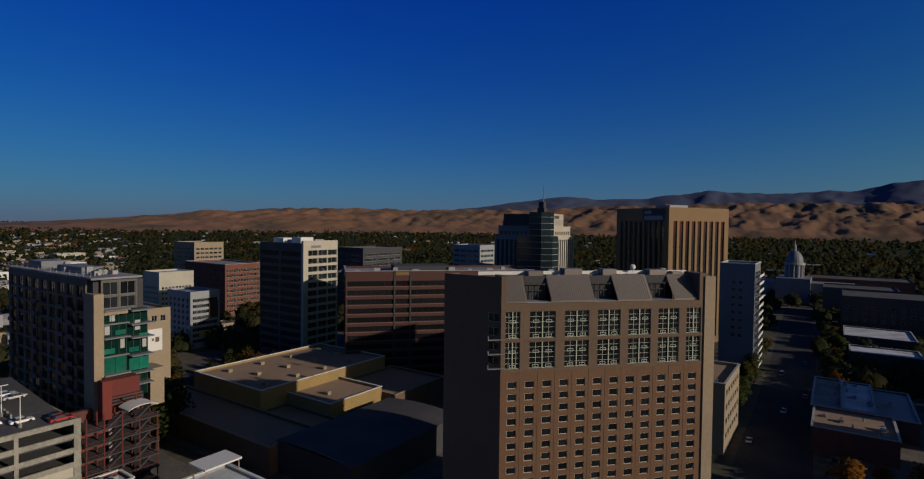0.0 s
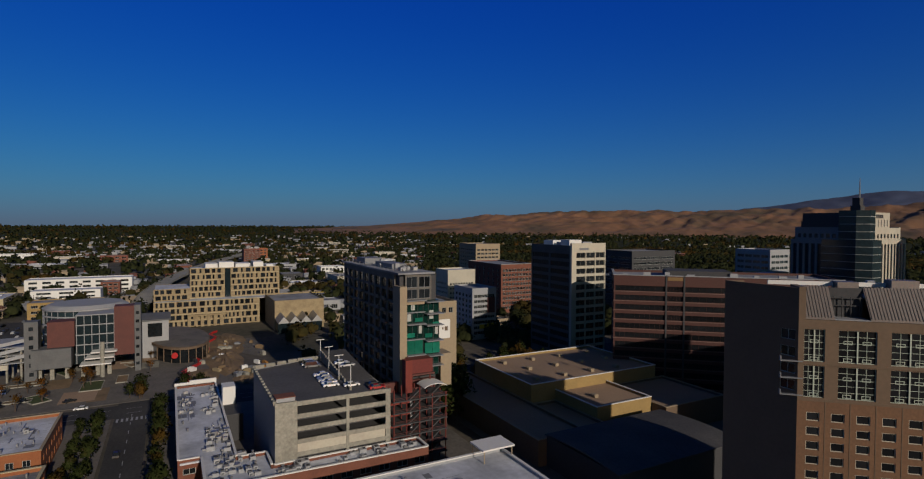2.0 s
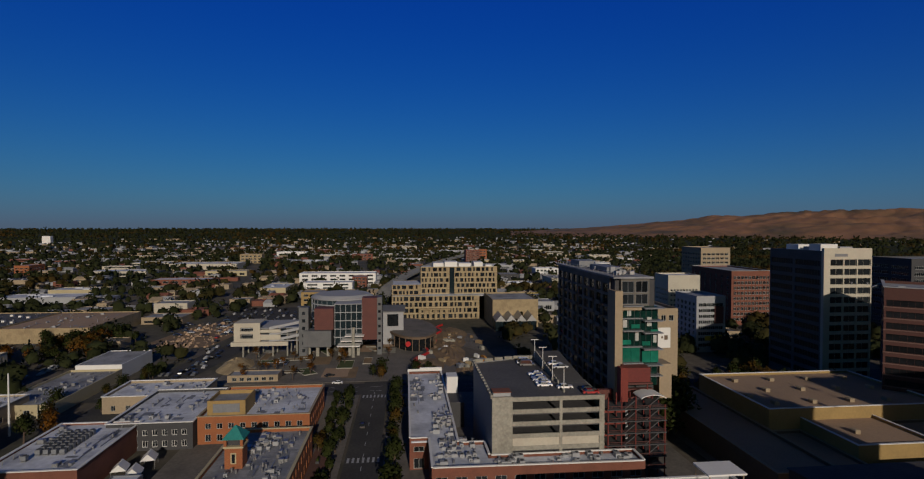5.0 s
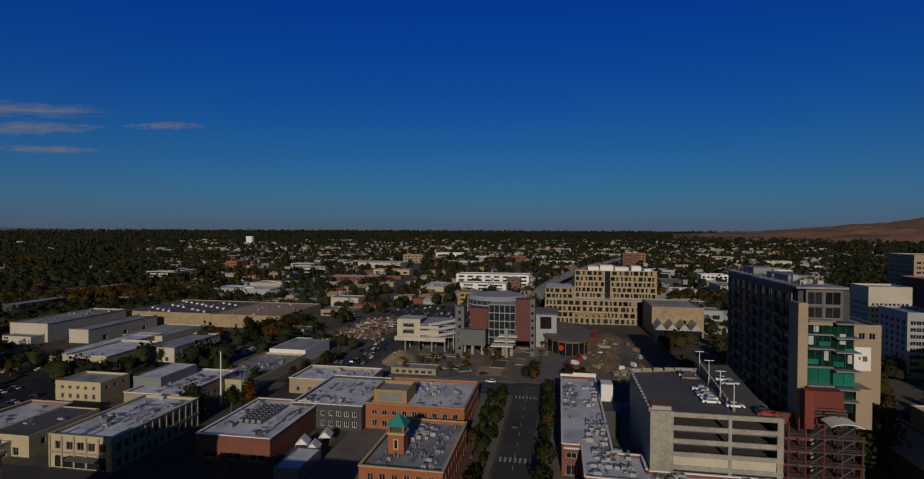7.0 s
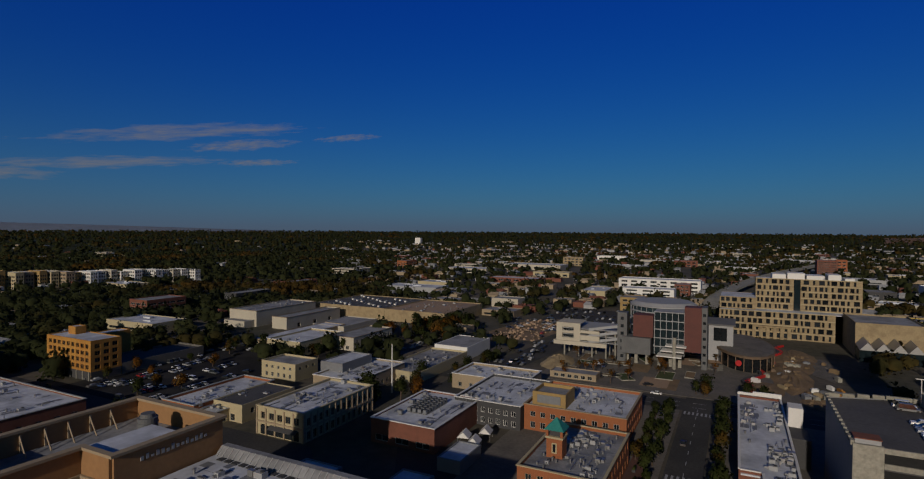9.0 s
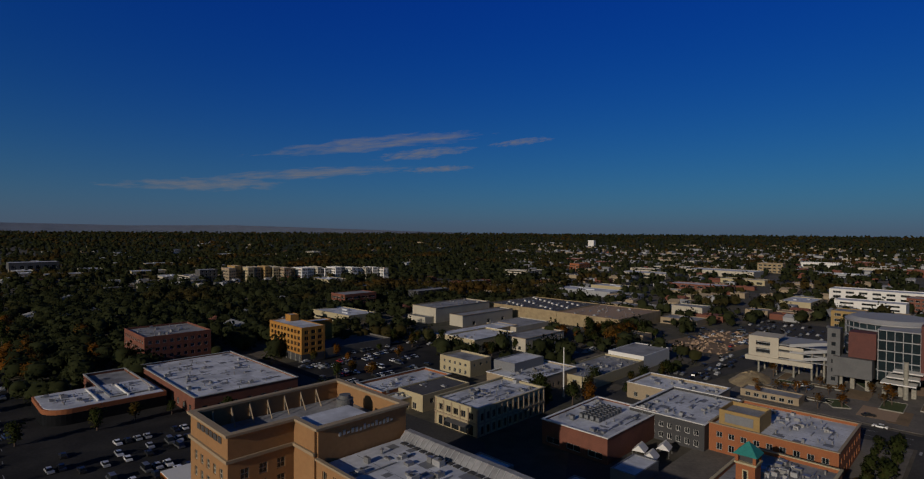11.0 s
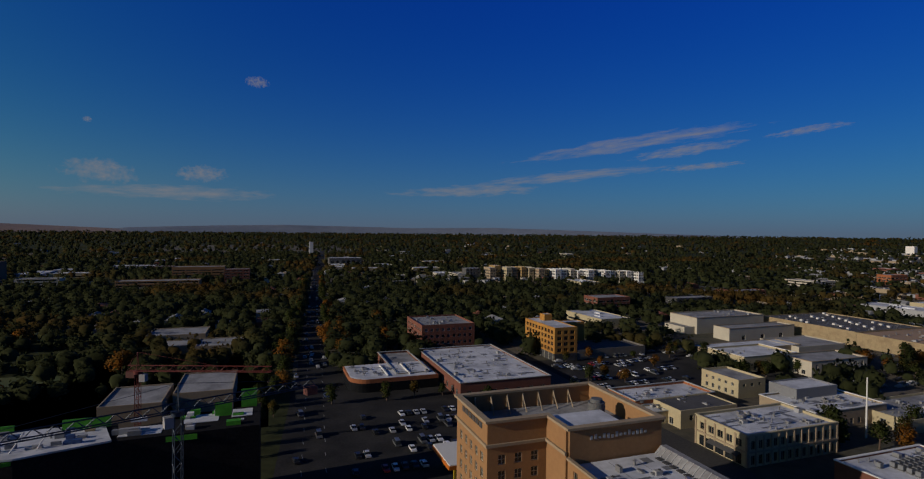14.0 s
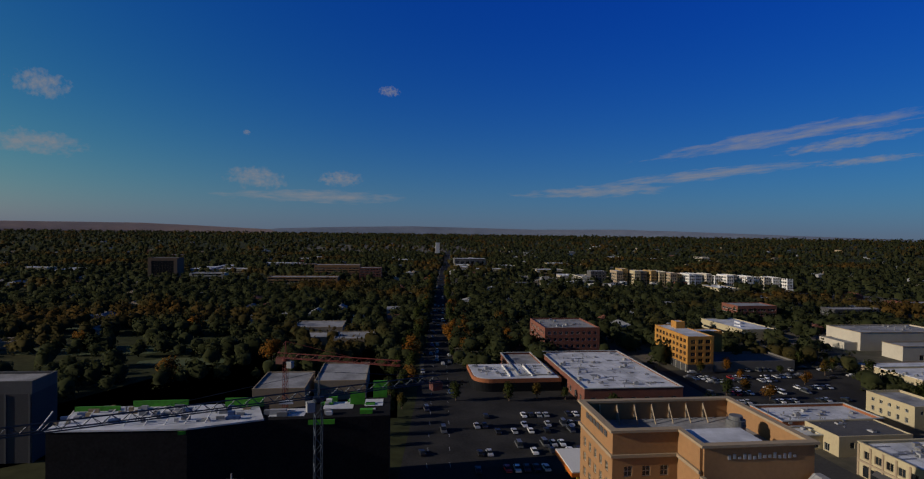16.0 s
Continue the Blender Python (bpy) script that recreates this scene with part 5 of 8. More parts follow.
pile = Shape()
for j, (f, z) in enumerate(((1.0, 0.16), (0.75, 1.6), (0.45, 3.0), (0.15, 3.9))):
    pile.v += [(-281 + 16 * f * math.cos(i * 0.3142) * site.uniform(0.9, 1.1), -84 + 8 * f * math.sin(i * 0.3142) * site.uniform(0.9, 1.1), z * (0.9 + 0.2 * site.random())) for i in range(20)]
pile.f = [(j * 20 + i, j * 20 + (i + 1) % 20, (j + 1) * 20 + (i + 1) % 20, (j + 1) * 20 + i) for j in range(3) for i in range(20)] + [tuple(range(60, 80))]
tagged(new("sand_mound", pile.mesh("sand_mound", SAND)), "tan heap of sand beside the ramps", "sand")
building("tan_lot_shed", "low tan shed with dark roof strips in the lot", -261, -252, -79, -57, 3.2, TAN, GREY_ROOF, {"E": (lambda w: even(w, 6, 2.0, 1), [(0.6, 2.2)], {})}, 0.4)

# houses beyond the garage
building("pavilion_hall", "tan stucco hall with a zigzag glass canopy", -413, -372, 60, 92, 19.5, SAND, GREY_ROOF, {"E": (lambda w: even(w, 5, 4), [(2, 5)], {})})
zig = thing("zigzag_canopy", "zigzag glass and white steel canopy", "canopy", -371, 60)
for k in range(4):
    part("canopy_fold", Shape().prism([(0, k * 7, 8), (12, k * 7, 6.5), (12, k * 7 + 3.5, 6.5), (0, k * 7 + 3.5, 8)], [(0, k * 7 + 3.3, 12), (12, k * 7 + 3.3, 10.5), (12, k * 7 + 3.5, 10.5), (0, k * 7 + 3.5, 12)]), METAL, zig)
    part("canopy_fold", Shape().prism([(0, k * 7 + 3.5, 8), (12, k * 7 + 3.5, 6.5), (12, k * 7 + 7, 6.5), (0, k * 7 + 7, 8)], [(0, k * 7 + 3.5, 12), (12, k * 7 + 3.5, 10.5), (12, k * 7 + 3.7, 10.5), (0, k * 7 + 3.7, 12)]), METAL, zig)
part("glass_wall", Shape().box(0.2, 0, 0, 11, 28, 6.4), BLUE_GLASS, zig)

# ---- brick block ----
building("brick_hall", "orange brick block with a white roof and arched windows", -214, -181, -66, -31, 9.0, ORANGE_BRICK, WHITE_ROOF,
         {"E": (lambda w: even(w, 9, 1.8, 1.0), [(1, 3.2), (5, 6.8)], {}), "N": (lambda w: even(w, 8, 1.8, 1.0), [(1, 3.2), (5, 6.8)], {})}, cap=TAN)
building("charcoal_block", "dark grey two-storey block with a white roof", -214, -178, -92, -66.3, 8.6, CHARCOAL, WHITE_ROOF, {"E": (lambda w: even(w, 8, 1.6, 0.8), [(1, 3), (4.6, 6.4)], {"trim": WHITE_PAINT})}, cap=WHITE_PAINT)
building("low_white_block", "low flat block with a white roof", -236, -214.3, -112, -78, 6.4, TAN, WHITE_ROOF, {"E": (lambda w: even(w, 6, 1.6, 0.8), [(1, 3)], {})}, cap=WHITE_PAINT)
yb = thing("plant_screen", "yellow rooftop plant screen with a grey louvre", "plant screen", -190, -58, 8.1)
part("screen_wall", Shape().box(-6, -6, 0, 6, -5.6, 5).box(-6, 5.6, 0, 6, 6, 5).box(5.6, -5.6, 0, 6, 5.6, 5).box(-6, -5.6, 0, -5.6, 5.6, 5), HALL_YELLOW, yb)
part("louvre", Shape().box(6.01, -4.2, 1.2, 6.15, 4.2, 4.0), GREY_PANEL, yb)
part("screen_roof", Shape().box(-5.6, -5.6, 3.6, 5.6, 5.6, 3.8), GREY_ROOF, yb)


def clock_hall():
    t = building("brick_clock_hall", "orange brick hall with a grey roof and teal-capped tower", -168, -132, -50, -28, 9.2, ORANGE_BRICK, GREY_ROOF,
                 {"E": (lambda w: even(w, 6, 1.7, 1.0), [(1, 3.4), (5.4, 7.6)], {"trim": CREAM}), "N": (lambda w: even(w, 9, 1.7, 1.0), [(1, 3.4), (5.4, 7.6)], {"trim": CREAM})}, cap=CREAM)
    x, y = 5.0, -4.4
    part("tower_shaft", Shape().box(x - 2.2, y - 2.2, 8, x + 2.2, y + 2.2, 13.6), ORANGE_BRICK, t)
    part("tower_cornice", Shape().box(x - 2.5, y - 2.5, 13.61, x + 2.5, y + 2.5, 14.1), CREAM, t)
    for i in (-1, 1):
        for j in (-1, 1):
            part("belfry_post", Shape().box(x + i * 2 - 0.35, y + j * 2 - 0.35, 14.1, x + i * 2 + 0.35, y + j * 2 + 0.35, 15.9), ORANGE_BRICK, t)
    part("belfry_dark", Shape().box(x - 1.5, y - 1.5, 14.1, x + 1.5, y + 1.5, 15.8), CHARCOAL, t)
    part("tower_cap", Shape().prism([(x - 2.8, y - 2.8, 15.9), (x + 2.8, y - 2.8, 15.9), (x + 2.8, y + 2.8, 15.9), (x - 2.8, y + 2.8, 15.9)], [(x - 0.1, y - 0.1, 18.8), (x + 0.1, y - 0.1, 18.8), (x + 0.1, y + 0.1, 18.8), (x - 0.1, y + 0.1, 18.8)]), TEAL, t, "teal copper pyramid cap")
    part("tower_window", Shape().box(x + 2.21, y - 0.7, 9.6, x + 2.3, y + 0.7, 12.4), CREAM, t)
    part("tower_pane", Shape().box(x + 2.31, y - 0.4, 9.9, x + 2.36, y + 0.4, 12.1), GLASS, t)
    return t


clock_hall()
building("plant_roof_block", "brick block with a white roof crowded with condensers", -182, -147, -107, -83, 8.0, BRICK, WHITE_ROOF, {"E": (lambda w: even(w, 3, 5), [(1, 3)], {})}, 0.5, cap=WHITE_PAINT)
cream_hall = building("cream_hall", "cream two-storey corner building with a white roof", -173, -135, -146, -125, 9.6, CREAM, WHITE_ROOF,
         {"E": (lambda w: even(w, 5, 2.4, 1.0), [(0.5, 3.6), (5.4, 7.8)], {"trim": TAN}), "N": (lambda w: even(w, 12, 1.6, 1.0), [(0.5, 3.4), (5.2, 7.8)], {"trim": TAN})}, 0.6, cap=CREAM)
for k in range(13):
    x = -18.6 + k * 3.1
    part("pilaster", Shape().box(x - 0.28, 10.503, 0, x + 0.28, 10.75, 9.2), TAN, cream_hall)
for k in range(6):
    y = -10.2 + k * 4.1
    part("pilaster", Shape().box(19.003, y - 0.3, 0, 19.25, y + 0.3, 9.2), TAN, cream_hall)
part("string_course", Shape().box(19.003, -10.5, 4.3, 19.35, 10.8, 4.8).box(-19, 10.503, 4.3, 19.0, 10.85, 4.8), TAN, cream_hall)
for z in (1.6, 3.0, 6.0, 7.2):
    part("rusticated_corner", Shape().box(18.2, 10.51, z, 19.3, 10.95, z + 0.5), TAN, cream_hall)
part("shop_front", Shape().box(19.004, -8.5, 0.3, 19.12, 8.5, 3.3), GLASS, cream_hall)
part("awning", Shape().prism([(19.01, -4, 3.3), (20.6, -4, 2.7), (20.6, 8, 2.7), (19.01, 8, 3.3)], [(19.01, -4, 3.8), (20.6, -4, 2.85), (20.6, 8, 2.85), (19.01, 8, 3.8)]), CHARCOAL, cream_hall)
for nm, lab, a, b, c, d, hh in (("white_shed", "low shed with a pale roof in the shade", -120, -112.4, -110, -97, 4.0), ("white_shed", "small flat shed with a pale roof", -152, -138, -77, -69.4, 4.0), ("white_shed", "low flat shed in the shaded yard", -127, -120, -81.5, -71.5, 4.0)):
    building(nm, lab, a, b, c, d, hh, GREY_PANEL, WHITE_ROOF, None, 0.3, group="yard sheds")
for x, y in ((-157, -74), (-166.5, -74.2), (-160, -79)):
    tent = thing("white_tent", "small white peaked canvas tent in the yard", "tent", x, y, 0, 12, group="yard tents")
    part("canvas", Shape().prism([(-2.4, -2, 2.4), (2.4, -2, 2.4), (2.4, 2, 2.4), (-2.4, 2, 2.4)], [(-2.3, -0.1, 4.2), (2.3, -0.1, 4.2), (2.3, 0.1, 4.2), (-2.3, 0.1, 4.2)]), WHITE_PAINT, tent)
    for px in (-2.2, 2.2):
        for py in (-1.8, 1.8):
            part("leg", Shape().tube((px, py, 0), (px, py, 2.4), 0.06), METAL, tent)
pavement_terrace = setting("pavement_terrace", Shape().box(-182, -28, 0.151, -131, -22.6, 0.17), TERRACE, "red brick paved terrace beside the hall", "pavement")
for x, y in ((-150, -25.6), (-156, -24.6), (-164, -25.8), (-171, -24.8), (-178, -25.6), (-143, -25)):
    pl = thing("planter", "dark planter box on the brick terrace", "planter", x, y, 0.17, group="terrace planters")
    part("box", Shape().box(-1.4, -0.5, 0, 1.4, 0.5, 0.7), CHARCOAL, pl)
    part("shrub", Shape().prism([(-1.2, -0.4, 0.7), (1.2, -0.4, 0.7), (1.2, 0.4, 0.7), (-1.2, 0.4, 0.7)], [(-0.9, -0.2, 1.3), (0.8, -0.3, 1.2), (0.9, 0.2, 1.4), (-0.8, 0.3, 1.25)]), LEAF, pl)
building("two_tone_block", "tan block with a white roof and grey upper storey", -220, -183, -164, -140.5, 6.6, TAN, WHITE_ROOF, {"E": (lambda w: even(w, 6, 1.5, 1), [(1, 3)], {}), "N": (lambda w: even(w, 9, 1.5, 1), [(1, 3)], {})}, 0.6, cap=WHITE_PAINT)
building("grey_upper_storey", "grey upper storey with a white roof", -215, -193, -168.5, -156, 10.0, GREY_PANEL, WHITE_ROOF, None, 0.5, category="penthouse")
building("tan_shop", "tan stucco shop with arched windows and a flat roof", -203, -188, -200, -179, 8.0, CREAM, GREY_ROOF, {"E": (lambda w: even(w, 5, 1.4, 1), [(1, 3), (4.8, 6.2)], {}), "N": (lambda w: even(w, 3, 1.4, 1), [(4.8, 6.2)], {})})
building("orange_shop", "low shop with an orange wall and pale roof", -169, -131, -190, -172.6, 6.4, ORANGE_BRICK, WHITE_ROOF, {"E": (lambda w: even(w, 4, 2.4), [(1, 3.2)], {})}, cap=TRIM)
building("cream_shed", "greyish cream shed with a dark flat roof", -165, -139, -172.3, -157.5, 6.6, CREAM, DARK_ROOF, {"N": (lambda w: even(w, 4, 1.6, 2), [(2.6, 4.6)], {}), "E": (lambda w: even(w, 2, 2.2, 2), [(0.3, 2.8)], {})}, 0.4)
building("cream_shop_front", "low cream shop front with a flat roof", -138.8, -131, -172.3, -164, 4.6, CREAM, WHITE_ROOF, {"E": (lambda w: even(w, 2, 2.4, 0.6), [(0.5, 2.9)], {}), "N": (lambda w: even(w, 2, 2.2, 0.6), [(0.5, 2.9)], {})}, 0.4, cap=TRIM)

# ---- hotel with a rooftop tank ----
def suites_hotel():
    """An orange stucco hotel: a walled roof well with braces and a tank, and a lower wing."""
    t = thing("suites_hotel", "orange stucco hotel with a walled roof well and lower wing", "hotel", 0, 0)
    x0, x1, y0, y1, h = -78, -42, -121.5, -102.6, 31.0
    w = Shape()
    facade(t, w, (x1, y0), (0, 1), y1 - y0, 0, h, even(y1 - y0, 5, 1.5, 1.4), rows(2, 3.35, 2.0, 7), 0.5, GLASS, GREIGE, (1, 1))
    facade(t, w, (x1 - 0.5, y1), (-1, 0), 13.0, 0, h, even(13, 3, 1.7, 0.9), rows(2, 3.35, 2.1, 7), 0.5, GLASS, GREIGE, (1, 1))
    facade(t, w, (-55.5, y1), (0, 1), 8, 0, h, (), (), 0.5)
    facade(t, w, (-56, -94), (-1, 0), x1 - x0 - 14, 0, h, (), (), 0.5)
    w.box(x0, y0 + 0.5, 0, x0 + 0.5, -94.5, h).box(x0, y0, 0, x1 - 0.5, y0 + 0.5, h)
    part("wall", w, TAN_HOTEL, t)
    cap = Shape().box(x1 - 0.9, y0 - 0.6, h, x1 + 0.6, y1 + 0.6, h + 0.5).box(-55.2, y1 - 0.9, h, x1 - 0.9, y1 + 0.6, h + 0.5).box(-56.4, y1 - 0.9, h, -55.2, -93.4, h + 0.5).box(x0 - 0.6, -94.9, h, -56.4, -93.4, h + 0.5)
    cap.box(x0 - 0.6, y0 - 0.6, h, x0 + 0.9, -94.9, h + 0.5).box(x0 + 0.9, y0 - 0.6, h, x1 - 0.9, y0 + 0.9, h + 0.5)
    part("cornice", cap, TAN, t)
    led = Shape().box(x1 - 0.3, y0 - 0.4, h - 5, x1 + 0.45, y1 + 0.45, h - 4.4).box(-55.4, y1 + 0.003, h - 5, x1 - 0.3, y1 + 0.45, h - 4.4).box(-55.4, y1 + 0.45, h - 5, -55.0, -94.1, h - 4.4)
    part("ledge", led, TAN, t)
    part("roof", Shape().box(x0 + 0.6, y0 + 0.6, 26.6, x1 - 0.6, y1 - 0.6, 27).box(x0 + 0.6, -101.6, 26.6, -56.1, -94.6, 27), GREY_ROOF, t)
    part("pale_deck", Shape().box(-69.5, -104, 28.6, -56.4, -95.2, 30.7), WHITE_ROOF, t, "pale raised roof deck")
    for k in range(7):
        x = -45.5 - k * 4.2
        part("brace", Shape().tube((x, y0 + 4.2, 27), (x - 0.6, y0 + 0.6, 30.4), 0.15, n=4), TAN, t)
        part("brace_post", Shape().box(x - 0.9, y0 + 0.55, 27, x - 0.55, y0 + 0.8, 30.6), TAN, t)
    for k in range(14):
        part("sign_bar", Shape().face_box((-57, -93.99), (-1, 0), 3.6 + k * 1.0, 4.15 + k * 1.0, 28.6 + 0.1 * math.sin(k), 29.4 + 0.3 * math.sin(2.3 * k), 0.01, 0.15), LIGHT_GREY, t)
    for k in range(6):
        part("sign_bar", Shape().face_box((x1, y0), (0, 1), 4 + k * 2.1, 5.6 + k * 2.1, 29.0, 30.2, 0.01, 0.15), CHARCOAL, t)
    wing = Shape()
    facade(t, wing, (-55.5, -93.8), (0, 1), 44, 0, 25.4, even(44, 11, 1.5, 1), rows(2, 3.35, 1.9, 7), 0.5, GLASS, TAN, (1, 0))
    wing.box(-78, -93.9, 0, -77.4, -49.9, 25.4).box(-77.4, -50.4, 0, -56, -49.8, 25.4)
    part("wing_wall", wing, TAN_HOTEL, t)
    part("wing_roof", Shape().box(-77.3, -93.4, 23.9, -56.1, -50.5, 24.3), WHITE_ROOF, t)
    part("wing_cornice", Shape().box(-55.9, -93.8, 25.41, -55.1, -49.6, 25.8), TAN, t)
    gutter = Shape()
    gutter.prism([(-78.6, -93, 24.9), (-75.4, -93, 24.33), (-75.4, -50, 24.33), (-78.6, -50, 24.9)], [(-78.4, -93, 25.9), (-77.0, -93, 25.9), (-77.0, -50, 25.9), (-78.4, -50, 25.9)])
    part("sloped_edge", gutter, GREY_ROOF, t, "pale sloping roof edge")
    for k in range(28):
        part("roof_rib", Shape().prism([(-77.0, -92.6 + k * 1.5, 25.9), (-75.4, -92.6 + k * 1.5, 24.34), (-75.4, -92.4 + k * 1.5, 24.34), (-77.0, -92.4 + k * 1.5, 25.9)], [(-77.0, -92.6 + k * 1.5, 26.0), (-75.3, -92.6 + k * 1.5, 24.44), (-75.3, -92.4 + k * 1.5, 24.44), (-77.0, -92.4 + k * 1.5, 26.0)]), LIGHT_GREY, t)
    slot = Shape()
    for k in range(20):
        slot.box(-75.1, -91 + k * 2, 24.31, -74.0, -89.6 + k * 2, 24.5)
    part("roof_vents", slot, CHARCOAL, t)
    return t


suites_hotel()
tank = thing("cooling_tower", "round grey metal cooling tank on the hotel roof", "cooling tower", -70.6, -107, 27)
part("tank_body", Shape().tube((0, 0, 0.6), (0, 0, 4.4), 1.9, n=20), ARTS_GREY, tank)
part("tank_cap", Shape().tube((0, 0, 4.4), (0, 0, 5.2), 1.5, 1.3, n=20), ARTS_GREY, tank)
part("tank_base", Shape().box(-1.7, -1.7, 0, 1.7, 1.7, 0.6), CONCRETE, tank)
for z in (1.4, 3.2):
    part("hoop", Shape().tube((0, 0, z), (0, 0, z + 0.25), 2.0, n=20), ARTS_GREY, tank)

# ---- shops, offices and sheds south ----
building("flat_brick_shop", "low brick shop with a broad white roof", -117, -75, -282, -213, 7.0, BRICK, WHITE_ROOF, {"N": (lambda w: even(w, 7, 2.2, 1), [(1, 3.4)], {}), "E": (lambda w: even(w, 10, 2.2, 1), [(1, 3.4)], {})}, 0.5, cap=TRIM)
building("brick_office", "red brick office with ribbon windows", -114, -82, -335, -300, 16.4, BRICK, GREY_ROOF, {"N": (lambda w: even(w, 9, 1.8, 1), rows(1.4, 3.7, 1.7, 4), {}), "E": (lambda w: even(w, 9, 1.8, 1), rows(1.4, 3.7, 1.7, 4), {})})
building("brick_annex", "brick annex with a pale flat roof", -70, -54, -285, -240, 6.0, BRICK, GREY_ROOF, {"E": (lambda w: even(w, 9, 2, 1), [(1, 3)], {})}, cap=TRIM)
cs = thing("corner_shop", "low curved-corner brick shop with orange fascia and white roof", "shop", 0, 0)
arc = [(-41 + 8 * math.cos(a), -243 + 8 * math.sin(a)) for a in [math.pi / 2 - i * math.pi / 16 for i in range(9)]]
ring = [(-72, -262), (-33, -262)] + arc[::-1] + [(-72, -235)]
part("wall", Shape().slab(ring, 0, 3.9), FLANK_GLASS, cs, "dark glazed shop front")
part("fascia", Shape().slab([(x * 1.003, y * 1.001) for x, y in ring], 3.9, 5.6), ORANGE_BRICK, cs)
part("roof", Shape().slab([(-52.5 + (x + 52.5) * 0.96, -248 + (y + 248) * 0.96) for x, y in ring], 5.6, 5.75), WHITE_ROOF, cs)
part("roof_kerb", Shape().box(-60, -258, 5.75, -59.5, -238, 6.4).box(-50, -258, 5.75, -49.5, -238, 6.4), WHITE_PAINT, cs)
frame_block = building("yellow_frame_block", "five-storey yellow block under construction with open windows", -160, -146, -298, -262, 18.2, YELLOW, WHITE_ROOF,
         {"E": (lambda w: even(w, 9, 2.5, 0.8), rows(4.8, 3.2, 2.1, 4), {"trim": YELLOW}), "N": (lambda w: even(w, 3, 2.6, 1), rows(4.8, 3.2, 2.1, 4), {"trim": YELLOW})}, 0.4)
# thin charcoal sheets stand in for the shade inside the ground floor
part("dark_base", Shape().box(7.004, -17.6, 0, 7.2, 17.9, 3.9).box(-6.6, 18.004, 0, 7.0, 18.2, 3.9), CHARCOAL, frame_block, "dark sheet painting the shade of an open ground floor")
for k in range(8):
    part("storey_post", Shape().box(7.204, -17.4 + k * 4.9, 0, 7.5, -16.9 + k * 4.9, 4.0), CONCRETE, frame_block)
building("yellow_rear_wing", "yellow rear wing of the block under construction", -182, -160.4, -298, -290, 15.6, YELLOW, WHITE_ROOF, None, 0.4)
building("yellow_stair_head", "yellow stair head on the block's roof", -158, -153, -293, -287, 21.6, YELLOW, WHITE_ROOF, None, 0.3, category="stair head")
building("concrete_podium", "long grey concrete podium wall", -205, -160.3, -284, -262, 5.2, LOFT_GREY, DARK_ROOF, None)
building("warehouse_pale", "tall beige warehouse with a pale roof", -342, -281, -331, -304, 11.2, GREIGE, GREY_ROOF, None, 0.6, category="warehouse", cap=TAN)
building("warehouse_low", "low beige warehouse beside the taller one", -340, -283, -291, -277.5, 8.2, GREIGE, GREY_ROOF, {"N": (lambda w: even(w, 3, 3, 4), [(0.2, 3.2)], {})}, 0.6, category="warehouse", cap=TAN)
building("warehouse_dock", "low loading dock with a pale roof", -280.8, -272, -326, -306, 5.0, GREIGE, GREY_ROOF, None, 0.4, category="warehouse")
building("warehouse_dark", "long yellowish warehouse with a dark tar roof", -412, -348, -311, -241.2, 9.2, SAND, DARK_ROOF, None, 0.6, category="warehouse")
building("warehouse_long", "long yellowish warehouse with a brown gravel roof", -412, -348, -241, -188, 9.0, SAND, TAN_ROOF, None, 0.6, category="warehouse")
building("colonnade_shop", "beige shop with tall narrow windows along one side", -290, -251, -212, -195, 7.6, GREIGE, GREY_ROOF, {"N": (lambda w: even(w, 9, 1.4, 1.5), [(0.6, 6.0)], {}), "E": (lambda w: even(w, 3, 2, 2), [(0.6, 2.8)], {})}, 0.5, cap=TAN)
building("white_wall_shed", "long low shed with a white wall", -330, -292, -262, -235, 4.4, GREIGE, GREY_ROOF, None, 0.5)
for k in range(22):
    vx, vy = -406 + (k * 17.3) % 54, -306 + (k * 29.7) % 62
    hatch = thing("warehouse_vent", "small pale vent box on the warehouse roof", "roof vent", vx, vy, 8.6, group="warehouse roof vents")
    part("body", Shape().box(-0.9, -0.9, 0, 0.9, 0.9, 1.0), WHITE_PAINT, hatch)
    part("cap", Shape().prism([(-1.1, -1.1, 1.0), (1.1, -1.1, 1.0), (1.1, 1.1, 1.0), (-1.1, 1.1, 1.0)], [(-0.6, -0.6, 1.3), (0.6, -0.6, 1.3), (0.6, 0.6, 1.3), (-0.6, 0.6, 1.3)]), LIGHT_GREY, hatch)
OCCUPIED += [(-345, -245, -300, -215), (-348, -260, -340, -270)]
building("row_block", "pale low block with pilasters", -262, -226, -236, -212, 8.0, CREAM, WHITE_ROOF, {"N": (lambda w: even(w, 8, 1.6, 1), [(1, 5)], {}), "E": (lambda w: even(w, 5, 1.6, 1), [(1, 5)], {})}, cap=WHITE_PAINT)
building("pale_shop_row", "pale low shops with a grey roof", -262, -212, -150, -128, 5.0, CREAM, GREY_ROOF, {"E": (lambda w: even(w, 4, 2.2, 1), [(1, 3)], {})})
building("white_gabled_shed", "white shed with a grey roof", -292, -262, -148, -128, 7.0, WHITE_PAINT, GREY_ROOF, None, 0.3)
building("long_low_store", "long low store with a white roof", -300, -235, -258, -240, 4.6, TAN, WHITE_ROOF, None, 0.4)


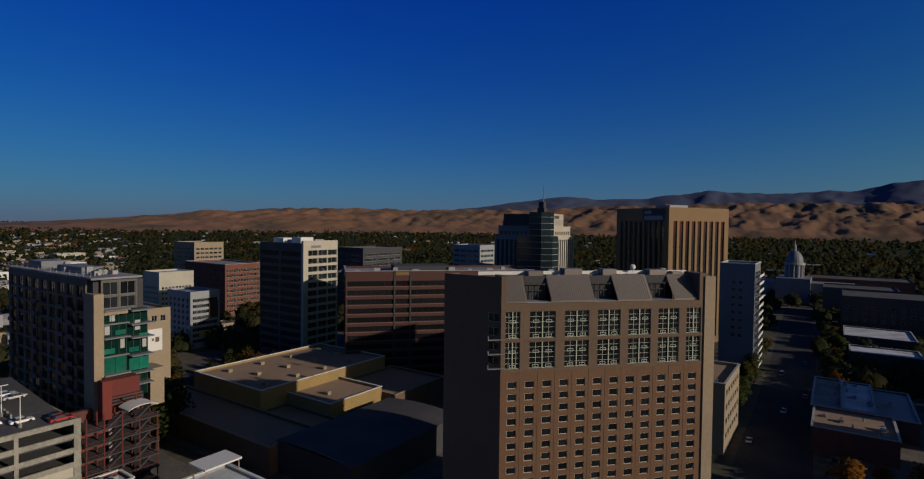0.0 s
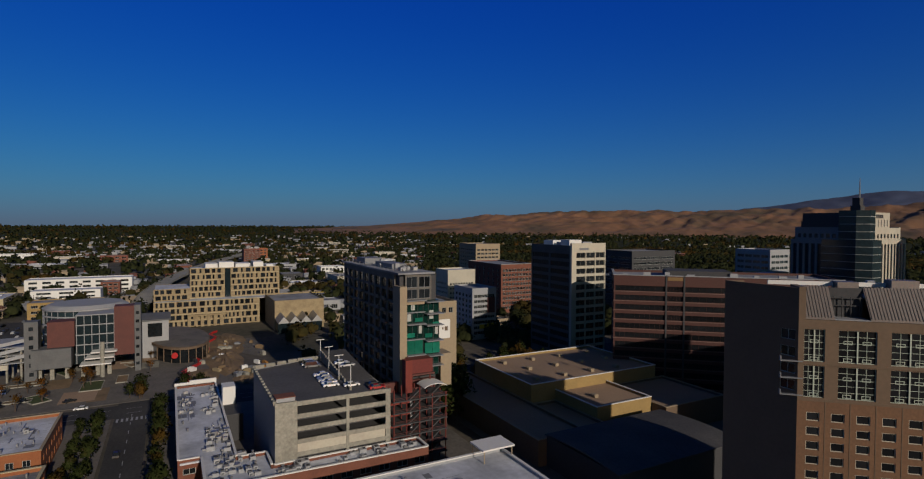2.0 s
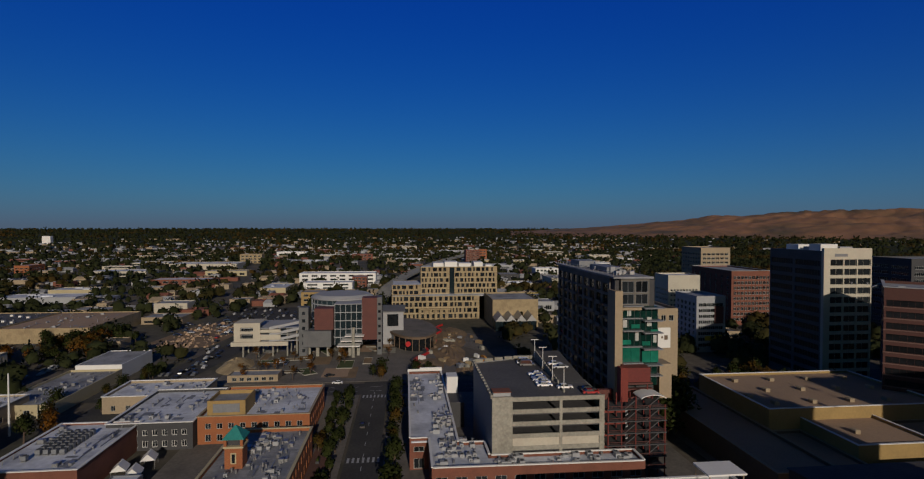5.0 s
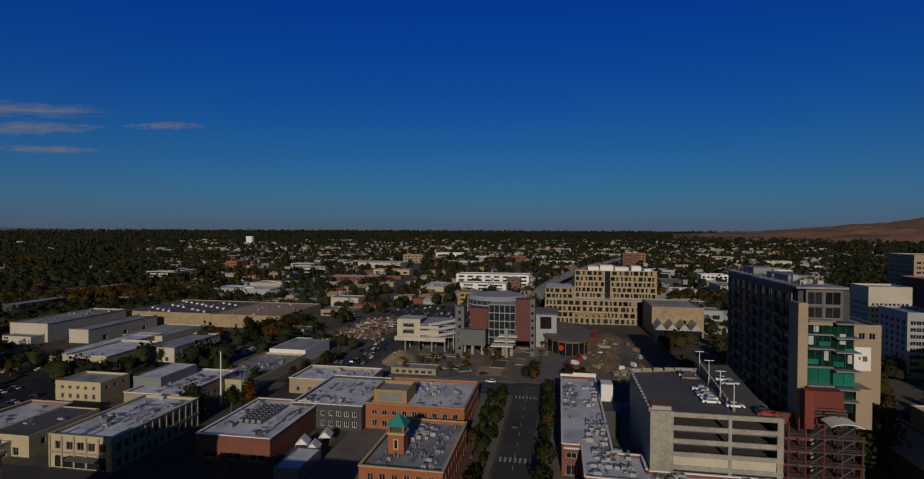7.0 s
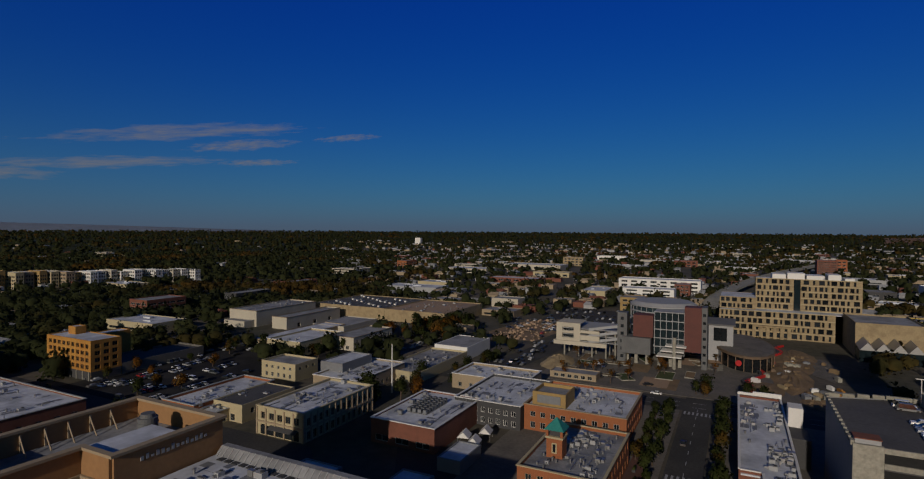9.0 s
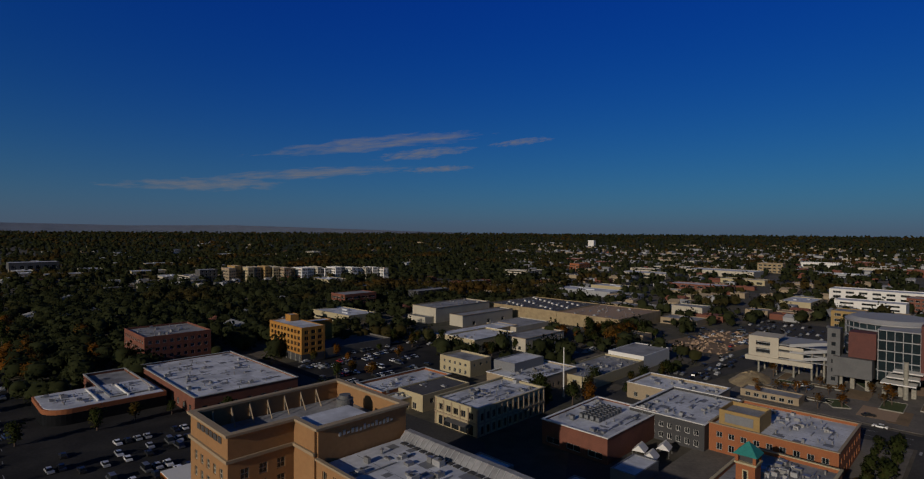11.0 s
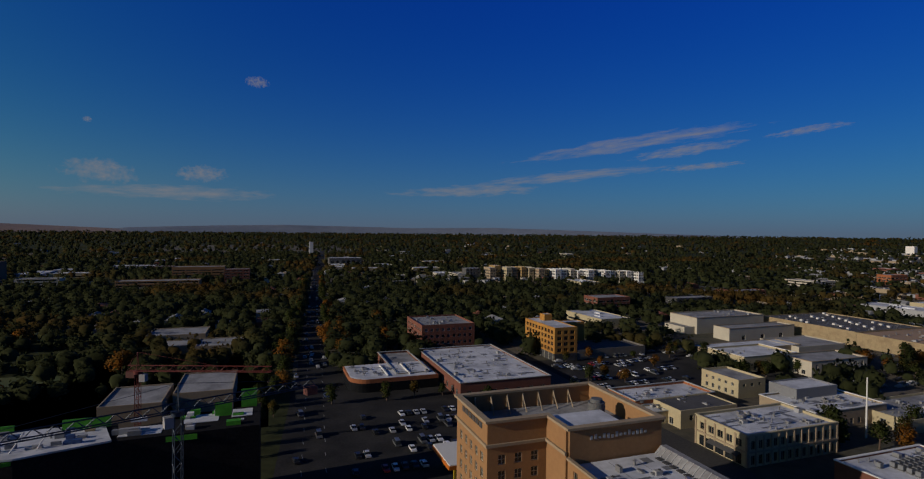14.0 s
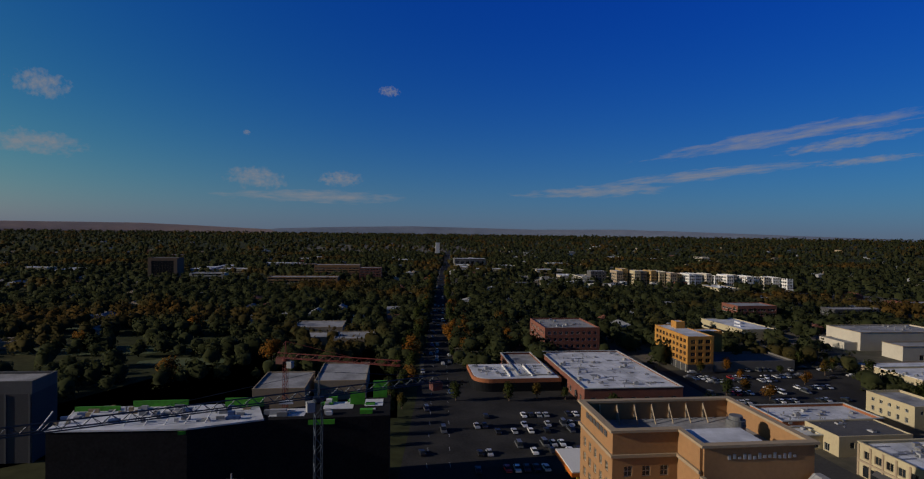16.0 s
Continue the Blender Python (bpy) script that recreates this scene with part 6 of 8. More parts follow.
# ---- building site with a crane ----
def site_block():
    t = thing("site_block", "half-built dark block with lime green sheathing and pale deck", "building site", 0, 0)
    # walls are coloured black in place of a shadow falling on them
    part("wall", Shape().slab([(82, -138), (83, -155), (35, -155), (34, -150), (2, -162), (2, -144), (33, -142.5), (50, -137)][::-1], 0, 21.6), SITE_SHADE, t, "concrete walls painted black for shade")
    part("deck", Shape().slab([(82.2, -137.8), (83.2, -155.2), (38, -155.2), (33.5, -142.3), (50, -136.8)][::-1], 21.603, 22.0), WHITE_ROOF, t, "white membrane deck")
    for x0, x1, y, z0, z1 in ((36, 46, -153, 22.0, 24.4), (56, 70, -154.8, 22.0, 23.6), (72, 83, -152, 22.0, 23.2), (3, 7, -160, 21, 26.5), (9, 13, -154, 21, 25), (16, 32, -143.4, 20.0, 21.2)):
        part("sheathing", Shape().box(x0, y, z0, x1, y + 0.4, z1), LIME, t, "lime green sheathing boards")
    part("sheathing", Shape().face_box((52, -136.7), (-0.94, -0.34), 0, 19, 20.6, 21.4, 0.02, 0.3), LIME, t, "lime green sheathing boards")
    for k in range(9):
        x = 84 - k * 4.6
        part("prop", Shape().tube((x, -138.6 - 0.25 * k, 21.9), (x - 1.6, -141.5 - 0.25 * k, 25.4), 0.14), WHITE_PAINT, t, "white raking prop")
    for k in range(16):
        x, y = 4 + random.random() * 27, -159 + random.random() * 14
        part("building_material", Shape().box(x, y, 21.603, x + 0.8 + random.random() * 3.5, y + 0.5 + random.random() * 1.6, 21.8 + random.random() * 1.3), random.choice((WHITE_ROOF, LIGHT_GREY, GREY_PANEL, WHITE_PAINT, LIME)), t)
    for x0, x1, y0, y1 in ((24, 33, -151, -145), (12, 20, -156, -150), (4, 9, -158, -152)):
        part("deck_sheet", Shape().box(x0, y0, 21.603, x1, y1, 21.7), WHITE_ROOF, t)
    for k in range(46):
        x, y = 38 + random.random() * 44, -154 + random.random() * 12
        a = 0.6 + random.random() * 2
        part("building_material", Shape().box(x, y, 22.0, x + a, y + 0.4 + random.random(), 22.3 + random.random() * 0.8), random.choice((LIGHT_GREY, BLUE, GREY_PANEL, SAND)), t)
    return t


site_block()


def crane(name, label, x, y, h, turn, arm, back, mat, mast=1.6, kg=1.6):
    t = thing(name, label, "tower crane", x, y, 0, turn)
    m = Shape()
    for i in (-1, 1):
        for j in (-1, 1):
            m.tube((i * mast / 2, j * mast / 2, 0), (i * mast / 2, j * mast / 2, h), 0.11, n=4)
    k = 0
    while k * 2.0 < h - 2:
        z = k * 2.0
        s = 1 if k % 2 else -1
        for a, b in (((-s, -1), (s, -1)), ((-s, 1), (s, 1)), ((-1, -s), (-1, s)), ((1, -s), (1, s))):
            m.tube((a[0] * mast / 2, a[1] * mast / 2, z), (b[0] * mast / 2, b[1] * mast / 2, z + 2), 0.06, n=4)
        k += 1
    part("mast", m, mat, t)
    part("cab", Shape().box(0.9, -1.0, h - 2.2, 2.6, 0.8, h), LIGHT_GREY, t)
    part("slewing_ring", Shape().tube((0, 0, h), (0, 0, h + 0.9), 1.3, n=12), mat, t)
    j = Shape()
    for s, L in ((1, arm), (-1, back)):
        n = int(L / 3)
        for i in range(n):
            a, b = s * i * L / n, s * (i + 1) * L / n
            for yy in (-0.7, 0.7):
                j.tube((a, yy, h + 0.9), (b, yy, h + 0.9), 0.14, n=4)
                j.tube((a, yy, h + 0.9), ((a + b) / 2, 0, h + 2.5), 0.06, n=4)
                j.tube((b, yy, h + 0.9), ((a + b) / 2, 0, h + 2.5), 0.06, n=4)
            j.tube((a, 0, h + 2.5), (b, 0, h + 2.5), 0.16, n=4)
    part("jib", j, mat, t)
    a = Shape()
    for yy in (-0.7, 0.7):
        a.tube((0, yy, h + 0.9), (0, 0, h + 6.5), 0.12, n=4)
    part("apex", a, mat, t)
    part("tie", Shape().tube((0, 0, h + 6.5), (arm * 0.6, 0, h + 2.5), 0.05, n=4).tube((0, 0, h + 6.5), (-back * 0.9, 0, h + 2.5), 0.05, n=4), mat, t)
    part("counterweight", Shape().box(-back, -1.1, h - 1.0, -back + 2.6, 1.1, h + 0.8), MAROON, t)
    return t


crane("blue_crane", "dark blue lattice tower crane over the building site", 17.4, -123.8, 32, 21, 56, 30, DARK_STEEL)
crane("red_crane", "small red lattice crane behind the building site", 37.0, -186.3, 26.4, 161, 40, 3, RED_STEEL, 1.2)
for nm, lab, a, b, c, d, hh in (("site_shed", "low shed with a pale roof behind the site", 36, 56, -245, -219, 8), ("pale_shed", "pale flat-roofed shed beside the boulevard", 13, 34, -260, -229, 8), ("pale_roof_school", "white-roofed low block among trees", 14, 38, -352, -328, 6), ("pale_roof_school", "low school wing with a pale roof among trees", 36, 68, -388, -362, 7), ("pale_roof_school", "small pale school wing among trees", 42, 58, -356, -338, 5)):
    building(nm, lab, a, b, c, d, hh, CHARCOAL if hh > 20 else TAN, GREY_ROOF, None, 0.5)

brown = thing("dark_site_block", "dark flat-roofed block with a pale top storey behind the site", "building", 126, -180)
for x0, x1, y0, y1 in ((-19, 19, -6, -5.5), (-19, 19, 5.5, 6), (-19, -18.5, -5.5, 5.5), (18.5, 19, -5.5, 5.5)):
    part("wall", Shape().box(x0, y0, 0, x1, y1, 20.5), CHARCOAL, brown)
    part("top_band", Shape().box(x0, y0, 20.503, x1, y1, 24.3), DUSK_PANEL, brown, "paler top storey")
part("roof", Shape().box(-18.5, -5.5, 23.2, 18.5, 5.5, 23.6), GREY_ROOF, brown)
for k in range(6):
    part("pilaster", Shape().box(-18.6 + k * 6.6, 6.003, 0, -18.0 + k * 6.6, 6.2, 20.4), DUSK_PANEL, brown)

# ---- more of the town: boulevard side, arena, dome ----
building("podium_block", "tan low block beside the hotel tower", -51, -27, 183, 213, 22, TAN, TAN_ROOF, {"E": (lambda w: even(w, 6, 3, 1), rows(4, 4.5, 2, 4), {})}, cap=TRIM)
balcony_tower = building("balcony_tower", "pale grey tower with stacked east balconies", -46, -31, 288, 310, 53, GREY_PANEL, WHITE_ROOF,
         {"S": (lambda w: even(w, 2, 1.8, 4.5), rows(18, 3.6, 1.8, 8), {}), "E": (lambda w: even(w, 4, 3.6, 1), rows(4, 3.6, 2.0, 13), {})}, cap=WHITE_PAINT)
for k in range(13):
    part("balcony", Shape().box(7.503, -9.5, 3.4 + k * 3.6, 9.4, 9.5, 3.65 + k * 3.6).box(9.25, -9.5, 3.65 + k * 3.6, 9.4, 9.5, 4.6 + k * 3.6), WHITE_PAINT, balcony_tower, "white balcony with a solid rail")
building("brown_roof_shop", "brown flat-roofed shop beside the boulevard", -5, 17, 203, 228, 8, BRICK, TAN_ROOF, None, 0.5, cap=TRIM)
building("roof_row_shop", "narrow brick shop with a dark flat roof", -6, 3, 229, 274, 7.6, BRICK, GREY_ROOF, None, 0.5, cap=TRIM, group="boulevard shop row")
building("roof_row_shop", "narrow brick shop with a white flat roof", 3.1, 12.5, 229, 270, 8.2, BRICK, WHITE_ROOF, None, 0.5, cap=TRIM, group="boulevard shop row")
building("roof_row_shop", "brick shop with a pale stained roof", 12.6, 24, 229, 268, 7.2, CHARCOAL, LIGHT_GREY, None, 0.5, cap=TRIM, group="boulevard shop row")
building("white_roof_store", "store with a broad white roof", 5, 38, 384, 421, 9, CHARCOAL, WHITE_ROOF, None, 0.5, cap=TRIM)
building("low_store", "low dark store with a pale roof", 7, 36, 340, 360, 8, CHARCOAL, WHITE_ROOF, None, 0.5, cap=TRIM)
building("dark_block", "dark brick block behind the stores", 4, 52, 432, 480, 27, CHARCOAL, DARK_ROOF, {"S": (lambda w: even(w, 10, 2), rows(3, 4, 2, 5), {})})
building("long_brick_block", "dark brick block across the boulevard", -24, 60, 640, 690, 22, BRICK, DARK_ROOF, None)
building("grey_court", "grey flat-roofed court building", -8, 40, 520, 560, 24, DUSK_PANEL, DARK_ROOF, None)
ar = thing("arena", "dark arena with a low curved dark roof", "arena", -108, 118)
part("wall", Shape().box(-19, -22, 0, 10, 24, 9.0), CHARCOAL, ar)
zf = lambda a: 9.0 + 0.9 * math.sin(math.pi * (a + 19.4) / 29.8)
arc = [(-19.4 + k * 29.8 / 12, zf(-19.4 + k * 29.8 / 12)) for k in range(13)]
ends = [(a, z) for a, z in arc] + [(a, z + 0.3) for a, z in reversed(arc)]
cv = Shape().prism([(a, 24.4, z) for a, z in ends], [(a, -22.4, z) for a, z in ends])
part("curved_roof", cv, DARK_ROOF, ar)
OCCUPIED += [(-130, -95, 90, 145), (-90, -20, 110, 190), (-200, -30, 290, 420), (-205, -125, 90, 175), (-230, -130, 0, 75), (-215, -145, 55, 80), (-440, -395, -15, 75), (-350, -250, -95, 35), (-80, -40, -125, -45), (0, 90, -165, -110), (-75, -30, -265, -230), (-395, -240, 20, 60), (-70, -20, -215, -150), (-210, -130, -275, -200), (90, 150, -210, -165)]

dome = thing("domed_capitol", "grey stone capitol with a columned drum and dome", "capitol", -33, 619)
part("block", Shape().box(-48, -14, 0, 48, 14, 19).box(-14, -20, 0, 14, 20, 23), GREY_PANEL, dome)
part("drum", Shape().tube((0, 0, 23), (0, 0, 36), 7.0, n=20), GREY_PANEL, dome)
for k in range(12):
    a = k * math.pi / 6
    part("column", Shape().tube((7.8 * math.cos(a), 7.8 * math.sin(a), 23), (7.8 * math.cos(a), 7.8 * math.sin(a), 35), 0.6), LIGHT_GREY, dome)
part("drum_ring", Shape().tube((0, 0, 35), (0, 0, 37), 9.0, n=20), LIGHT_GREY, dome)
dm = Shape()
for k in range(6):
    a0, a1 = k * math.pi / 12.6, (k + 1) * math.pi / 12.6
    dm.tube((0, 0, 37 + 12 * math.sin(a0)), (0, 0, 37 + 12 * math.sin(a1)), 7.4 * math.cos(a0), 7.4 * math.cos(a1), n=20)
part("dome", dm, GREY_PANEL, dome)
part("lantern", Shape().tube((0, 0, 48.6), (0, 0, 54), 1.4, 1.2, n=8).tube((0, 0, 54), (0, 0, 59), 0.7, 0.1, n=6), LIGHT_GREY, dome)

gas = thing("fuel_canopy", "white fuel station canopy with an orange and yellow band", "fuel station", -53.5, -150)
part("canopy", Shape().box(-6.5, -8, 5.0, 6.5, 8, 5.6), WHITE_PAINT, gas)
part("band", Shape().box(-6.6, -8.1, 4.2, 6.6, -7.9, 5.3).box(6.5, -7.9, 4.2, 6.7, 7.9, 5.3).box(-6.6, 7.9, 4.2, 6.6, 8.1, 5.3), ORANGE, gas)
for x, y in ((-4, -5), (4, -5), (-4, 5), (4, 5)):
    part("post", Shape().box(x - 0.25, y - 0.25, 0, x + 0.25, y + 0.25, 5), YELLOW_PAINT, gas)
mast = thing("flag_pole", "tall white steel mast beside the tan block", "mast", -195, -131)
part("pole", Shape().tube((0, 0, 0), (0, 0, 21), 0.35, 0.2, n=8), WHITE_PAINT, mast)


wire_pole = thing("utility_pole", "slim pale utility pole with overhead wires", "utility pole", 28.5, -98.3, 0)
part("pole", Shape().tube((0, 0, 0), (0, 0, 27.5), 0.2, 0.12, n=8), LIGHT_GREY, wire_pole)
part("cross_arm", Shape().box(-0.1, -1.1, 25.9, 0.1, 1.1, 26.1), BARK, wire_pole)
for d, z in ((-1.0, 26.1), (1.0, 26.1), (0, 24.6)):
    for side in (-1, 1):
        wire = Shape()
        for k in range(8):
            a, b = side * k * 6.0, side * (k + 1) * 6.0
            sag = lambda q: z - 0.9 * math.sin(math.pi * abs(q) / 48)
            wire.tube((a, d - 0.1 * a, sag(a)), (b, d - 0.1 * b, sag(b)), 0.025, n=4)
        part("wire", wire, CHARCOAL, wire_pole)


# ---- rooftop machines ----
def roof_unit(kind):
    if kind == 0:
        t = thing("rooftop_unit", "grey metal rooftop air unit", "air unit", 0, 0, -50, group="rooftop air units")
        part("casing", Shape().box(-1.3, -0.9, 0, 1.3, 0.9, 1.4), LIGHT_GREY, t)
        part("fan_hood", Shape().tube((0.6, 0, 1.4), (0.6, 0, 1.65), 0.55, n=10), CHARCOAL, t)
        part("duct", Shape().box(-2.5, -0.4, 0.3, -1.3, 0.4, 0.9), METAL, t)
    elif kind == 1:
        t = thing("roof_vent", "small pale rooftop vent", "roof vent", 0, 0, -50, group="rooftop vents")
        part("stack", Shape().tube((0, 0, 0), (0, 0, 0.9), 0.25, n=8), METAL, t)
        part("hood", Shape().tube((0, 0, 0.9), (0, 0, 1.1), 0.45, 0.15, n=8), METAL, t)
    else:
        t = thing("condenser", "grey condenser with a round fan on a rack", "condenser", 0, 0, -50, group="roof condensers")
        part("casing", Shape().box(-0.65, -0.65, 0.35, 0.65, 0.65, 1.5), GREY_PANEL, t)
        part("fan", Shape().tube((0, 0, 1.5), (0, 0, 1.65), 0.55, n=10), CHARCOAL, t)
        part("rack", Shape().box(-0.75, -0.75, 0, 0.75, 0.75, 0.2), METAL, t)
    return t


UNITS = [roof_unit(k) for k in range(3)]


def scatter_units(x0, x1, y0, y1, z, air, vents, seed):
    rnd = random.Random(seed)
    for k in range(air + vents):
        copy_thing(UNITS[0 if k < air else 1], pose(rnd.uniform(x0, x1), rnd.uniform(y0, y1), z, 0, 0, rnd.choice((0, 90, 180))) @ Matrix.Scale(rnd.uniform(0.5, 0.85) if k < air else 1, 4))


for k, (x0, x1, y0, y1, z, a, v) in enumerate(((-224, -180, 9, 14, 8.5, 16, 4), (-178, -157, 9, 14, 8.5, 14, 3), (-155, -138, 9, 20, 8.5, 18, 4), (-141.5, -136.5, 24, 60, 8.5, 20, 6), (-222, -160, 2.5, 8, 8.5, 1, 4),
                                                (-212, -184, -64, -34, 8.1, 10, 8), (-212, -182, -90, -69, 7.7, 4, 4), (-166, -134, -48, -30, 8.3, 14, 12), (-170, -138, -143, -128, 9.0, 4, 4), (-213, -186, -160, -142, 6.0, 4, 3),
                                                (-162, -122, -187, -161, 5.5, 7, 4), (-114, -78, -278, -218, 6.5, 8, 5), (-74, -36, -258, -240, 5.75, 5, 3), (-111, -85, -332, -304, 15.5, 4, 2), (-74, -58, -90, -53, 24.3, 6, 5),
                                                (-338, -286, -328, -308, 10.6, 3, 3), (-408, -352, -236, -192, 8.4, 4, 6), (-3, 15, 206, 225, 7.5, 4, 2), (-3, 22, 232, 271, 7.5, 7, 3), (-205, -158, 62, 70, 55.5, 9, 8),
                                                (-248, -220, 181, 198, 59.6, 4, 2), (-200, -178, 170, 186, 47.8, 2, 2), (-60, -34, 140, 160, 54.8, 3, 3), (-442, -428, 16, 66, 37.6, 6, 3), (-116, -64, 34, 66, 11.4, 3, 3), (38, 82, -153, -142, 22, 3, 3),
                                                (-234, -217, -110, -80, 5.5, 3, 2), (-258, -230, -233, -215, 7.1, 3, 2), (-258, -215, -148, -130, 4.1, 5, 3), (-55, -30, 186, 210, 21.1, 3, 2), (-160, -152, -306, -282, 17.1, 2, 2))):
    scatter_units(x0, x1, y0, y1, z, a, v, 40 + k)
for i in range(4):
    for j in range(8):
        copy_thing(UNITS[2], pose(-173 + j * 2.0, -99.5 + i * 2.1, 7.5))
for k, u in enumerate(UNITS):
    u.matrix_basis = pose((-172, -150, -155)[k], (-138, -128, -100.5)[k], (9.0, 9.0, 7.5)[k])


def roof_clutter(x0, x1, y0, y1, z, n, seed):
    """Kerbs, pipe runs, vents and patches on a flat roof, too small to pick apart."""
    rnd, pale, dark = random.Random(seed), Shape(), Shape()
    for k in range(n):
        x, y = rnd.uniform(x0 + 1.5, x1 - 1.5), rnd.uniform(y0 + 1.5, y1 - 1.5)
        pick = rnd.random()
        if pick < 0.3:
            pale.tube((x, y, z), (x, y, z + rnd.uniform(0.5, 1.1)), rnd.uniform(0.12, 0.3), n=6)
        elif pick < 0.55:
            a, b = rnd.uniform(0.3, 1.0), rnd.uniform(0.3, 0.9)
            pale.box(x - a, y - b, z, x + a, y + b, z + rnd.uniform(0.3, 1.2))
        elif pick < 0.72:
            L = min(rnd.uniform(2, 9), x1 - x - 1.0)
            pale.box(x, y - 0.1, z + 0.12, x + max(L, 0.6), y + 0.1, z + 0.3)
        else:
            a, b = rnd.uniform(0.5, 2.4), rnd.uniform(0.4, 1.8)
            dark.box(x - min(a, x - x0 - 0.6), y - min(b, y - y0 - 0.6), z, x + min(a, x1 - x - 0.6), y + min(b, y1 - y - 0.6), z + 0.006 + 0.0005 * k)
    for k in range(1, int((x1 - x0) / 6)):
        dark.box(x0 + k * 6.0, y0 + 0.6, z, x0 + k * 6.0 + 0.12, y1 - 0.6, z + 0.004)
    tagged(new("roof_pipes_and_vents", pale.mesh("roof_pipes_and_vents", METAL)), "small pipes, kerbs and vents strewn over a flat roof", "roof clutter", kind="stuff")
    tagged(new("roof_stains_and_seams", dark.mesh("roof_stains_and_seams", GREY_PANEL)), "dark patches and seams on a flat roof", "roof patches", kind="stuff")


for k, (x0, x1, y0, y1, z, n) in enumerate(((-213, -182, -65, -32, 8.1, 60), (-213, -179, -91, -67, 7.7, 50), (-235, -215, -111, -79, 5.5, 30), (-167, -133, -49, -29, 8.3, 90), (-181, -148, -106, -101, 7.5, 16), (-181, -148, -92, -84, 7.5, 24),
                                           (-172, -136, -145, -126, 9.0, 45), (-219, -184, -155, -141.5, 6.0, 40), (-168, -132, -189, -165.5, 5.5, 40), (-116, -76, -281, -214, 6.5, 70), (-70, -36, -260, -238, 5.75, 40), (-113, -83, -334, -301, 15.5, 30),
                                           (-76, -57, -93, -51, 24.3, 50), (-341, -282, -330, -305, 10.6, 24), (-411, -349, -240, -189, 8.4, 40), (-411, -349, -310, -242, 8.6, 60), (-261, -213, -149, -129, 4.1, 40), (-186, -146, 9, 16, 8.5, 30), (-224, -186, 1, 8, 8.5, 30), (-118, -62, 32, 60, 11.4, 40), (-204, -158, 61, 71, 55.5, 40))):
    roof_clutter(x0, x1, y0, y1, z, n, 300 + k)


# ---- cars ----
def car(paint, van):
    names = ("white", "silver", "black", "red", "blue", "grey")
    t = thing("van" if van else "car", "parked %s %s" % (names[CAR_PAINTS.index(paint)], "van with a tall cabin" if van else "saloon car with dark windows"), "van" if van else "car", 0, 0, -60, group="parked cars")
    L, W, H = (5.3, 2.0, 2.0) if van else (4.6, 1.8, 1.42)
    b = Shape()
    b.prism([(-L / 2, -W / 2, 0.3), (L / 2, -W / 2, 0.3), (L / 2, W / 2, 0.3), (-L / 2, W / 2, 0.3)], [(-L / 2 + 0.1, -W / 2 + 0.06, 0.85), (L / 2 - 0.15, -W / 2 + 0.06, 0.8), (L / 2 - 0.15, W / 2 - 0.06, 0.8), (-L / 2 + 0.1, W / 2 - 0.06, 0.85)])
    a0, a1 = (-L / 2 + 0.2, L / 2 - 1.1) if van else (-L / 2 + 0.7, L / 2 - 1.3)
    b.prism([(a0 + 0.45, -W / 2 + 0.25, H - 0.06), (a1 - 0.6, -W / 2 + 0.25, H - 0.06), (a1 - 0.6, W / 2 - 0.25, H - 0.06), (a0 + 0.45, W / 2 - 0.25, H - 0.06)], [(a0 + 0.5, -W / 2 + 0.3, H), (a1 - 0.65, -W / 2 + 0.3, H), (a1 - 0.65, W / 2 - 0.3, H), (a0 + 0.5, W / 2 - 0.3, H)])
    part("body", b, paint, t)
    part("cabin_glass", Shape().prism([(a0, -W / 2 + 0.1, 0.83), (a1, -W / 2 + 0.1, 0.83), (a1, W / 2 - 0.1, 0.83), (a0, W / 2 - 0.1, 0.83)], [(a0 + 0.45, -W / 2 + 0.26, H - 0.065), (a1 - 0.6, -W / 2 + 0.26, H - 0.065), (a1 - 0.6, W / 2 - 0.26, H - 0.065), (a0 + 0.45, W / 2 - 0.26, H - 0.065)]), GLASS, t)
    for x in (-L / 2 + 0.85, L / 2 - 0.85):
        for s in (-1, 1):
            part("wheel", Shape().tube((x, s * (W / 2 - 0.18), 0.33), (x, s * (W / 2 + 0.01), 0.33), 0.33, n=10), BLACK, t)
    return t


CARS = [car(p, v) for p, v in ((CAR_PAINTS[0], False), (CAR_PAINTS[1], False), (CAR_PAINTS[2], False), (CAR_PAINTS[3], False), (CAR_PAINTS[4], False), (CAR_PAINTS[5], True), (CAR_PAINTS[0], True))]
spots = random.Random(7)
USED = []


def park(x, y, turn, z=0.05):
    k = spots.choice((0, 0, 0, 1, 1, 1, 2, 2, 2, 2, 5, 5, 6, 3, 4))
    m = pose(x, y, z, 0, 0, turn + spots.choice((0, 180)) + spots.uniform(-3, 3))
    if k not in USED:
        USED.append(k)
        CARS[k].matrix_basis = m
    else:
        copy_thing(CARS[k], m)


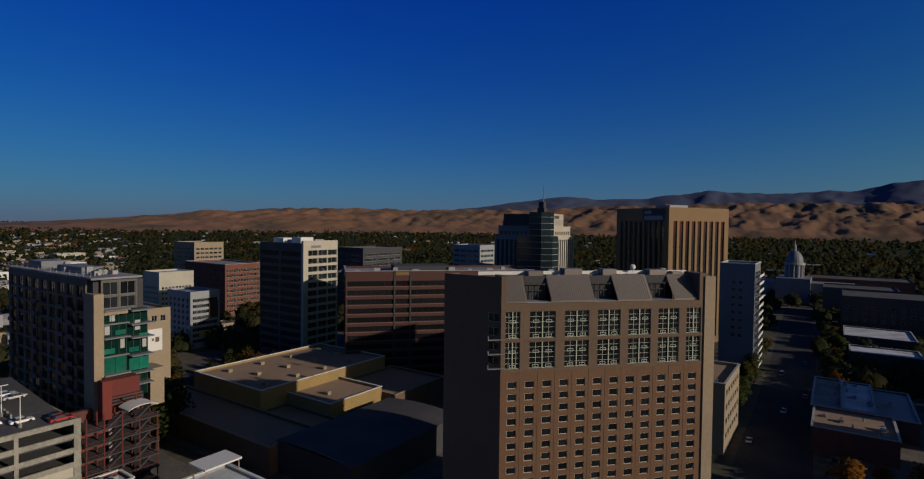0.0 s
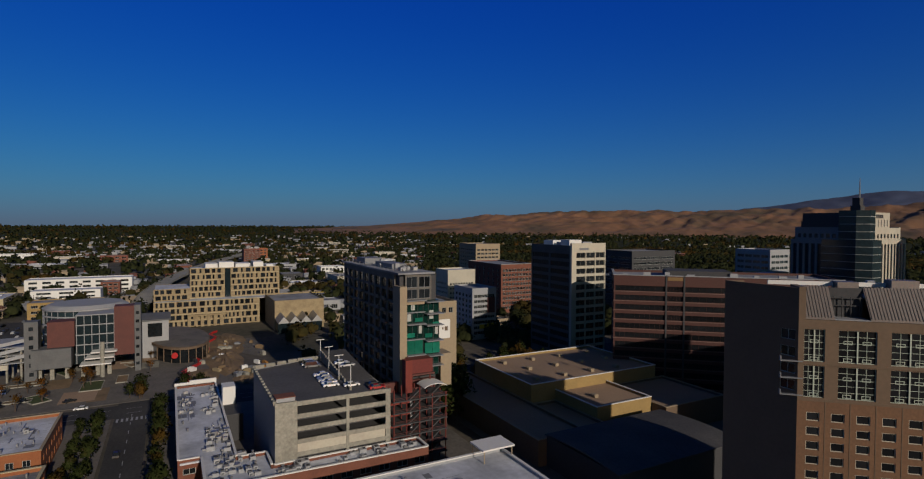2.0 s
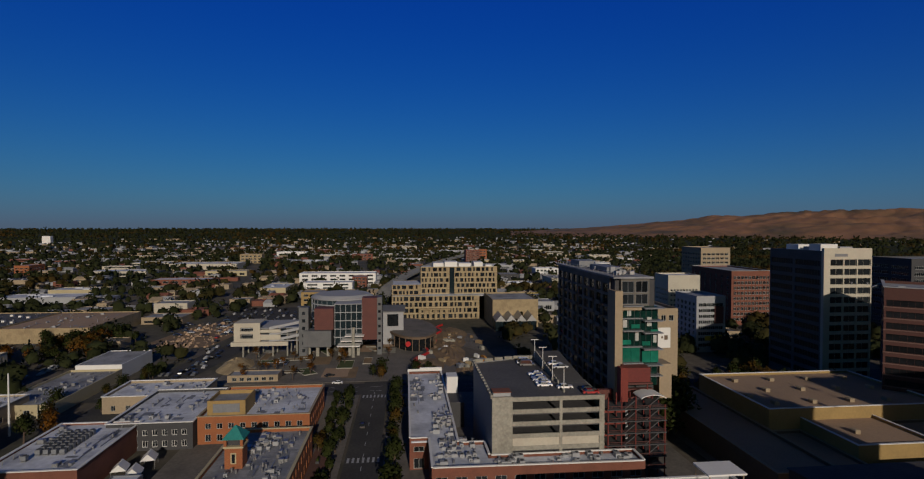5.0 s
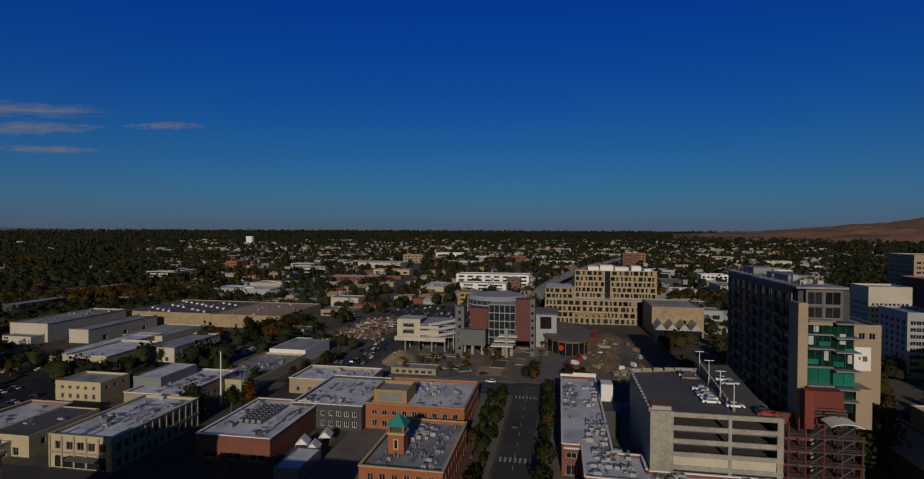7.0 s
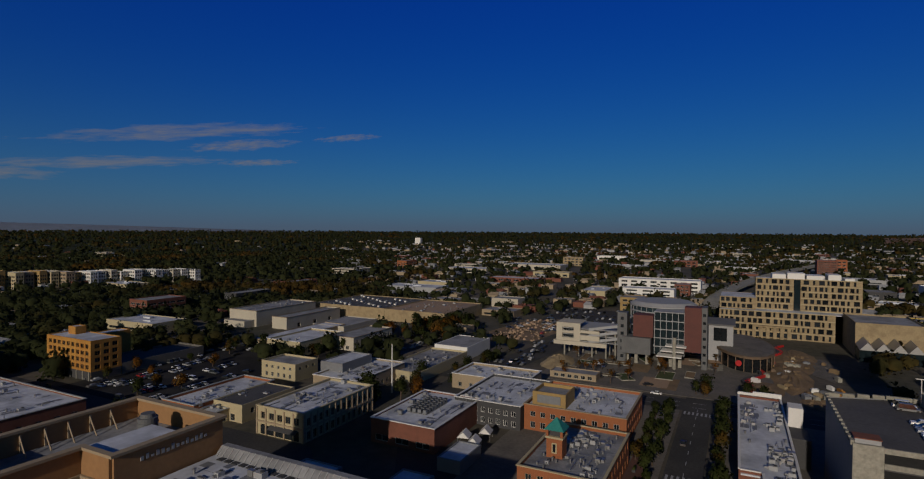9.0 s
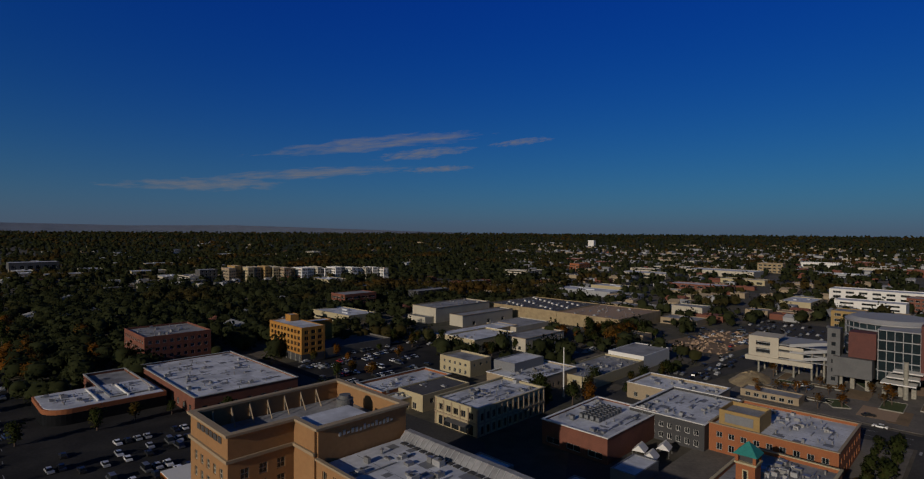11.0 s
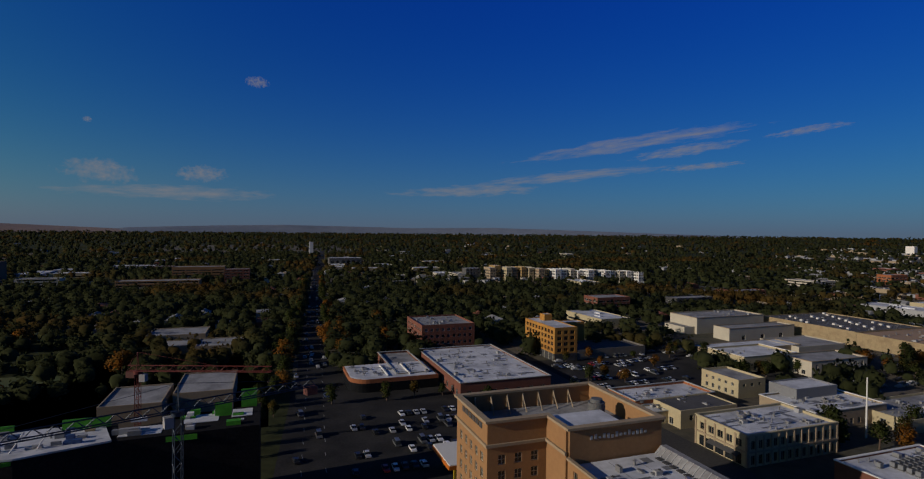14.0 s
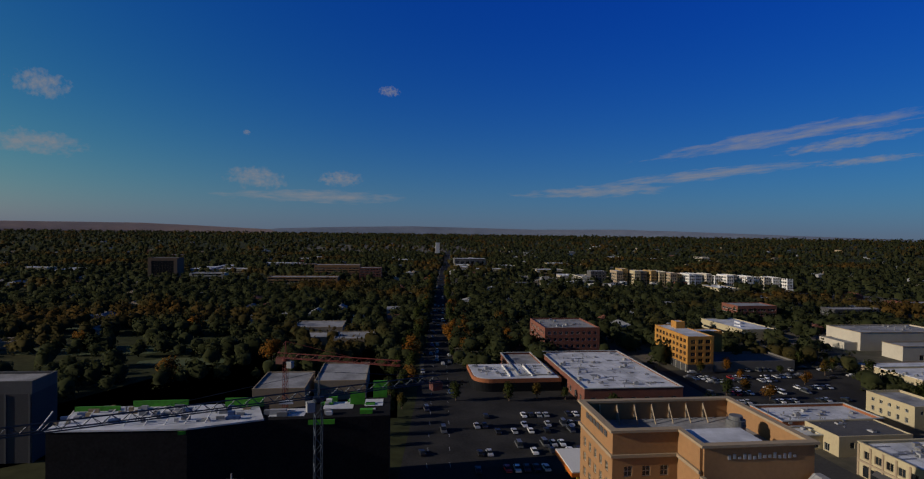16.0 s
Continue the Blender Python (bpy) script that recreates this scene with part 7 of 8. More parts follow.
for y, x0, x1 in ((-157, -44, -22), (-169, -58, -24), (-175, -60, -24), (-187, -64, -26), (-193, -66, -28), (-203, -68, -30)):
    x = x0
    while x < x1:
        if spots.random() < 0.45:
            park(x, y, 90, 0.03)
        x += 2.9
for y, x0, x1 in ((-212, -190, -140), (-224, -196, -132), (-230, -200, -135), (-243, -206, -140), (-249, -200, -140), (-262, -235, -175)):
    x = x0
    while x < x1:
        if spots.random() < 0.42:
            park(x, y, 90, 0.03)
        x += 3.0
for x, y, turn in ((-154.5, 40.2, 90), (-157.4, 40.4, 90), (-160.3, 40.2, 90), (-163.4, 40.4, 90), (-152.0, 45.5, 90)):
    park(x, y, turn, 23.6)
for x, y, turn in ((-166.4, 40.3, 90), (-178.2, 40.4, 90), (-181.2, 40.2, 90), (-146.5, 51.2, 90), (-149.3, 51.4, 90)):
    park(x, y, turn, 23.6)
for x, y in ((-167.5, 48.5), (-171.5, 48.0)):
    park(x, y, 90, 25.3)
for k in range(16):
    y = -165 - k * 21 - spots.random() * 8
    park(-16 + (y + 210) * 0.078 + spots.choice((-8.5, -5, -1.7, 1.7, 5, 8.5)), y, 95, 0.05)
for x, y, turn in ((-114, -118, 45), (-192, -14.8, 0), (-270, -106, 10), (-292, -102, 10), (-246, -30, 90), (-258, -35, 120), (-262, -58, 60), (-283, -60, 0), (-286, -63, 90), (-15, 240, 90), (-9, 265, 90), (-20, 300, 90), (-12, 330, 90), (-22, 200, 90), (2, 196, 0), (6, 196, 0)):
    park(x, y, turn, 0.16 if x < -248 else 0.05)
for k in range(26):
    park(-330 - spots.random() * 110, -110 - spots.random() * 45, spots.choice((0, 90)), 0.03)
for k in range(14):
    park(-205 - spots.random() * 40, 112 + spots.random() * 60 - 30, spots.choice((0, 90)), 0.16)


# ---- trees ----
def leaf_cloud(rnd, count, rx, rz, size):
    """Leaf clumps in an uneven crown: small bent pairs of triangles, denser at the lobes, with gaps."""
    s = Shape()
    lobes = [(rnd.uniform(-0.45, 0.45) * rx, rnd.uniform(-0.45, 0.45) * rx, rnd.uniform(-0.5, 0.5) * rz, rnd.uniform(0.5, 0.75)) for _ in range(7)]
    for _ in range(count):
        cx, cy, cz, f = rnd.choice(lobes)
        d = Vector((rnd.gauss(0, 1), rnd.gauss(0, 1), rnd.gauss(0, 1))).normalized() * (rnd.random() ** 0.4)
        p = Vector((cx + d.x * rx * f, cy + d.y * rx * f, cz + d.z * rz * f))
        a = Vector((rnd.gauss(0, 1), rnd.gauss(0, 1), rnd.gauss(0, 0.6))).normalized() * size * rnd.uniform(0.6, 1.3)
        b = a.cross(Vector((rnd.gauss(0, 1), rnd.gauss(0, 1), rnd.gauss(0, 1)))).normalized() * size * rnd.uniform(0.5, 1.1)
        if a.cross(b).dot(p + Vector((0, 0, 0.4 * rz))) < 0:
            b = -b
        s.quad(p - a, p - b * 0.8, p + a * 0.9 + b * 0.1, p + b)
    return s


def crown_normals(v, rz, seed):
    """Soft normals for a crown centred on its origin: outward, leaning up, a little uneven."""
    n = v / np.maximum(np.linalg.norm(v, axis=1), 0.01)[:, None] * 0.5 + np.array((0, 0, 0.8))
    n = n + np.random.RandomState(seed).normal(0, 0.14, n.shape)
    return n / np.linalg.norm(n, axis=1)[:, None]


def tree(rnd, h, spread, mat, label, leaves=620):
    t = thing("tree", label, "tree", 0, 0, -80, group="street trees")
    tr = Shape().tube((0, 0, 0), (0.1, 0.05, h * 0.45), 0.035 * h, 0.02 * h, n=7)
    for k in range(5):
        a = k * 1.26 + rnd.random()
        tr.tube((0.1, 0.05, h * (0.3 + 0.03 * k)), (math.cos(a) * spread * 0.55, math.sin(a) * spread * 0.55, h * (0.55 + 0.06 * k)), 0.014 * h, 0.006 * h, n=5)
    part("trunk", tr, BARK, t)
    c = leaf_cloud(rnd, leaves, spread, h * 0.4, 0.4 * (h / 8) ** 0.5)
    soft = crown_normals(np.array(c.v), h * 0.4, 3)
    c.v = [(x, y, z + h * 0.58) for x, y, z in c.v]
    crown = part("crown", c, mat, t)
    crown.data.polygons.foreach_set("use_smooth", [True] * len(crown.data.polygons))
    crown.data.normals_split_custom_set_from_vertices(soft.tolist())
    return t


tr = random.Random(11)
TREES = [tree(tr, 7.5, 2.6, LEAF, "green leafy street tree"), tree(tr, 9, 3.4, LEAF, "broad green leafy street tree"), tree(tr, 11, 3.6, LEAF, "tall green leafy tree"), tree(tr, 8, 3.2, AUTUMN, "small orange autumn street tree"), tree(tr, 10, 4.0, AUTUMN, "broad orange-brown autumn tree"), tree(tr, 6, 1.6, LEAF, "slim young green tree"), tree(tr, 6.5, 2.4, AUTUMN, "small half-bare brown plaza tree", 130)]
placed = []


def plant(k, x, y, scale=1.0, z=0.0):
    m = pose(x, y, z, 0, 0, tr.uniform(0, 360)) @ Matrix.Scale(scale, 4)
    if k in placed:
        ob = copy_thing(TREES[k], pose(x, y, z, 0, 0, tr.uniform(0, 360)))
        ob.scale = (scale, scale, scale)
    else:
        placed.append(k)
        TREES[k].matrix_basis = m


for k in range(17):
    plant(tr.choice((0, 1, 5)), -88 - k * 8.2, -21.5 + tr.uniform(-1, 1), tr.uniform(0.8, 1.15), 0.15)
    plant(tr.choice((0, 1, 5)), -92 - k * 8.0, -3.4 + tr.uniform(-1, 1), tr.uniform(0.8, 1.2), 0.15)
for k in range(9):
    plant(tr.choice((0, 5)), -172 - k * 6, -26 + tr.uniform(-1, 1), tr.uniform(0.6, 0.9), 0.15)
for x, y, k, s in ((-182, -134, 2, 1.2), (-178, -128, 2, 1.0), (-188, -122, 1, 1.1), (-196, -120, 4, 0.9), (-205, -124, 3, 0.8), (-219, -131, 2, 0.9), (-206, -126, 2, 0.8), (-120, -196, 2, 0.9), (-158, -216, 4, 0.8), (-152, -224, 1, 0.8), (-142, -222, 2, 0.8), (-190, -236, 3, 0.7)):
    plant(k, x, y, s)
for k in range(34):
    plant(tr.choice((3, 4, 4, 1, 2)), tr.uniform(-345, -296), tr.uniform(-212, -160), tr.uniform(0.8, 1.25))
for k in range(9):
    plant(tr.choice((4, 1)), -41 - 1.1 * k + tr.uniform(-2, 2), -318 - k * 15, tr.uniform(0.9, 1.2))
    plant(tr.choice((4, 3)), -66 - 1.8 * k + tr.uniform(-2, 2), -325 - k * 14, tr.uniform(0.9, 1.2))
for k in range(12):
    plant(tr.choice((1, 2)), -30 + tr.uniform(-3, 1), 222 + k * 11, tr.uniform(0.9, 1.4))
    plant(tr.choice((1, 2, 4)), 2 + tr.uniform(-3, 2), 280 + k * 14, tr.uniform(0.8, 1.2))
for x, y, k, s in ((4, 176, 4, 1.2), (12, 182, 3, 1.0), (22, 186, 4, 1.1), (18, 172, 4, 1.0), (28, 194, 3, 1.1)):
    plant(k, x, y, s)
for k in range(26):
    plant(tr.choice((1, 2, 4)), tr.uniform(-232, -205), tr.uniform(95, 170), tr.uniform(0.8, 1.2), 0.1)
for k in range(14):
    plant(tr.choice((1, 2, 3)), tr.uniform(-260, -248), tr.uniform(-40, 90), tr.uniform(0.6, 0.9), 0.1)
for k in range(40):
    plant(tr.choice((0, 1, 2, 3)), tr.uniform(-246, -150), tr.uniform(-290, -240), tr.uniform(0.6, 1.0)) if k % 2 else plant(tr.choice((0, 1, 2)), tr.uniform(-270, -215), tr.uniform(-120, -112) - 90 * (k % 4 == 0), tr.uniform(0.6, 0.9))


for k in range(28):
    plant(6, tr.uniform(-342, -252), tr.uniform(-80, 4), tr.uniform(0.7, 1.15), 0.15)
for k in range(26):
    y = -250 - k * 21
    plant(tr.choice((1, 2, 2, 4)), -16 + (y + 210) * 0.078 + 13 + tr.uniform(-2, 3), y, tr.uniform(1.0, 1.5))
    plant(tr.choice((1, 2, 4)), -16 + (y + 210) * 0.078 - 14 + tr.uniform(-3, 2), y - 9 - 70, tr.uniform(0.9, 1.3))
for x, y in ((104, -262), (176, -330), (66, -300), (134, -380)):
    plant(4, x, y, tr.uniform(1.1, 1.5))
for k in range(20):
    y = -176 - k * 9.5 + tr.uniform(-3, 3)
    plant(tr.choice((1, 1, 2)), -16 + (y + 210) * 0.078 + 14 + tr.uniform(0, 9), y, tr.uniform(0.6, 1.05))
for x, y in ((-70, -222), (-58, -223), (-84, -205), (-46, -222), (-88, -190), (-86, -176), (-92, -222), (-24, -224), (-30, -300), (-41, -312), (-52, -305), (-38, -330), (-62, -336), (-48, -350)):
    plant(tr.choice((1, 2)), x, y, tr.uniform(0.5, 0.9))
for x, y, k in ((-178, 84, 2.0), (-177, 89.5, 2.2), (-174, 80, 1.9), (-170, 84.5, 1.9), (-180, 95, 2.0)):
    plant(1, x, y, k)
# plain unseen blocks, added only to keep streets and facades in shade
for x0, x1, y0, y1, h in ((66, 96, 120, 176, 38), (66, 96, 184, 216, 32), (84, 120, 232, 286, 40), (84, 120, 296, 352, 36), (-72, -53, 158, 196, 53), (-72, -53, 196.5, 238, 46)):
    building("east_block", "plain unseen block added to shade the street", x0, x1, y0, y1, h, DUSK_PANEL, GREY_ROOF, None, 0.9)
# ---- blocks of the middle distance ----
for name, lab, x0, x1, y0, y1, h, wall_mat, roof_mat, n, m in (
        ("apartment_row", "long white apartment row with flat roofs", -686, -660, -124, -35, 14.2, WHITE_PAINT, WHITE_ROOF, 8, 3), ("terraced_office", "white terraced office with ribbon windows", -602, -580, -105, -55, 11.3, WHITE_PAINT, WHITE_ROOF, 3, 3),
        ("brick_block", "red brick block beside the white flats", -654, -634, -60, -44, 12.2, BRICK, GREY_ROOF, 3, 3), ("tan_corner_block", "tan block with square windows", -501, -481, -89, -69, 13.1, HALL_YELLOW, GREY_ROOF, 3, 3),
        ("brick_row", "long red brick row among trees", -669, -645, -284, -221, 9.6, BRICK, WHITE_ROOF, 6, 2), ("long_store", "long flat store with a pale roof", -836, -796, -432, -356, 7.5, GREIGE, WHITE_ROOF, 4, 1),
        ("long_store", "long flat store with a pale grey roof", -964, -914, -374, -270, 9.4, GREIGE, WHITE_ROOF, 4, 1), ("cream_row", "cream low row of shops", -816, -794, -277, -221, 7.2, CREAM, GREY_ROOF, 5, 1),
        ("long_store", "far long shed with a pale roof", -1051, -1011, -477, -414, 5.2, GREIGE, WHITE_ROOF, 3, 1), ("tall_shed", "pale shed with a tall end", -466, -448, -195, -170, 9.5, GREIGE, GREY_ROOF, 2, 1),
        ("tan_house_row", "tan houses with low roofs", -504, -490, -151, -134, 6.8, TAN, GREY_ROOF, 3, 1), ("tan_house_row", "low tan houses beside the car lot", -522, -508, -132, -108, 5.4, TAN, TAN_ROOF, 3, 1),
        ("pink_block", "pinkish block above the trees", -1082, -1062, -308, -268, 17, SAND, GREY_ROOF, 5, 3), ("white_store", "far white flat-roofed store", -1337, -1307, -296, -230, 10, WHITE_PAINT, WHITE_ROOF, 4, 1),
        ("brick_block", "far red brick block", -1167, -1147, -109, -67, 12, BRICK, GREY_ROOF, 4, 2), ("white_office", "white office with small windows", -778, -756, 183, 216, 11.1, WHITE_PAINT, WHITE_ROOF, 6, 2),
        ("grey_shed", "grey gabled works building", -460, -442, 106, 123, 8, LIGHT_GREY, GREY_ROOF, 2, 1), ("yellow_shed", "low shed with a bright yellow wall", -517, -497, 105, 128, 5.9, YELLOW_PAINT, GREY_ROOF, 2, 1),
        ("orange_tower", "orange brick tower in the town", -1132, -1114, 151, 167, 22.5, ORANGE_BRICK, GREY_ROOF, 2, 4), ("white_store", "far white low store", -981, -951, 305, 369, 5, WHITE_PAINT, WHITE_ROOF, 4, 1),
        ("white_store", "small far white store", -1084, -1054, 426, 452, 6, WHITE_PAINT, WHITE_ROOF, 2, 1), ("dark_shed", "dark shed behind the sandstone office", -726, -702, 122, 148, 8, CHARCOAL, GREY_ROOF, 2, 1),
        ("white_store", "far white store with a flat roof", -1091, -1066, -18, 31, 6.7, WHITE_PAINT, WHITE_ROOF, 3, 1), ("white_store", "far pale store in the trees", -1214, -1188, -183, -138, 9, GREIGE, WHITE_ROOF, 3, 1)):
    building(name, lab, x0, x1, y0, y1, h, wall_mat, roof_mat, {"E": ((lambda w, n=n: even(w, n, w / n * 0.62, 0.8)), rows(1.2, (h - 1) / m, (h - 1) / m * 0.5, m), {"bars": (2, 0)})}, 0.5)
setting("ground_dirt_yard", Shape().slab([(-318, -140), (-330, -113), (-395, -104), (-420, -122), (-392, -146), (-345, -152)], 0, 0.03), DIRT, "bare brown dirt yard with rubble", "ground")
rubble = random.Random(17)
heaps = Shape()
for k in range(170):
    x, y = rubble.uniform(-408, -326), rubble.uniform(-144, -112)
    a, b, z = rubble.uniform(0.3, 1.6), rubble.uniform(0.3, 1.4), rubble.uniform(0.2, 1.3)
    heaps.prism([(x - a, y - b, 0.03), (x + a, y - b * 0.8, 0.03), (x + a * 0.9, y + b, 0.03), (x - a * 0.8, y + b, 0.03)], [(x - a * 0.4, y - b * 0.3, z), (x + a * 0.5, y - b * 0.4, z * 0.8), (x + a * 0.3, y + b * 0.5, z), (x - a * 0.4, y + b * 0.3, z * 0.9)])
tagged(new("rubble", heaps.mesh("rubble", TAN_ROOF)), "tan rubble and boards strewn over a dirt yard", "rubble", kind="stuff")
over, piers = Shape(), Shape()
LINE = [(-500, -24), (-560, -16), (-665, -4), (-786, 19), (-961, 61), (-1180, 128), (-1400, 205)]
for (x0, y0), (x1, y1) in zip(LINE, LINE[1:]):
    d = Vector((x1 - x0, y1 - y0)).normalized()
    n = Vector((-d.y, d.x)) * 7.5
    za, zb = (1.0 if x0 > -520 else 7.0), 7.0
    ring = lambda o, i: [(x0 + n.x * o, y0 + n.y * o, za), (x1 + n.x * o, y1 + n.y * o, zb), (x1 + n.x * i, y1 + n.y * i, zb), (x0 + n.x * i, y0 + n.y * i, za)]
    lift = lambda pts, h: [(px, py, pz + h) for px, py, pz in pts]
    over.prism(ring(-1, 1), lift(ring(-1, 1), 1.0))
    for o, i in ((-1, -0.95), (0.95, 1)):
        over.prism(lift(ring(o, i), 1.003), lift(ring(o, i), 1.9))
    piers.box(x1 - 1, y1 - 4, 0, x1 + 1, y1 + 4, 7.0)
setting("road_overpass", over, CONCRETE, "pale concrete road bridge climbing out of town", "road")
setting("road_overpass_piers", piers, CONCRETE, "concrete piers under the road bridge", "road")
OCCUPIED += [(-420, -318, -152, -104), (-480, -392, -132, -84)]
setting("pavement_car_lot", Shape().box(-482, -136, 0, -396, -82, 0.022), ASPHALT, "asphalt car lot full of parked cars", "parking lot")
ROAD_CARS = [(-480, -398, -134, -84), (-480, -398, -134, -84), (-700, -520, -60, -30), (-345, -252, -113, -98), (-560, -350, -82, -66), (-300, -245, -190, -165), (-245, -130, -272, -238), (-345, -300, -232, -214), (-230, -205, 95, 170), (-620, -560, 40, 140), (-470, -455, -60, 60), (-760, -620, 60, 120)]
for name, mat, lab, seed in (("far_pale_cars", LIGHT_GREY, "many far white cars in lots and streets", 71), ("far_grey_cars", CAR_PAINTS[5], "many far silver cars in lots and streets", 72), ("far_dark_cars", CAR_PAINTS[2], "many far dark cars in lots and streets", 73)):
    rnd, s = random.Random(seed), Shape()
    for k in range(120):
        x0, x1, y0, y1 = rnd.choice(ROAD_CARS)
        x, y = x0 + round(rnd.random() * (x1 - x0) / 6.5) * 6.5, y0 + round(rnd.random() * (y1 - y0) / 2.9) * 2.9
        z = 0.06
        s.box(x - 2.2, y - 0.9, z + 0.25, x + 2.2, y + 0.9, z + 0.85)
        s.prism([(x - 1.6, y - 0.8, z + 0.85), (x + 1.1, y - 0.8, z + 0.85), (x + 1.1, y + 0.8, z + 0.85), (x - 1.6, y + 0.8, z + 0.85)], [(x - 1.1, y - 0.65, z + 1.4), (x + 0.5, y - 0.65, z + 1.4), (x + 0.5, y + 0.65, z + 1.4), (x - 1.1, y + 0.65, z + 1.4)])
    for k in range(13):
        y = -280 - 560 * rnd.random() ** 1.3
        x, z = -16 + (y + 210) * 0.078 + rnd.choice((-5.2, -1.7, 1.7, 5.2)), 0.05
        s.box(x - 0.9, y - 2.2, z + 0.25, x + 0.9, y + 2.2, z + 0.85)
        s.prism([(x - 0.8, y - 1.6, z + 0.85), (x + 0.8, y - 1.6, z + 0.85), (x + 0.8, y + 1.1, z + 0.85), (x - 0.8, y + 1.1, z + 0.85)], [(x - 0.65, y - 1.1, z + 1.4), (x + 0.65, y - 1.1, z + 1.4), (x + 0.65, y + 0.5, z + 1.4), (x - 0.65, y + 0.5, z + 1.4)])
    tagged(new(name, s.mesh(name, mat)), lab, "cars", kind="stuff")
# ---- filler town and woods ----
town = random.Random(21)
ROADS = [((-237, -130), (-237, 250), 14), ((-190, -112), (-430, -70), 14), ((-430, -70), (-800, 90), 16), ((-8, -150), (-75, -900), 14), ((-75, -900), (-200, -2200), 12), ((-10, 60), (-26, 560), 16), ((-60, -12.8), (-250, -12.8), 14), ((-20, -215), (-300, -195), 12), ((-128, -120), (-128, -330), 10), ((-500, -24), (-961, 61), 12), ((-961, 61), (-1400, 205), 12), ((-600, -45), (-1500, -110), 10), ((-500, -160), (-1300, -330), 10)]


def clear(x, y, pad):
    for x0, x1, y0, y1 in OCCUPIED:
        if x0 - pad < x < x1 + pad and y0 - pad < y < y1 + pad:
            return False
    for (ax, ay), (bx, by), w in ROADS:
        d = Vector((bx - ax, by - ay))
        u = max(0, min(1, ((x - ax) * d.x + (y - ay) * d.y) / d.length_squared))
        if math.hypot(x - ax - u * d.x, y - ay - u * d.y) < w + pad - 4:
            return False
    return True


def low_block(label, a, b, h, wall, roof, n):
    t = thing("low_building", label, "building", 0, 0, -90, group="low town buildings")
    part("wall", Shape().box(-a, -b, 0, a, -b + 0.4, h).box(-a, b - 0.4, 0, a, b, h).box(-a, -b + 0.4, 0, -a + 0.4, b - 0.4, h).box(a - 0.4, -b + 0.4, 0, a, b - 0.4, h), wall, t)
    part("roof", Shape().box(-a + 0.45, -b + 0.45, h - 0.8, a - 0.45, b - 0.45, h - 0.5).box(-a * 0.4, -b * 0.3, h - 0.5, -a * 0.2, 0, h + 0.6).box(a * 0.3, b * 0.2, h - 0.5, a * 0.45, b * 0.5, h + 0.4), roof, t)
    for f in range(max(1, int(h / 3.4))):
        z = 1.0 + f * 3.4
        part("window_band", Shape().box(a + 0.01, -b * 0.85, z, a + 0.08, b * 0.85, z + 1.5), GLASS, t)
    return t


BLOCKS = [low_block("low white shed with a white roof", 14, 20, 5.5, GREIGE, WHITE_ROOF, 3), low_block("low tan shop with a grey roof", 10, 14, 5, TAN, GREY_ROOF, 3), low_block("two-storey red brick block with grey roof", 11, 17, 7.6, BRICK, GREY_ROOF, 3),
          low_block("cream block with a white roof", 13, 24, 6.5, CREAM, WHITE_ROOF, 3), low_block("long grey shed with a pale roof", 15, 34, 6, LIGHT_GREY, WHITE_ROOF, 2), low_block("small tan house with a dark roof", 6, 8, 4.6, TAN, DARK_ROOF, 2), low_block("three-storey white block with grey roof", 10, 22, 10.4, GREIGE, GREY_ROOF, 2)]
SIZES = [24, 18, 20, 28, 38, 11, 25]
done = set()
MADE = []


def settle(k, x, y, turn):
    m = pose(x, y, rise(math.hypot(x, y)), 0, 0, turn)
    MADE.append((x, y, SIZES[k]))
    OCCUPIED.append((x - SIZES[k] * 0.75, x + SIZES[k] * 0.75, y - SIZES[k] * 0.75, y + SIZES[k] * 0.75))
    if k in done:
        copy_thing(BLOCKS[k], m)
    else:
        done.add(k)
        BLOCKS[k].matrix_basis = m


def share(b, r):
    """How built-up the town is at a bearing and distance; the rest is woods."""
    if b < 20:
        return 0.35 if r < 900 else 0.08
    if b < 66:
        return 0.5 if r < 520 else 0.1
    if b < 124:
        return 0.9 if r < 700 else (0.7 if r < 1700 else 0.25)
    if b < 150:
        return 0.5 if r < 480 else 0.08
    return 0.0 if r < 760 else 0.10


for k, x, y in ((4, -291, -1388), (3, -155, -936), (0, -208, -1046), (3, -258, -929), (0, -256, -821), (6, -258, -744), (1, -181, -726), (4, -175, -1317), (4, -585, -1428), (3, -656, -1350), (6, -795, -1366), (3, -20, -1224), (4, 312, -935), (3, 262, -912), (4, 492, -887), (3, 561, -919), (0, -465, -851), (4, -401, -1648), (0, -120, -1000), (3, -330, -1120)):
    settle(k, x, y, (0, 90)[k % 2])
for x, y in ((-300, -800), (-232, -880), (-214, -762), (-340, -905), (-150, -850), (-410, -1010)):
    settle(1, x, y, 90)
tries = 0
while len(MADE) < 166 and tries < 6000:
    tries += 1
    r = 330 * (1900 / 330) ** town.random()
    b = town.uniform(-12, 218)
    x, y, _ = polar(b, r)
    k = town.choice((0, 1, 1, 2, 3, 3, 4, 5, 5, 6))
    if town.random() < share(b, r) and clear(x, y, SIZES[k] * 0.8):
        settle(k, x, y, town.choice((0, 0, 0, 90, 180)) + town.uniform(-2, 2))


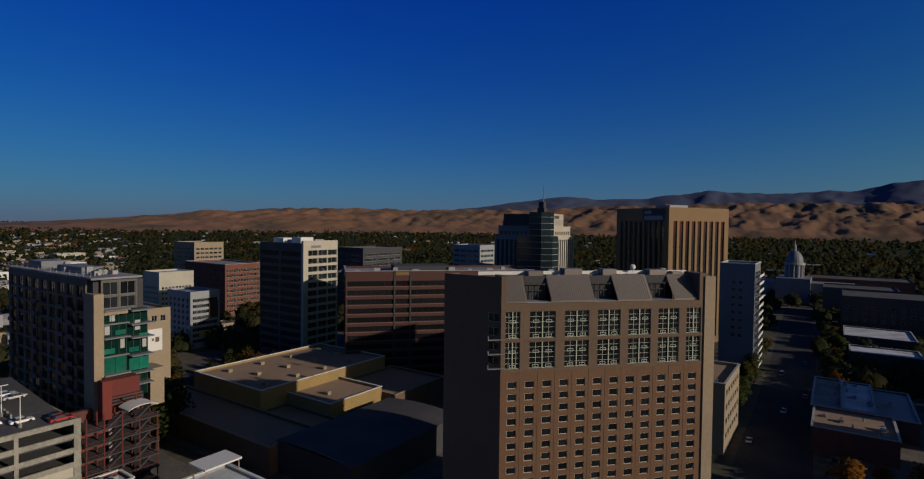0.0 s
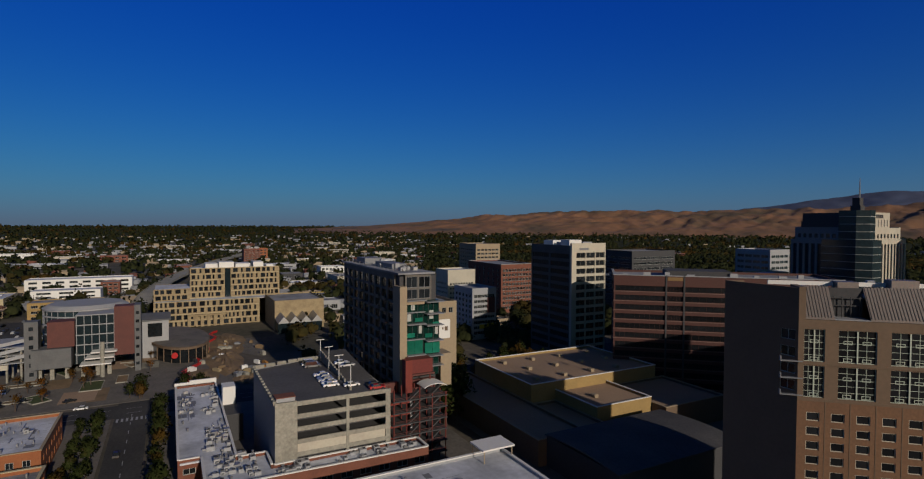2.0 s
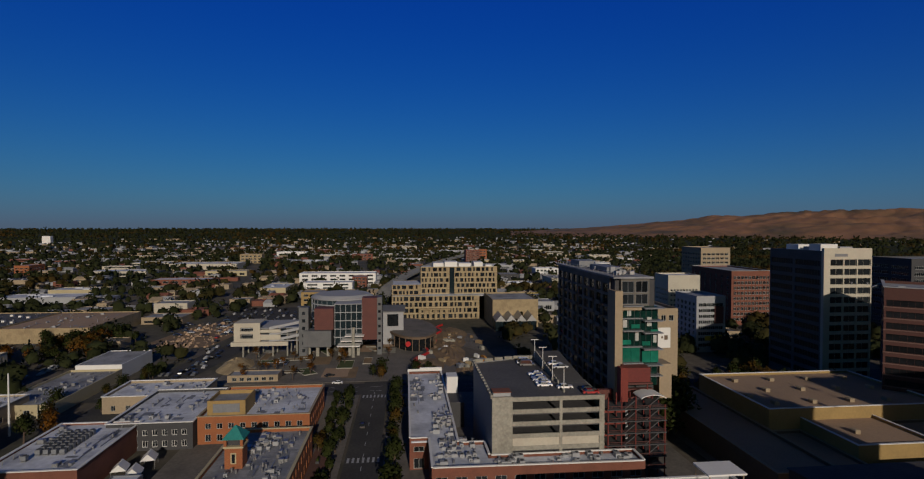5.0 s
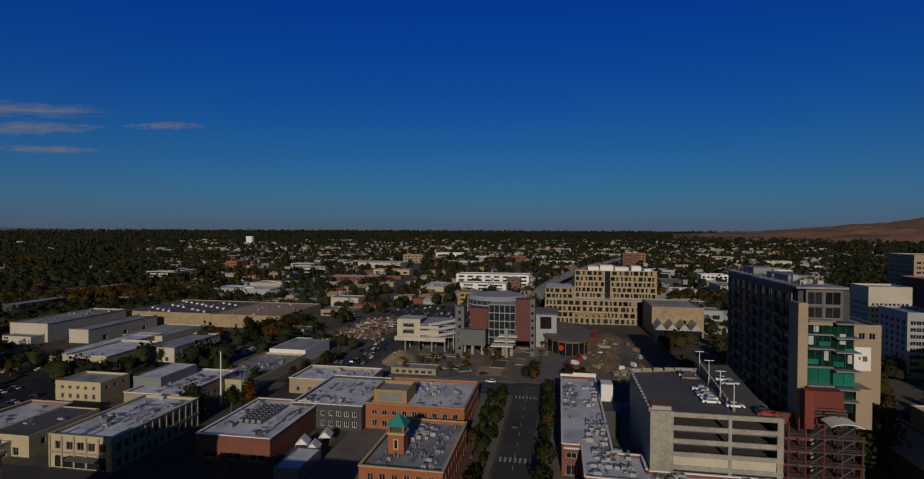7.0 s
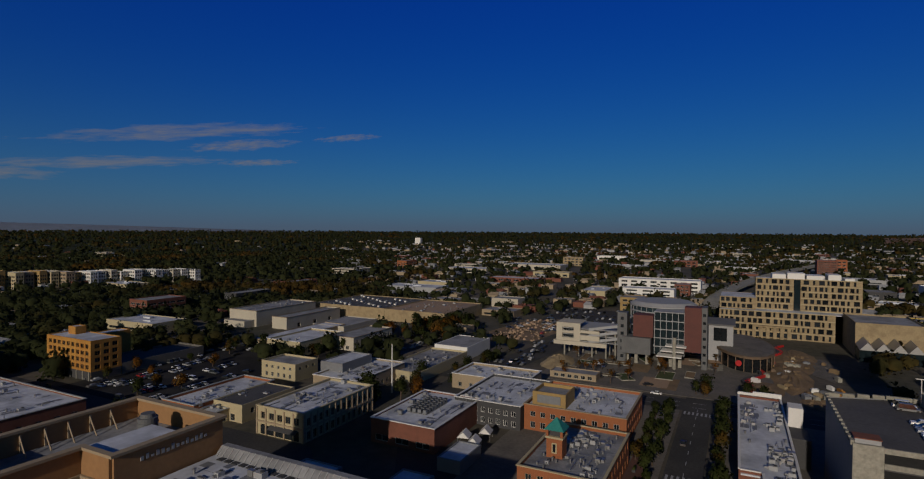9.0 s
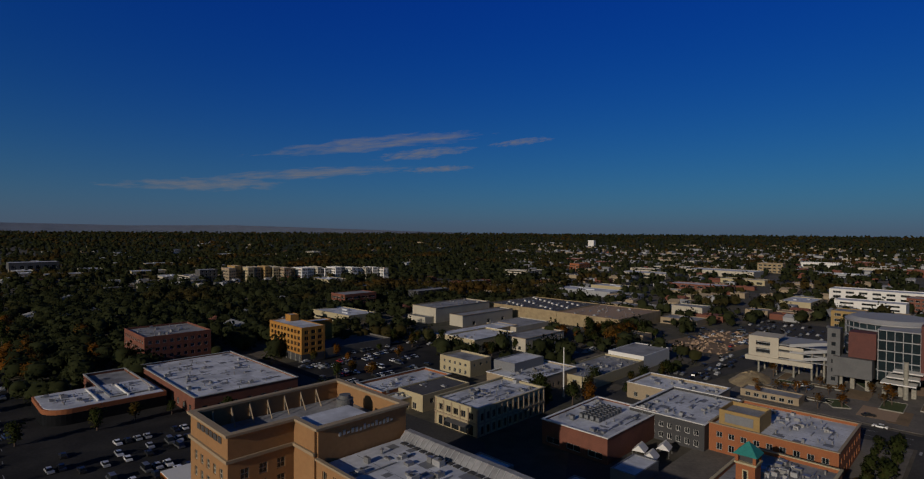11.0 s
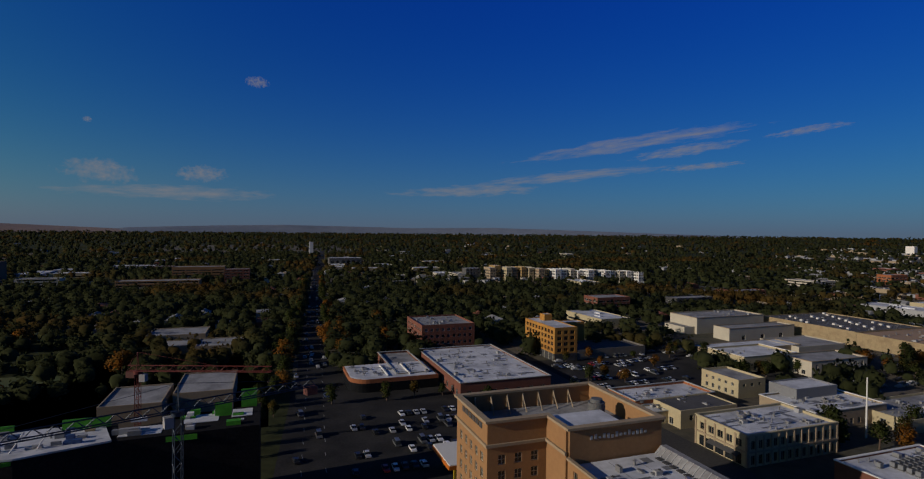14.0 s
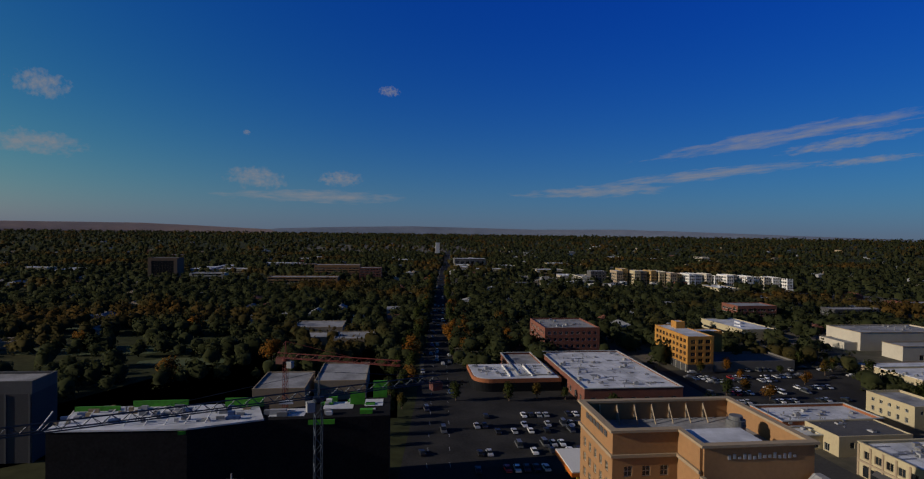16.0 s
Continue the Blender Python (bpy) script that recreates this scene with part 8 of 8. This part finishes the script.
def far_stuff(name, mat, roof_mat, count, seed, label):
    """Far roofs and walls, too many and too small to count."""
    rnd = random.Random(seed)
    s = Shape()
    while count:
        r = 1150 * (2900 / 1150) ** rnd.random()
        b = rnd.uniform(-10, 216)
        if rnd.random() < (1.0 if 66 < b < 130 else 0.13):
            x, y, _ = polar(b, r)
            w, d, h = rnd.uniform(7, 20), rnd.uniform(9, 62) * rnd.uniform(0.5, 1), rnd.uniform(3, 6.5)
            g = rise(r)
            s.box(x - w / 2, y - d / 2, g - 1, x + w / 2, y + d / 2, g + h)
            count -= 1
    ob = new(name, s.mesh(name, mat))
    return tagged(ob, label, "far buildings", kind="stuff")


far_stuff("far_pale_buildings", LIGHT_GREY, None, 260, 31, "far pale flat-roofed buildings among trees")
far_stuff("far_tan_buildings", TAN, None, 340, 32, "far tan low buildings among trees")
far_stuff("far_grey_roofs", GREY_ROOF, None, 300, 33, "far grey roofs of houses among trees")



def houses(name, mat, count, seed, label):
    """Gabled houses between the trees, joined because nobody could count them."""
    rnd = random.Random(seed)
    s = Shape()
    fails = 0
    while count and fails < 20000:
        r = 400 * (1900 / 400) ** rnd.random()
        b = rnd.uniform(20, 216)
        x, y, _ = polar(b, r)
        if rnd.random() > (1.0 if 66 < b < 130 else 0.22) or not clear(x, y, 6):
            fails += 1
            continue
        a, w, h = rnd.uniform(4, 8), rnd.uniform(5, 11), rnd.uniform(3, 5)
        if rnd.random() < 0.5:
            s.box(x - a, y - w, 0, x + a, y + w, h)
            s.prism([(x - a - 0.4, y - w - 0.4, h), (x + a + 0.4, y - w - 0.4, h), (x + a + 0.4, y + w + 0.4, h), (x - a - 0.4, y + w + 0.4, h)], [(x - 0.1, y - w + 1, h + 2.4), (x + 0.1, y - w + 1, h + 2.4), (x + 0.1, y + w - 1, h + 2.4), (x - 0.1, y + w - 1, h + 2.4)])
        else:
            s.box(x - a, y - w, 0, x + a, y + w, h + 0.6).box(x - a * 0.4, y - w * 0.3, h + 0.6, x, y, h + 1.5)
        count -= 1
    return tagged(new(name, s.mesh(name, mat)), label, "houses", kind="stuff")


houses("pale_houses", GREY_ROOF, 260, 61, "small pale houses and sheds among trees")
houses("tan_houses", TAN, 230, 62, "small tan houses among trees")
houses("brown_houses", BRICK, 150, 63, "small red-brown houses among trees")
houses("white_houses", LIGHT_GREY, 110, 64, "small white-roofed sheds among trees")

# named far things
flats = random.Random(19)
for k in range(19):
    f = k / 18
    x, y = -296 - 190 * f, -720 + 76 * f - 7 * (k % 2) - 5 * (k % 3 == 1)
    w, h = flats.uniform(3.6, 4.9), 21.0 - 6.0 * f + flats.choice((-1.4, 0, 0, 1.2))
    colour = "cream" if k < 8 else "white"
    building("apartment_block", "narrow four-storey %s apartment block far among trees" % colour, x - w, x + w, y - 12, y + 12, h, (TAN, HALL_YELLOW, CREAM)[k % 3] if k < 8 else (WHITE_PAINT, GREIGE, WHITE_PAINT)[k % 3], WHITE_ROOF,
             {"N": (lambda q: even(q, 3, 1.6, 0.6), rows(2, 4, 2.4, 4), {"bars": (0, 0)}), "E": (lambda q: even(q, 6, 2.4, 1), rows(2, 4, 2.4, 4), {"bars": (0, 0)})}, 0.5, group="far apartments")
# this end of the row has its shade put into a dark wall colour
building("grey_flats", "apartment block painted grey for shade beside the cream flats", -284, -262, -742, -726, 18, DUSK_PANEL, WHITE_ROOF, {"N": (lambda q: even(q, 4, 2.2, 0.8), rows(2, 4, 2.4, 4), {"bars": (0, 0)})}, 0.5)
building("long_hall", "long grey hall with a pale roof among trees", -170, -108, -1095, -1065, 17, DUSK_PANEL, WHITE_ROOF, {"N": (lambda q: even(q, 6, 6, 1), [(3, 12)], {"bars": (2, 0)})}, 0.5)
for k in range(34):
    x, y = flats.uniform(-345, -150), flats.uniform(-770, -640)
    if y < -690 and x < -255:
        continue
    a, b = flats.uniform(3, 9), flats.uniform(3, 6)
    building("pale_low_house", "low pale flat-roofed house among trees", x - a, x + a, y - b, y + b, flats.uniform(6.5, 9), flats.choice((GREIGE, LIGHT_GREY, DUSK_PANEL)), flats.choice((WHITE_ROOF, GREY_ROOF)), None, 0.4, group="pale low houses")
x, y, _ = polar(121.2, 2450)
building("far_white_slab", "white slab tower on the skyline", x - 8, x + 8, y - 14, y + 14, 33, WHITE_PAINT, GREY_ROOF, None, 0.5)
x, y, _ = polar(176.0, 1500)
building("far_clock_tower", "pale slim tower at the end of the boulevard", x - 5, x + 5, y - 5, y + 5, 38.5, WHITE_PAINT, GREY_ROOF, None, 0.5)
x, y, _ = polar(201.9, 860)
building("far_brown_slab", "dark brown office slab among trees", x - 20, x + 18, y - 12, y + 12, 29, BROWN, DARK_ROOF, {"N": (lambda w: even(w, 1, w - 9, 1), [(5, 25)], {"glass": FLANK_GLASS, "trim": BROWN, "bars": (7, 5)})}, 0.5)
for b, r, w, d, h, m, lab in ((189.5, 712, 84, 24, 11.4, TAN_HOTEL, "long tan brick block among trees"), (186.2, 846, 66, 24, 18, TAN_HOTEL, "tan brick block behind the long one"), (182.9, 765, 30, 20, 19, BRICK, "red brick block among trees"), (145.7, 512, 34, 22, 13, BRICK, "brick terraced office among trees"), (138, 568, 42, 16, 9.5, CHARCOAL, "low dark office among trees"), (133.2, 680, 44, 16, 8.5, BRICK, "low brick office among trees"), (127.4, 868, 52, 18, 9, GREIGE, "long white low office among trees"), (122.4, 1000, 34, 20, 14, ORANGE_BRICK, "orange brick block in the town"), (83, 1000, 26, 26, 27, BRICK, "orange brick tower in the town")):
    x, y, _ = polar(b, r)
    building("office_block", lab, x - w / 2, x + w / 2, y - d / 2, y + d / 2, h, m, GREY_ROOF, {"N": (lambda q: even(q, 4, q / 4 - 1.5, 0.5), rows(1.5, 3.6, 1.6, int(h / 3.8)), {"bars": (2, 0)}), "E": (lambda q: even(q, 3, q / 3 - 1.5, 0.5), rows(1.5, 3.6, 1.6, int(h / 3.8)), {"bars": (2, 0)})}, 0.6)


CELLS = {}
for box in OCCUPIED:
    for i in range(int(box[0] // 60), int(box[1] // 60) + 1):
        for j in range(int(box[2] // 60), int(box[3] // 60) + 1):
            CELLS.setdefault((i, j), []).append(box)


def open_ground(x, y):
    for x0, x1, y0, y1 in CELLS.get((int(x // 60), int(y // 60)), ()):
        if x0 - 1 < x < x1 + 1 and y0 - 1 < y < y1 + 1:
            return False
    for (ax, ay), (bx, by), w in ROADS:
        d = Vector((bx - ax, by - ay))
        u = max(0, min(1, ((x - ax) * d.x + (y - ay) * d.y) / d.length_squared))
        if math.hypot(x - ax - u * d.x, y - ay - u * d.y) < w - 3:
            return False
    return True


def crown_core(rnd, n, rx, rz):
    """The dense body of a crown: a lumpy closed skin of quads with shared corners."""
    verts, faces, index = [], [], {}

    def at(p):
        key = tuple(round(c, 3) for c in p)
        if key not in index:
            index[key] = len(verts)
            q = Vector(p).normalized() * rnd.uniform(0.6, 0.85)
            verts.append((q.x * rx, q.y * rx, q.z * rz))
        return index[key]
    step = [-1 + 2 * i / n for i in range(n + 1)]
    for axis in range(3):
        for side in (-1, 1):
            for i in range(n):
                for j in range(n):
                    ring = []
                    for u, w in ((step[i], step[j]), (step[i + 1], step[j]), (step[i + 1], step[j + 1]), (step[i], step[j + 1])):
                        p = [0, 0, 0]
                        p[axis], p[(axis + 1) % 3], p[(axis + 2) % 3] = side, u, w
                        ring.append(at(p))
                    faces.append(ring if side > 0 else ring[::-1])
    return np.array(verts), np.array(faces)


def woods(name, mat, count, r0, r1, seed, clumps, size, label, core, big):
    """A wood of many trees: each a lumpy crown with leaf clumps all round, touching its neighbours."""
    rnd = random.Random(seed)
    forms = []
    for _ in range(10):
        v, f = crown_core(rnd, core, 3.7, 3.3)
        if clumps:
            c = leaf_cloud(rnd, clumps, 4.1, 3.6, size)
            f = np.concatenate((f, np.array(c.f) + len(v)))
            v = np.concatenate((v, np.array(c.v)))
        forms.append((v, f, crown_normals(v, 3.3, seed)))
    made, verts, faces, soft, total, fails = 0, [], [], [], 0, 0
    while made < count and fails < count * 30:
        r = math.sqrt(rnd.random() * (r1 * r1 - r0 * r0) + r0 * r0)
        b = rnd.uniform(-14, 219)
        p = 1 - 0.72 * share(b, r)
        x, y, _ = polar(b, r)
        if b > 150 and r < 480:
            p = (0.16 if math.sin(y / 9 + x / 60) > -0.35 else 0.85) if -392 < y < -262 and 58 < x < 230 else 0.95
        if rnd.random() > p or not (r > 1900 or open_ground(x, y)):
            fails += 1
            continue
        k = rnd.uniform(0.7, 1.5) * big
        a = rnd.uniform(0, 6.28)
        v, f, m = forms[rnd.randrange(10)]
        c, s = math.cos(a) * k, math.sin(a) * k
        verts.append(np.stack((v[:, 0] * c - v[:, 1] * s + x, v[:, 0] * s + v[:, 1] * c + y, v[:, 2] * k * rnd.uniform(0.85, 1.3) + 3.4 * k + rise(r)), 1))
        soft.append(np.stack((m[:, 0] * math.cos(a) - m[:, 1] * math.sin(a), m[:, 0] * math.sin(a) + m[:, 1] * math.cos(a), m[:, 2]), 1))
        faces.append(f + total)
        total += len(v)
        made += 1
    v, f = np.concatenate(verts), np.concatenate(faces)
    me = bpy.data.meshes.new(name)
    me.vertices.add(len(v))
    me.vertices.foreach_set("co", v.ravel())
    me.loops.add(f.size)
    me.loops.foreach_set("vertex_index", f.ravel())
    me.polygons.add(len(f))
    me.polygons.foreach_set("loop_start", np.arange(0, f.size, 4))
    me.polygons.foreach_set("use_smooth", [True] * len(f))
    me.update()
    me.normals_split_custom_set_from_vertices(np.concatenate(soft).tolist())
    me.materials.append(mat)
    return tagged(new(name, me), label, "woods", kind="stuff")


woods("woodland_near", WOODS, 6200, 270, 680, 51, 80, 0.7, "dark green and autumn-brown woodland round the town", 2, 1.15)
woods("woodland", WOODS, 19000, 680, 1650, 53, 18, 1.15, "dense dark green woodland beyond the town", 1, 1.35)
woods("woodland_far", WOODS, 24000, 1650, 4750, 52, 6, 2.0, "far dark woodland covering the plain", 1, 1.9)

# ---- clouds: thin evening wisps ----
def cloud_material():
    m = bpy.data.materials.new("cloud_wisp")
    m.use_nodes = True
    n, l = m.node_tree.nodes, m.node_tree.links
    n.remove(n["Principled BSDF"])
    tc = n.new("ShaderNodeTexCoord")
    stretch = n.new("ShaderNodeMapping")
    stretch.inputs["Scale"].default_value = (2.6, 1, 1.3)
    nz = n.new("ShaderNodeTexNoise")
    nz.inputs["Scale"].default_value, nz.inputs["Detail"].default_value, nz.inputs["Roughness"].default_value = 2.2, 7, 0.62
    info = n.new("ShaderNodeObjectInfo")
    shift = n.new("ShaderNodeVectorMath")
    shift.operation = "ADD"
    l.new(tc.outputs["Object"], stretch.inputs["Vector"])
    l.new(stretch.outputs[0], shift.inputs[0])
    l.new(info.outputs["Location"], shift.inputs[1])
    l.new(shift.outputs[0], nz.inputs["Vector"])
    sep = n.new("ShaderNodeSeparateXYZ")
    l.new(tc.outputs["Object"], sep.inputs[0])

    def calc(op, a, b):
        q = n.new("ShaderNodeMath")
        q.operation = op
        for i, w in enumerate((a, b)):
            if isinstance(w, (int, float)):
                q.inputs[i].default_value = w
            else:
                l.new(w, q.inputs[i])
        return q.outputs[0]
    rr = calc("ADD", calc("POWER", sep.outputs["X"], 2.0), calc("POWER", sep.outputs["Z"], 2.0))
    fall = calc("SUBTRACT", 1.0, rr)
    dens = calc("SUBTRACT", calc("ADD", nz.outputs["Fac"], calc("MULTIPLY", fall, 0.5)), 0.72)
    alpha = calc("MINIMUM", calc("MAXIMUM", calc("MULTIPLY", dens, 1.7), 0.0), 0.7)
    em, tp, mx = n.new("ShaderNodeEmission"), n.new("ShaderNodeBsdfTransparent"), n.new("ShaderNodeMixShader")
    em.inputs["Color"].default_value, em.inputs["Strength"].default_value = (0.80, 0.78, 0.84, 1), 0.22
    l.new(alpha, mx.inputs["Fac"])
    l.new(tp.outputs[0], mx.inputs[1])
    l.new(em.outputs[0], mx.inputs[2])
    l.new(mx.outputs[0], n["Material Output"].inputs["Surface"])
    return m


CLOUD = cloud_material()
cloud_mesh = Shape()
cloud_mesh.v = [(-1 + 2 * i / 12, 0.12 * ((-1 + 2 * i / 12) ** 2), -1 + 2 * j / 4) for j in range(5) for i in range(13)]
cloud_mesh.f = [(j * 13 + i, j * 13 + i + 1, (j + 1) * 13 + i + 1, (j + 1) * 13 + i) for j in range(4) for i in range(12)]
cloud_me = cloud_mesh.mesh("cloud", CLOUD)
for b, e, wide, tall, tilt in ((143.5, 8.9, 15.5, 0.85, -7), (138.5, 8.0, 7, 0.6, -7), (150, 5.7, 13, 0.62, -5), (128.5, 9.2, 4.5, 0.4, -6), (137, 6.4, 5, 0.4, -4), (-149, 11.6, 2.7, 1.3, 3), (-148.5, 6.9, 4.5, 1.2, 2), (-178.8, 14.1, 1.4, 0.65, 2), (-166, 5.0, 4, 1.2, 3), (-174, 5.2, 3, 0.9, 0), (-172, 3.4, 12, 0.8, 0), (160, 4.2, 10, 0.7, -2), (-165, 9.3, 0.5, 0.3, 0)):
    c = new("backdrop_cloud", cloud_me)
    x, y, _ = polar(b, 4400)
    z = EYE + 4400 * math.tan(radians(e))
    c.matrix_basis = pose(x, y, z, 0, tilt, b) @ Matrix.Diagonal((4400 * math.tan(radians(wide / 1.0)), 200, 4400 * math.tan(radians(tall * 1.2)), 1))
    c.visible_shadow = False
    tagged(c, "thin pink-white evening cloud wisp", "cloud", kind="structure")
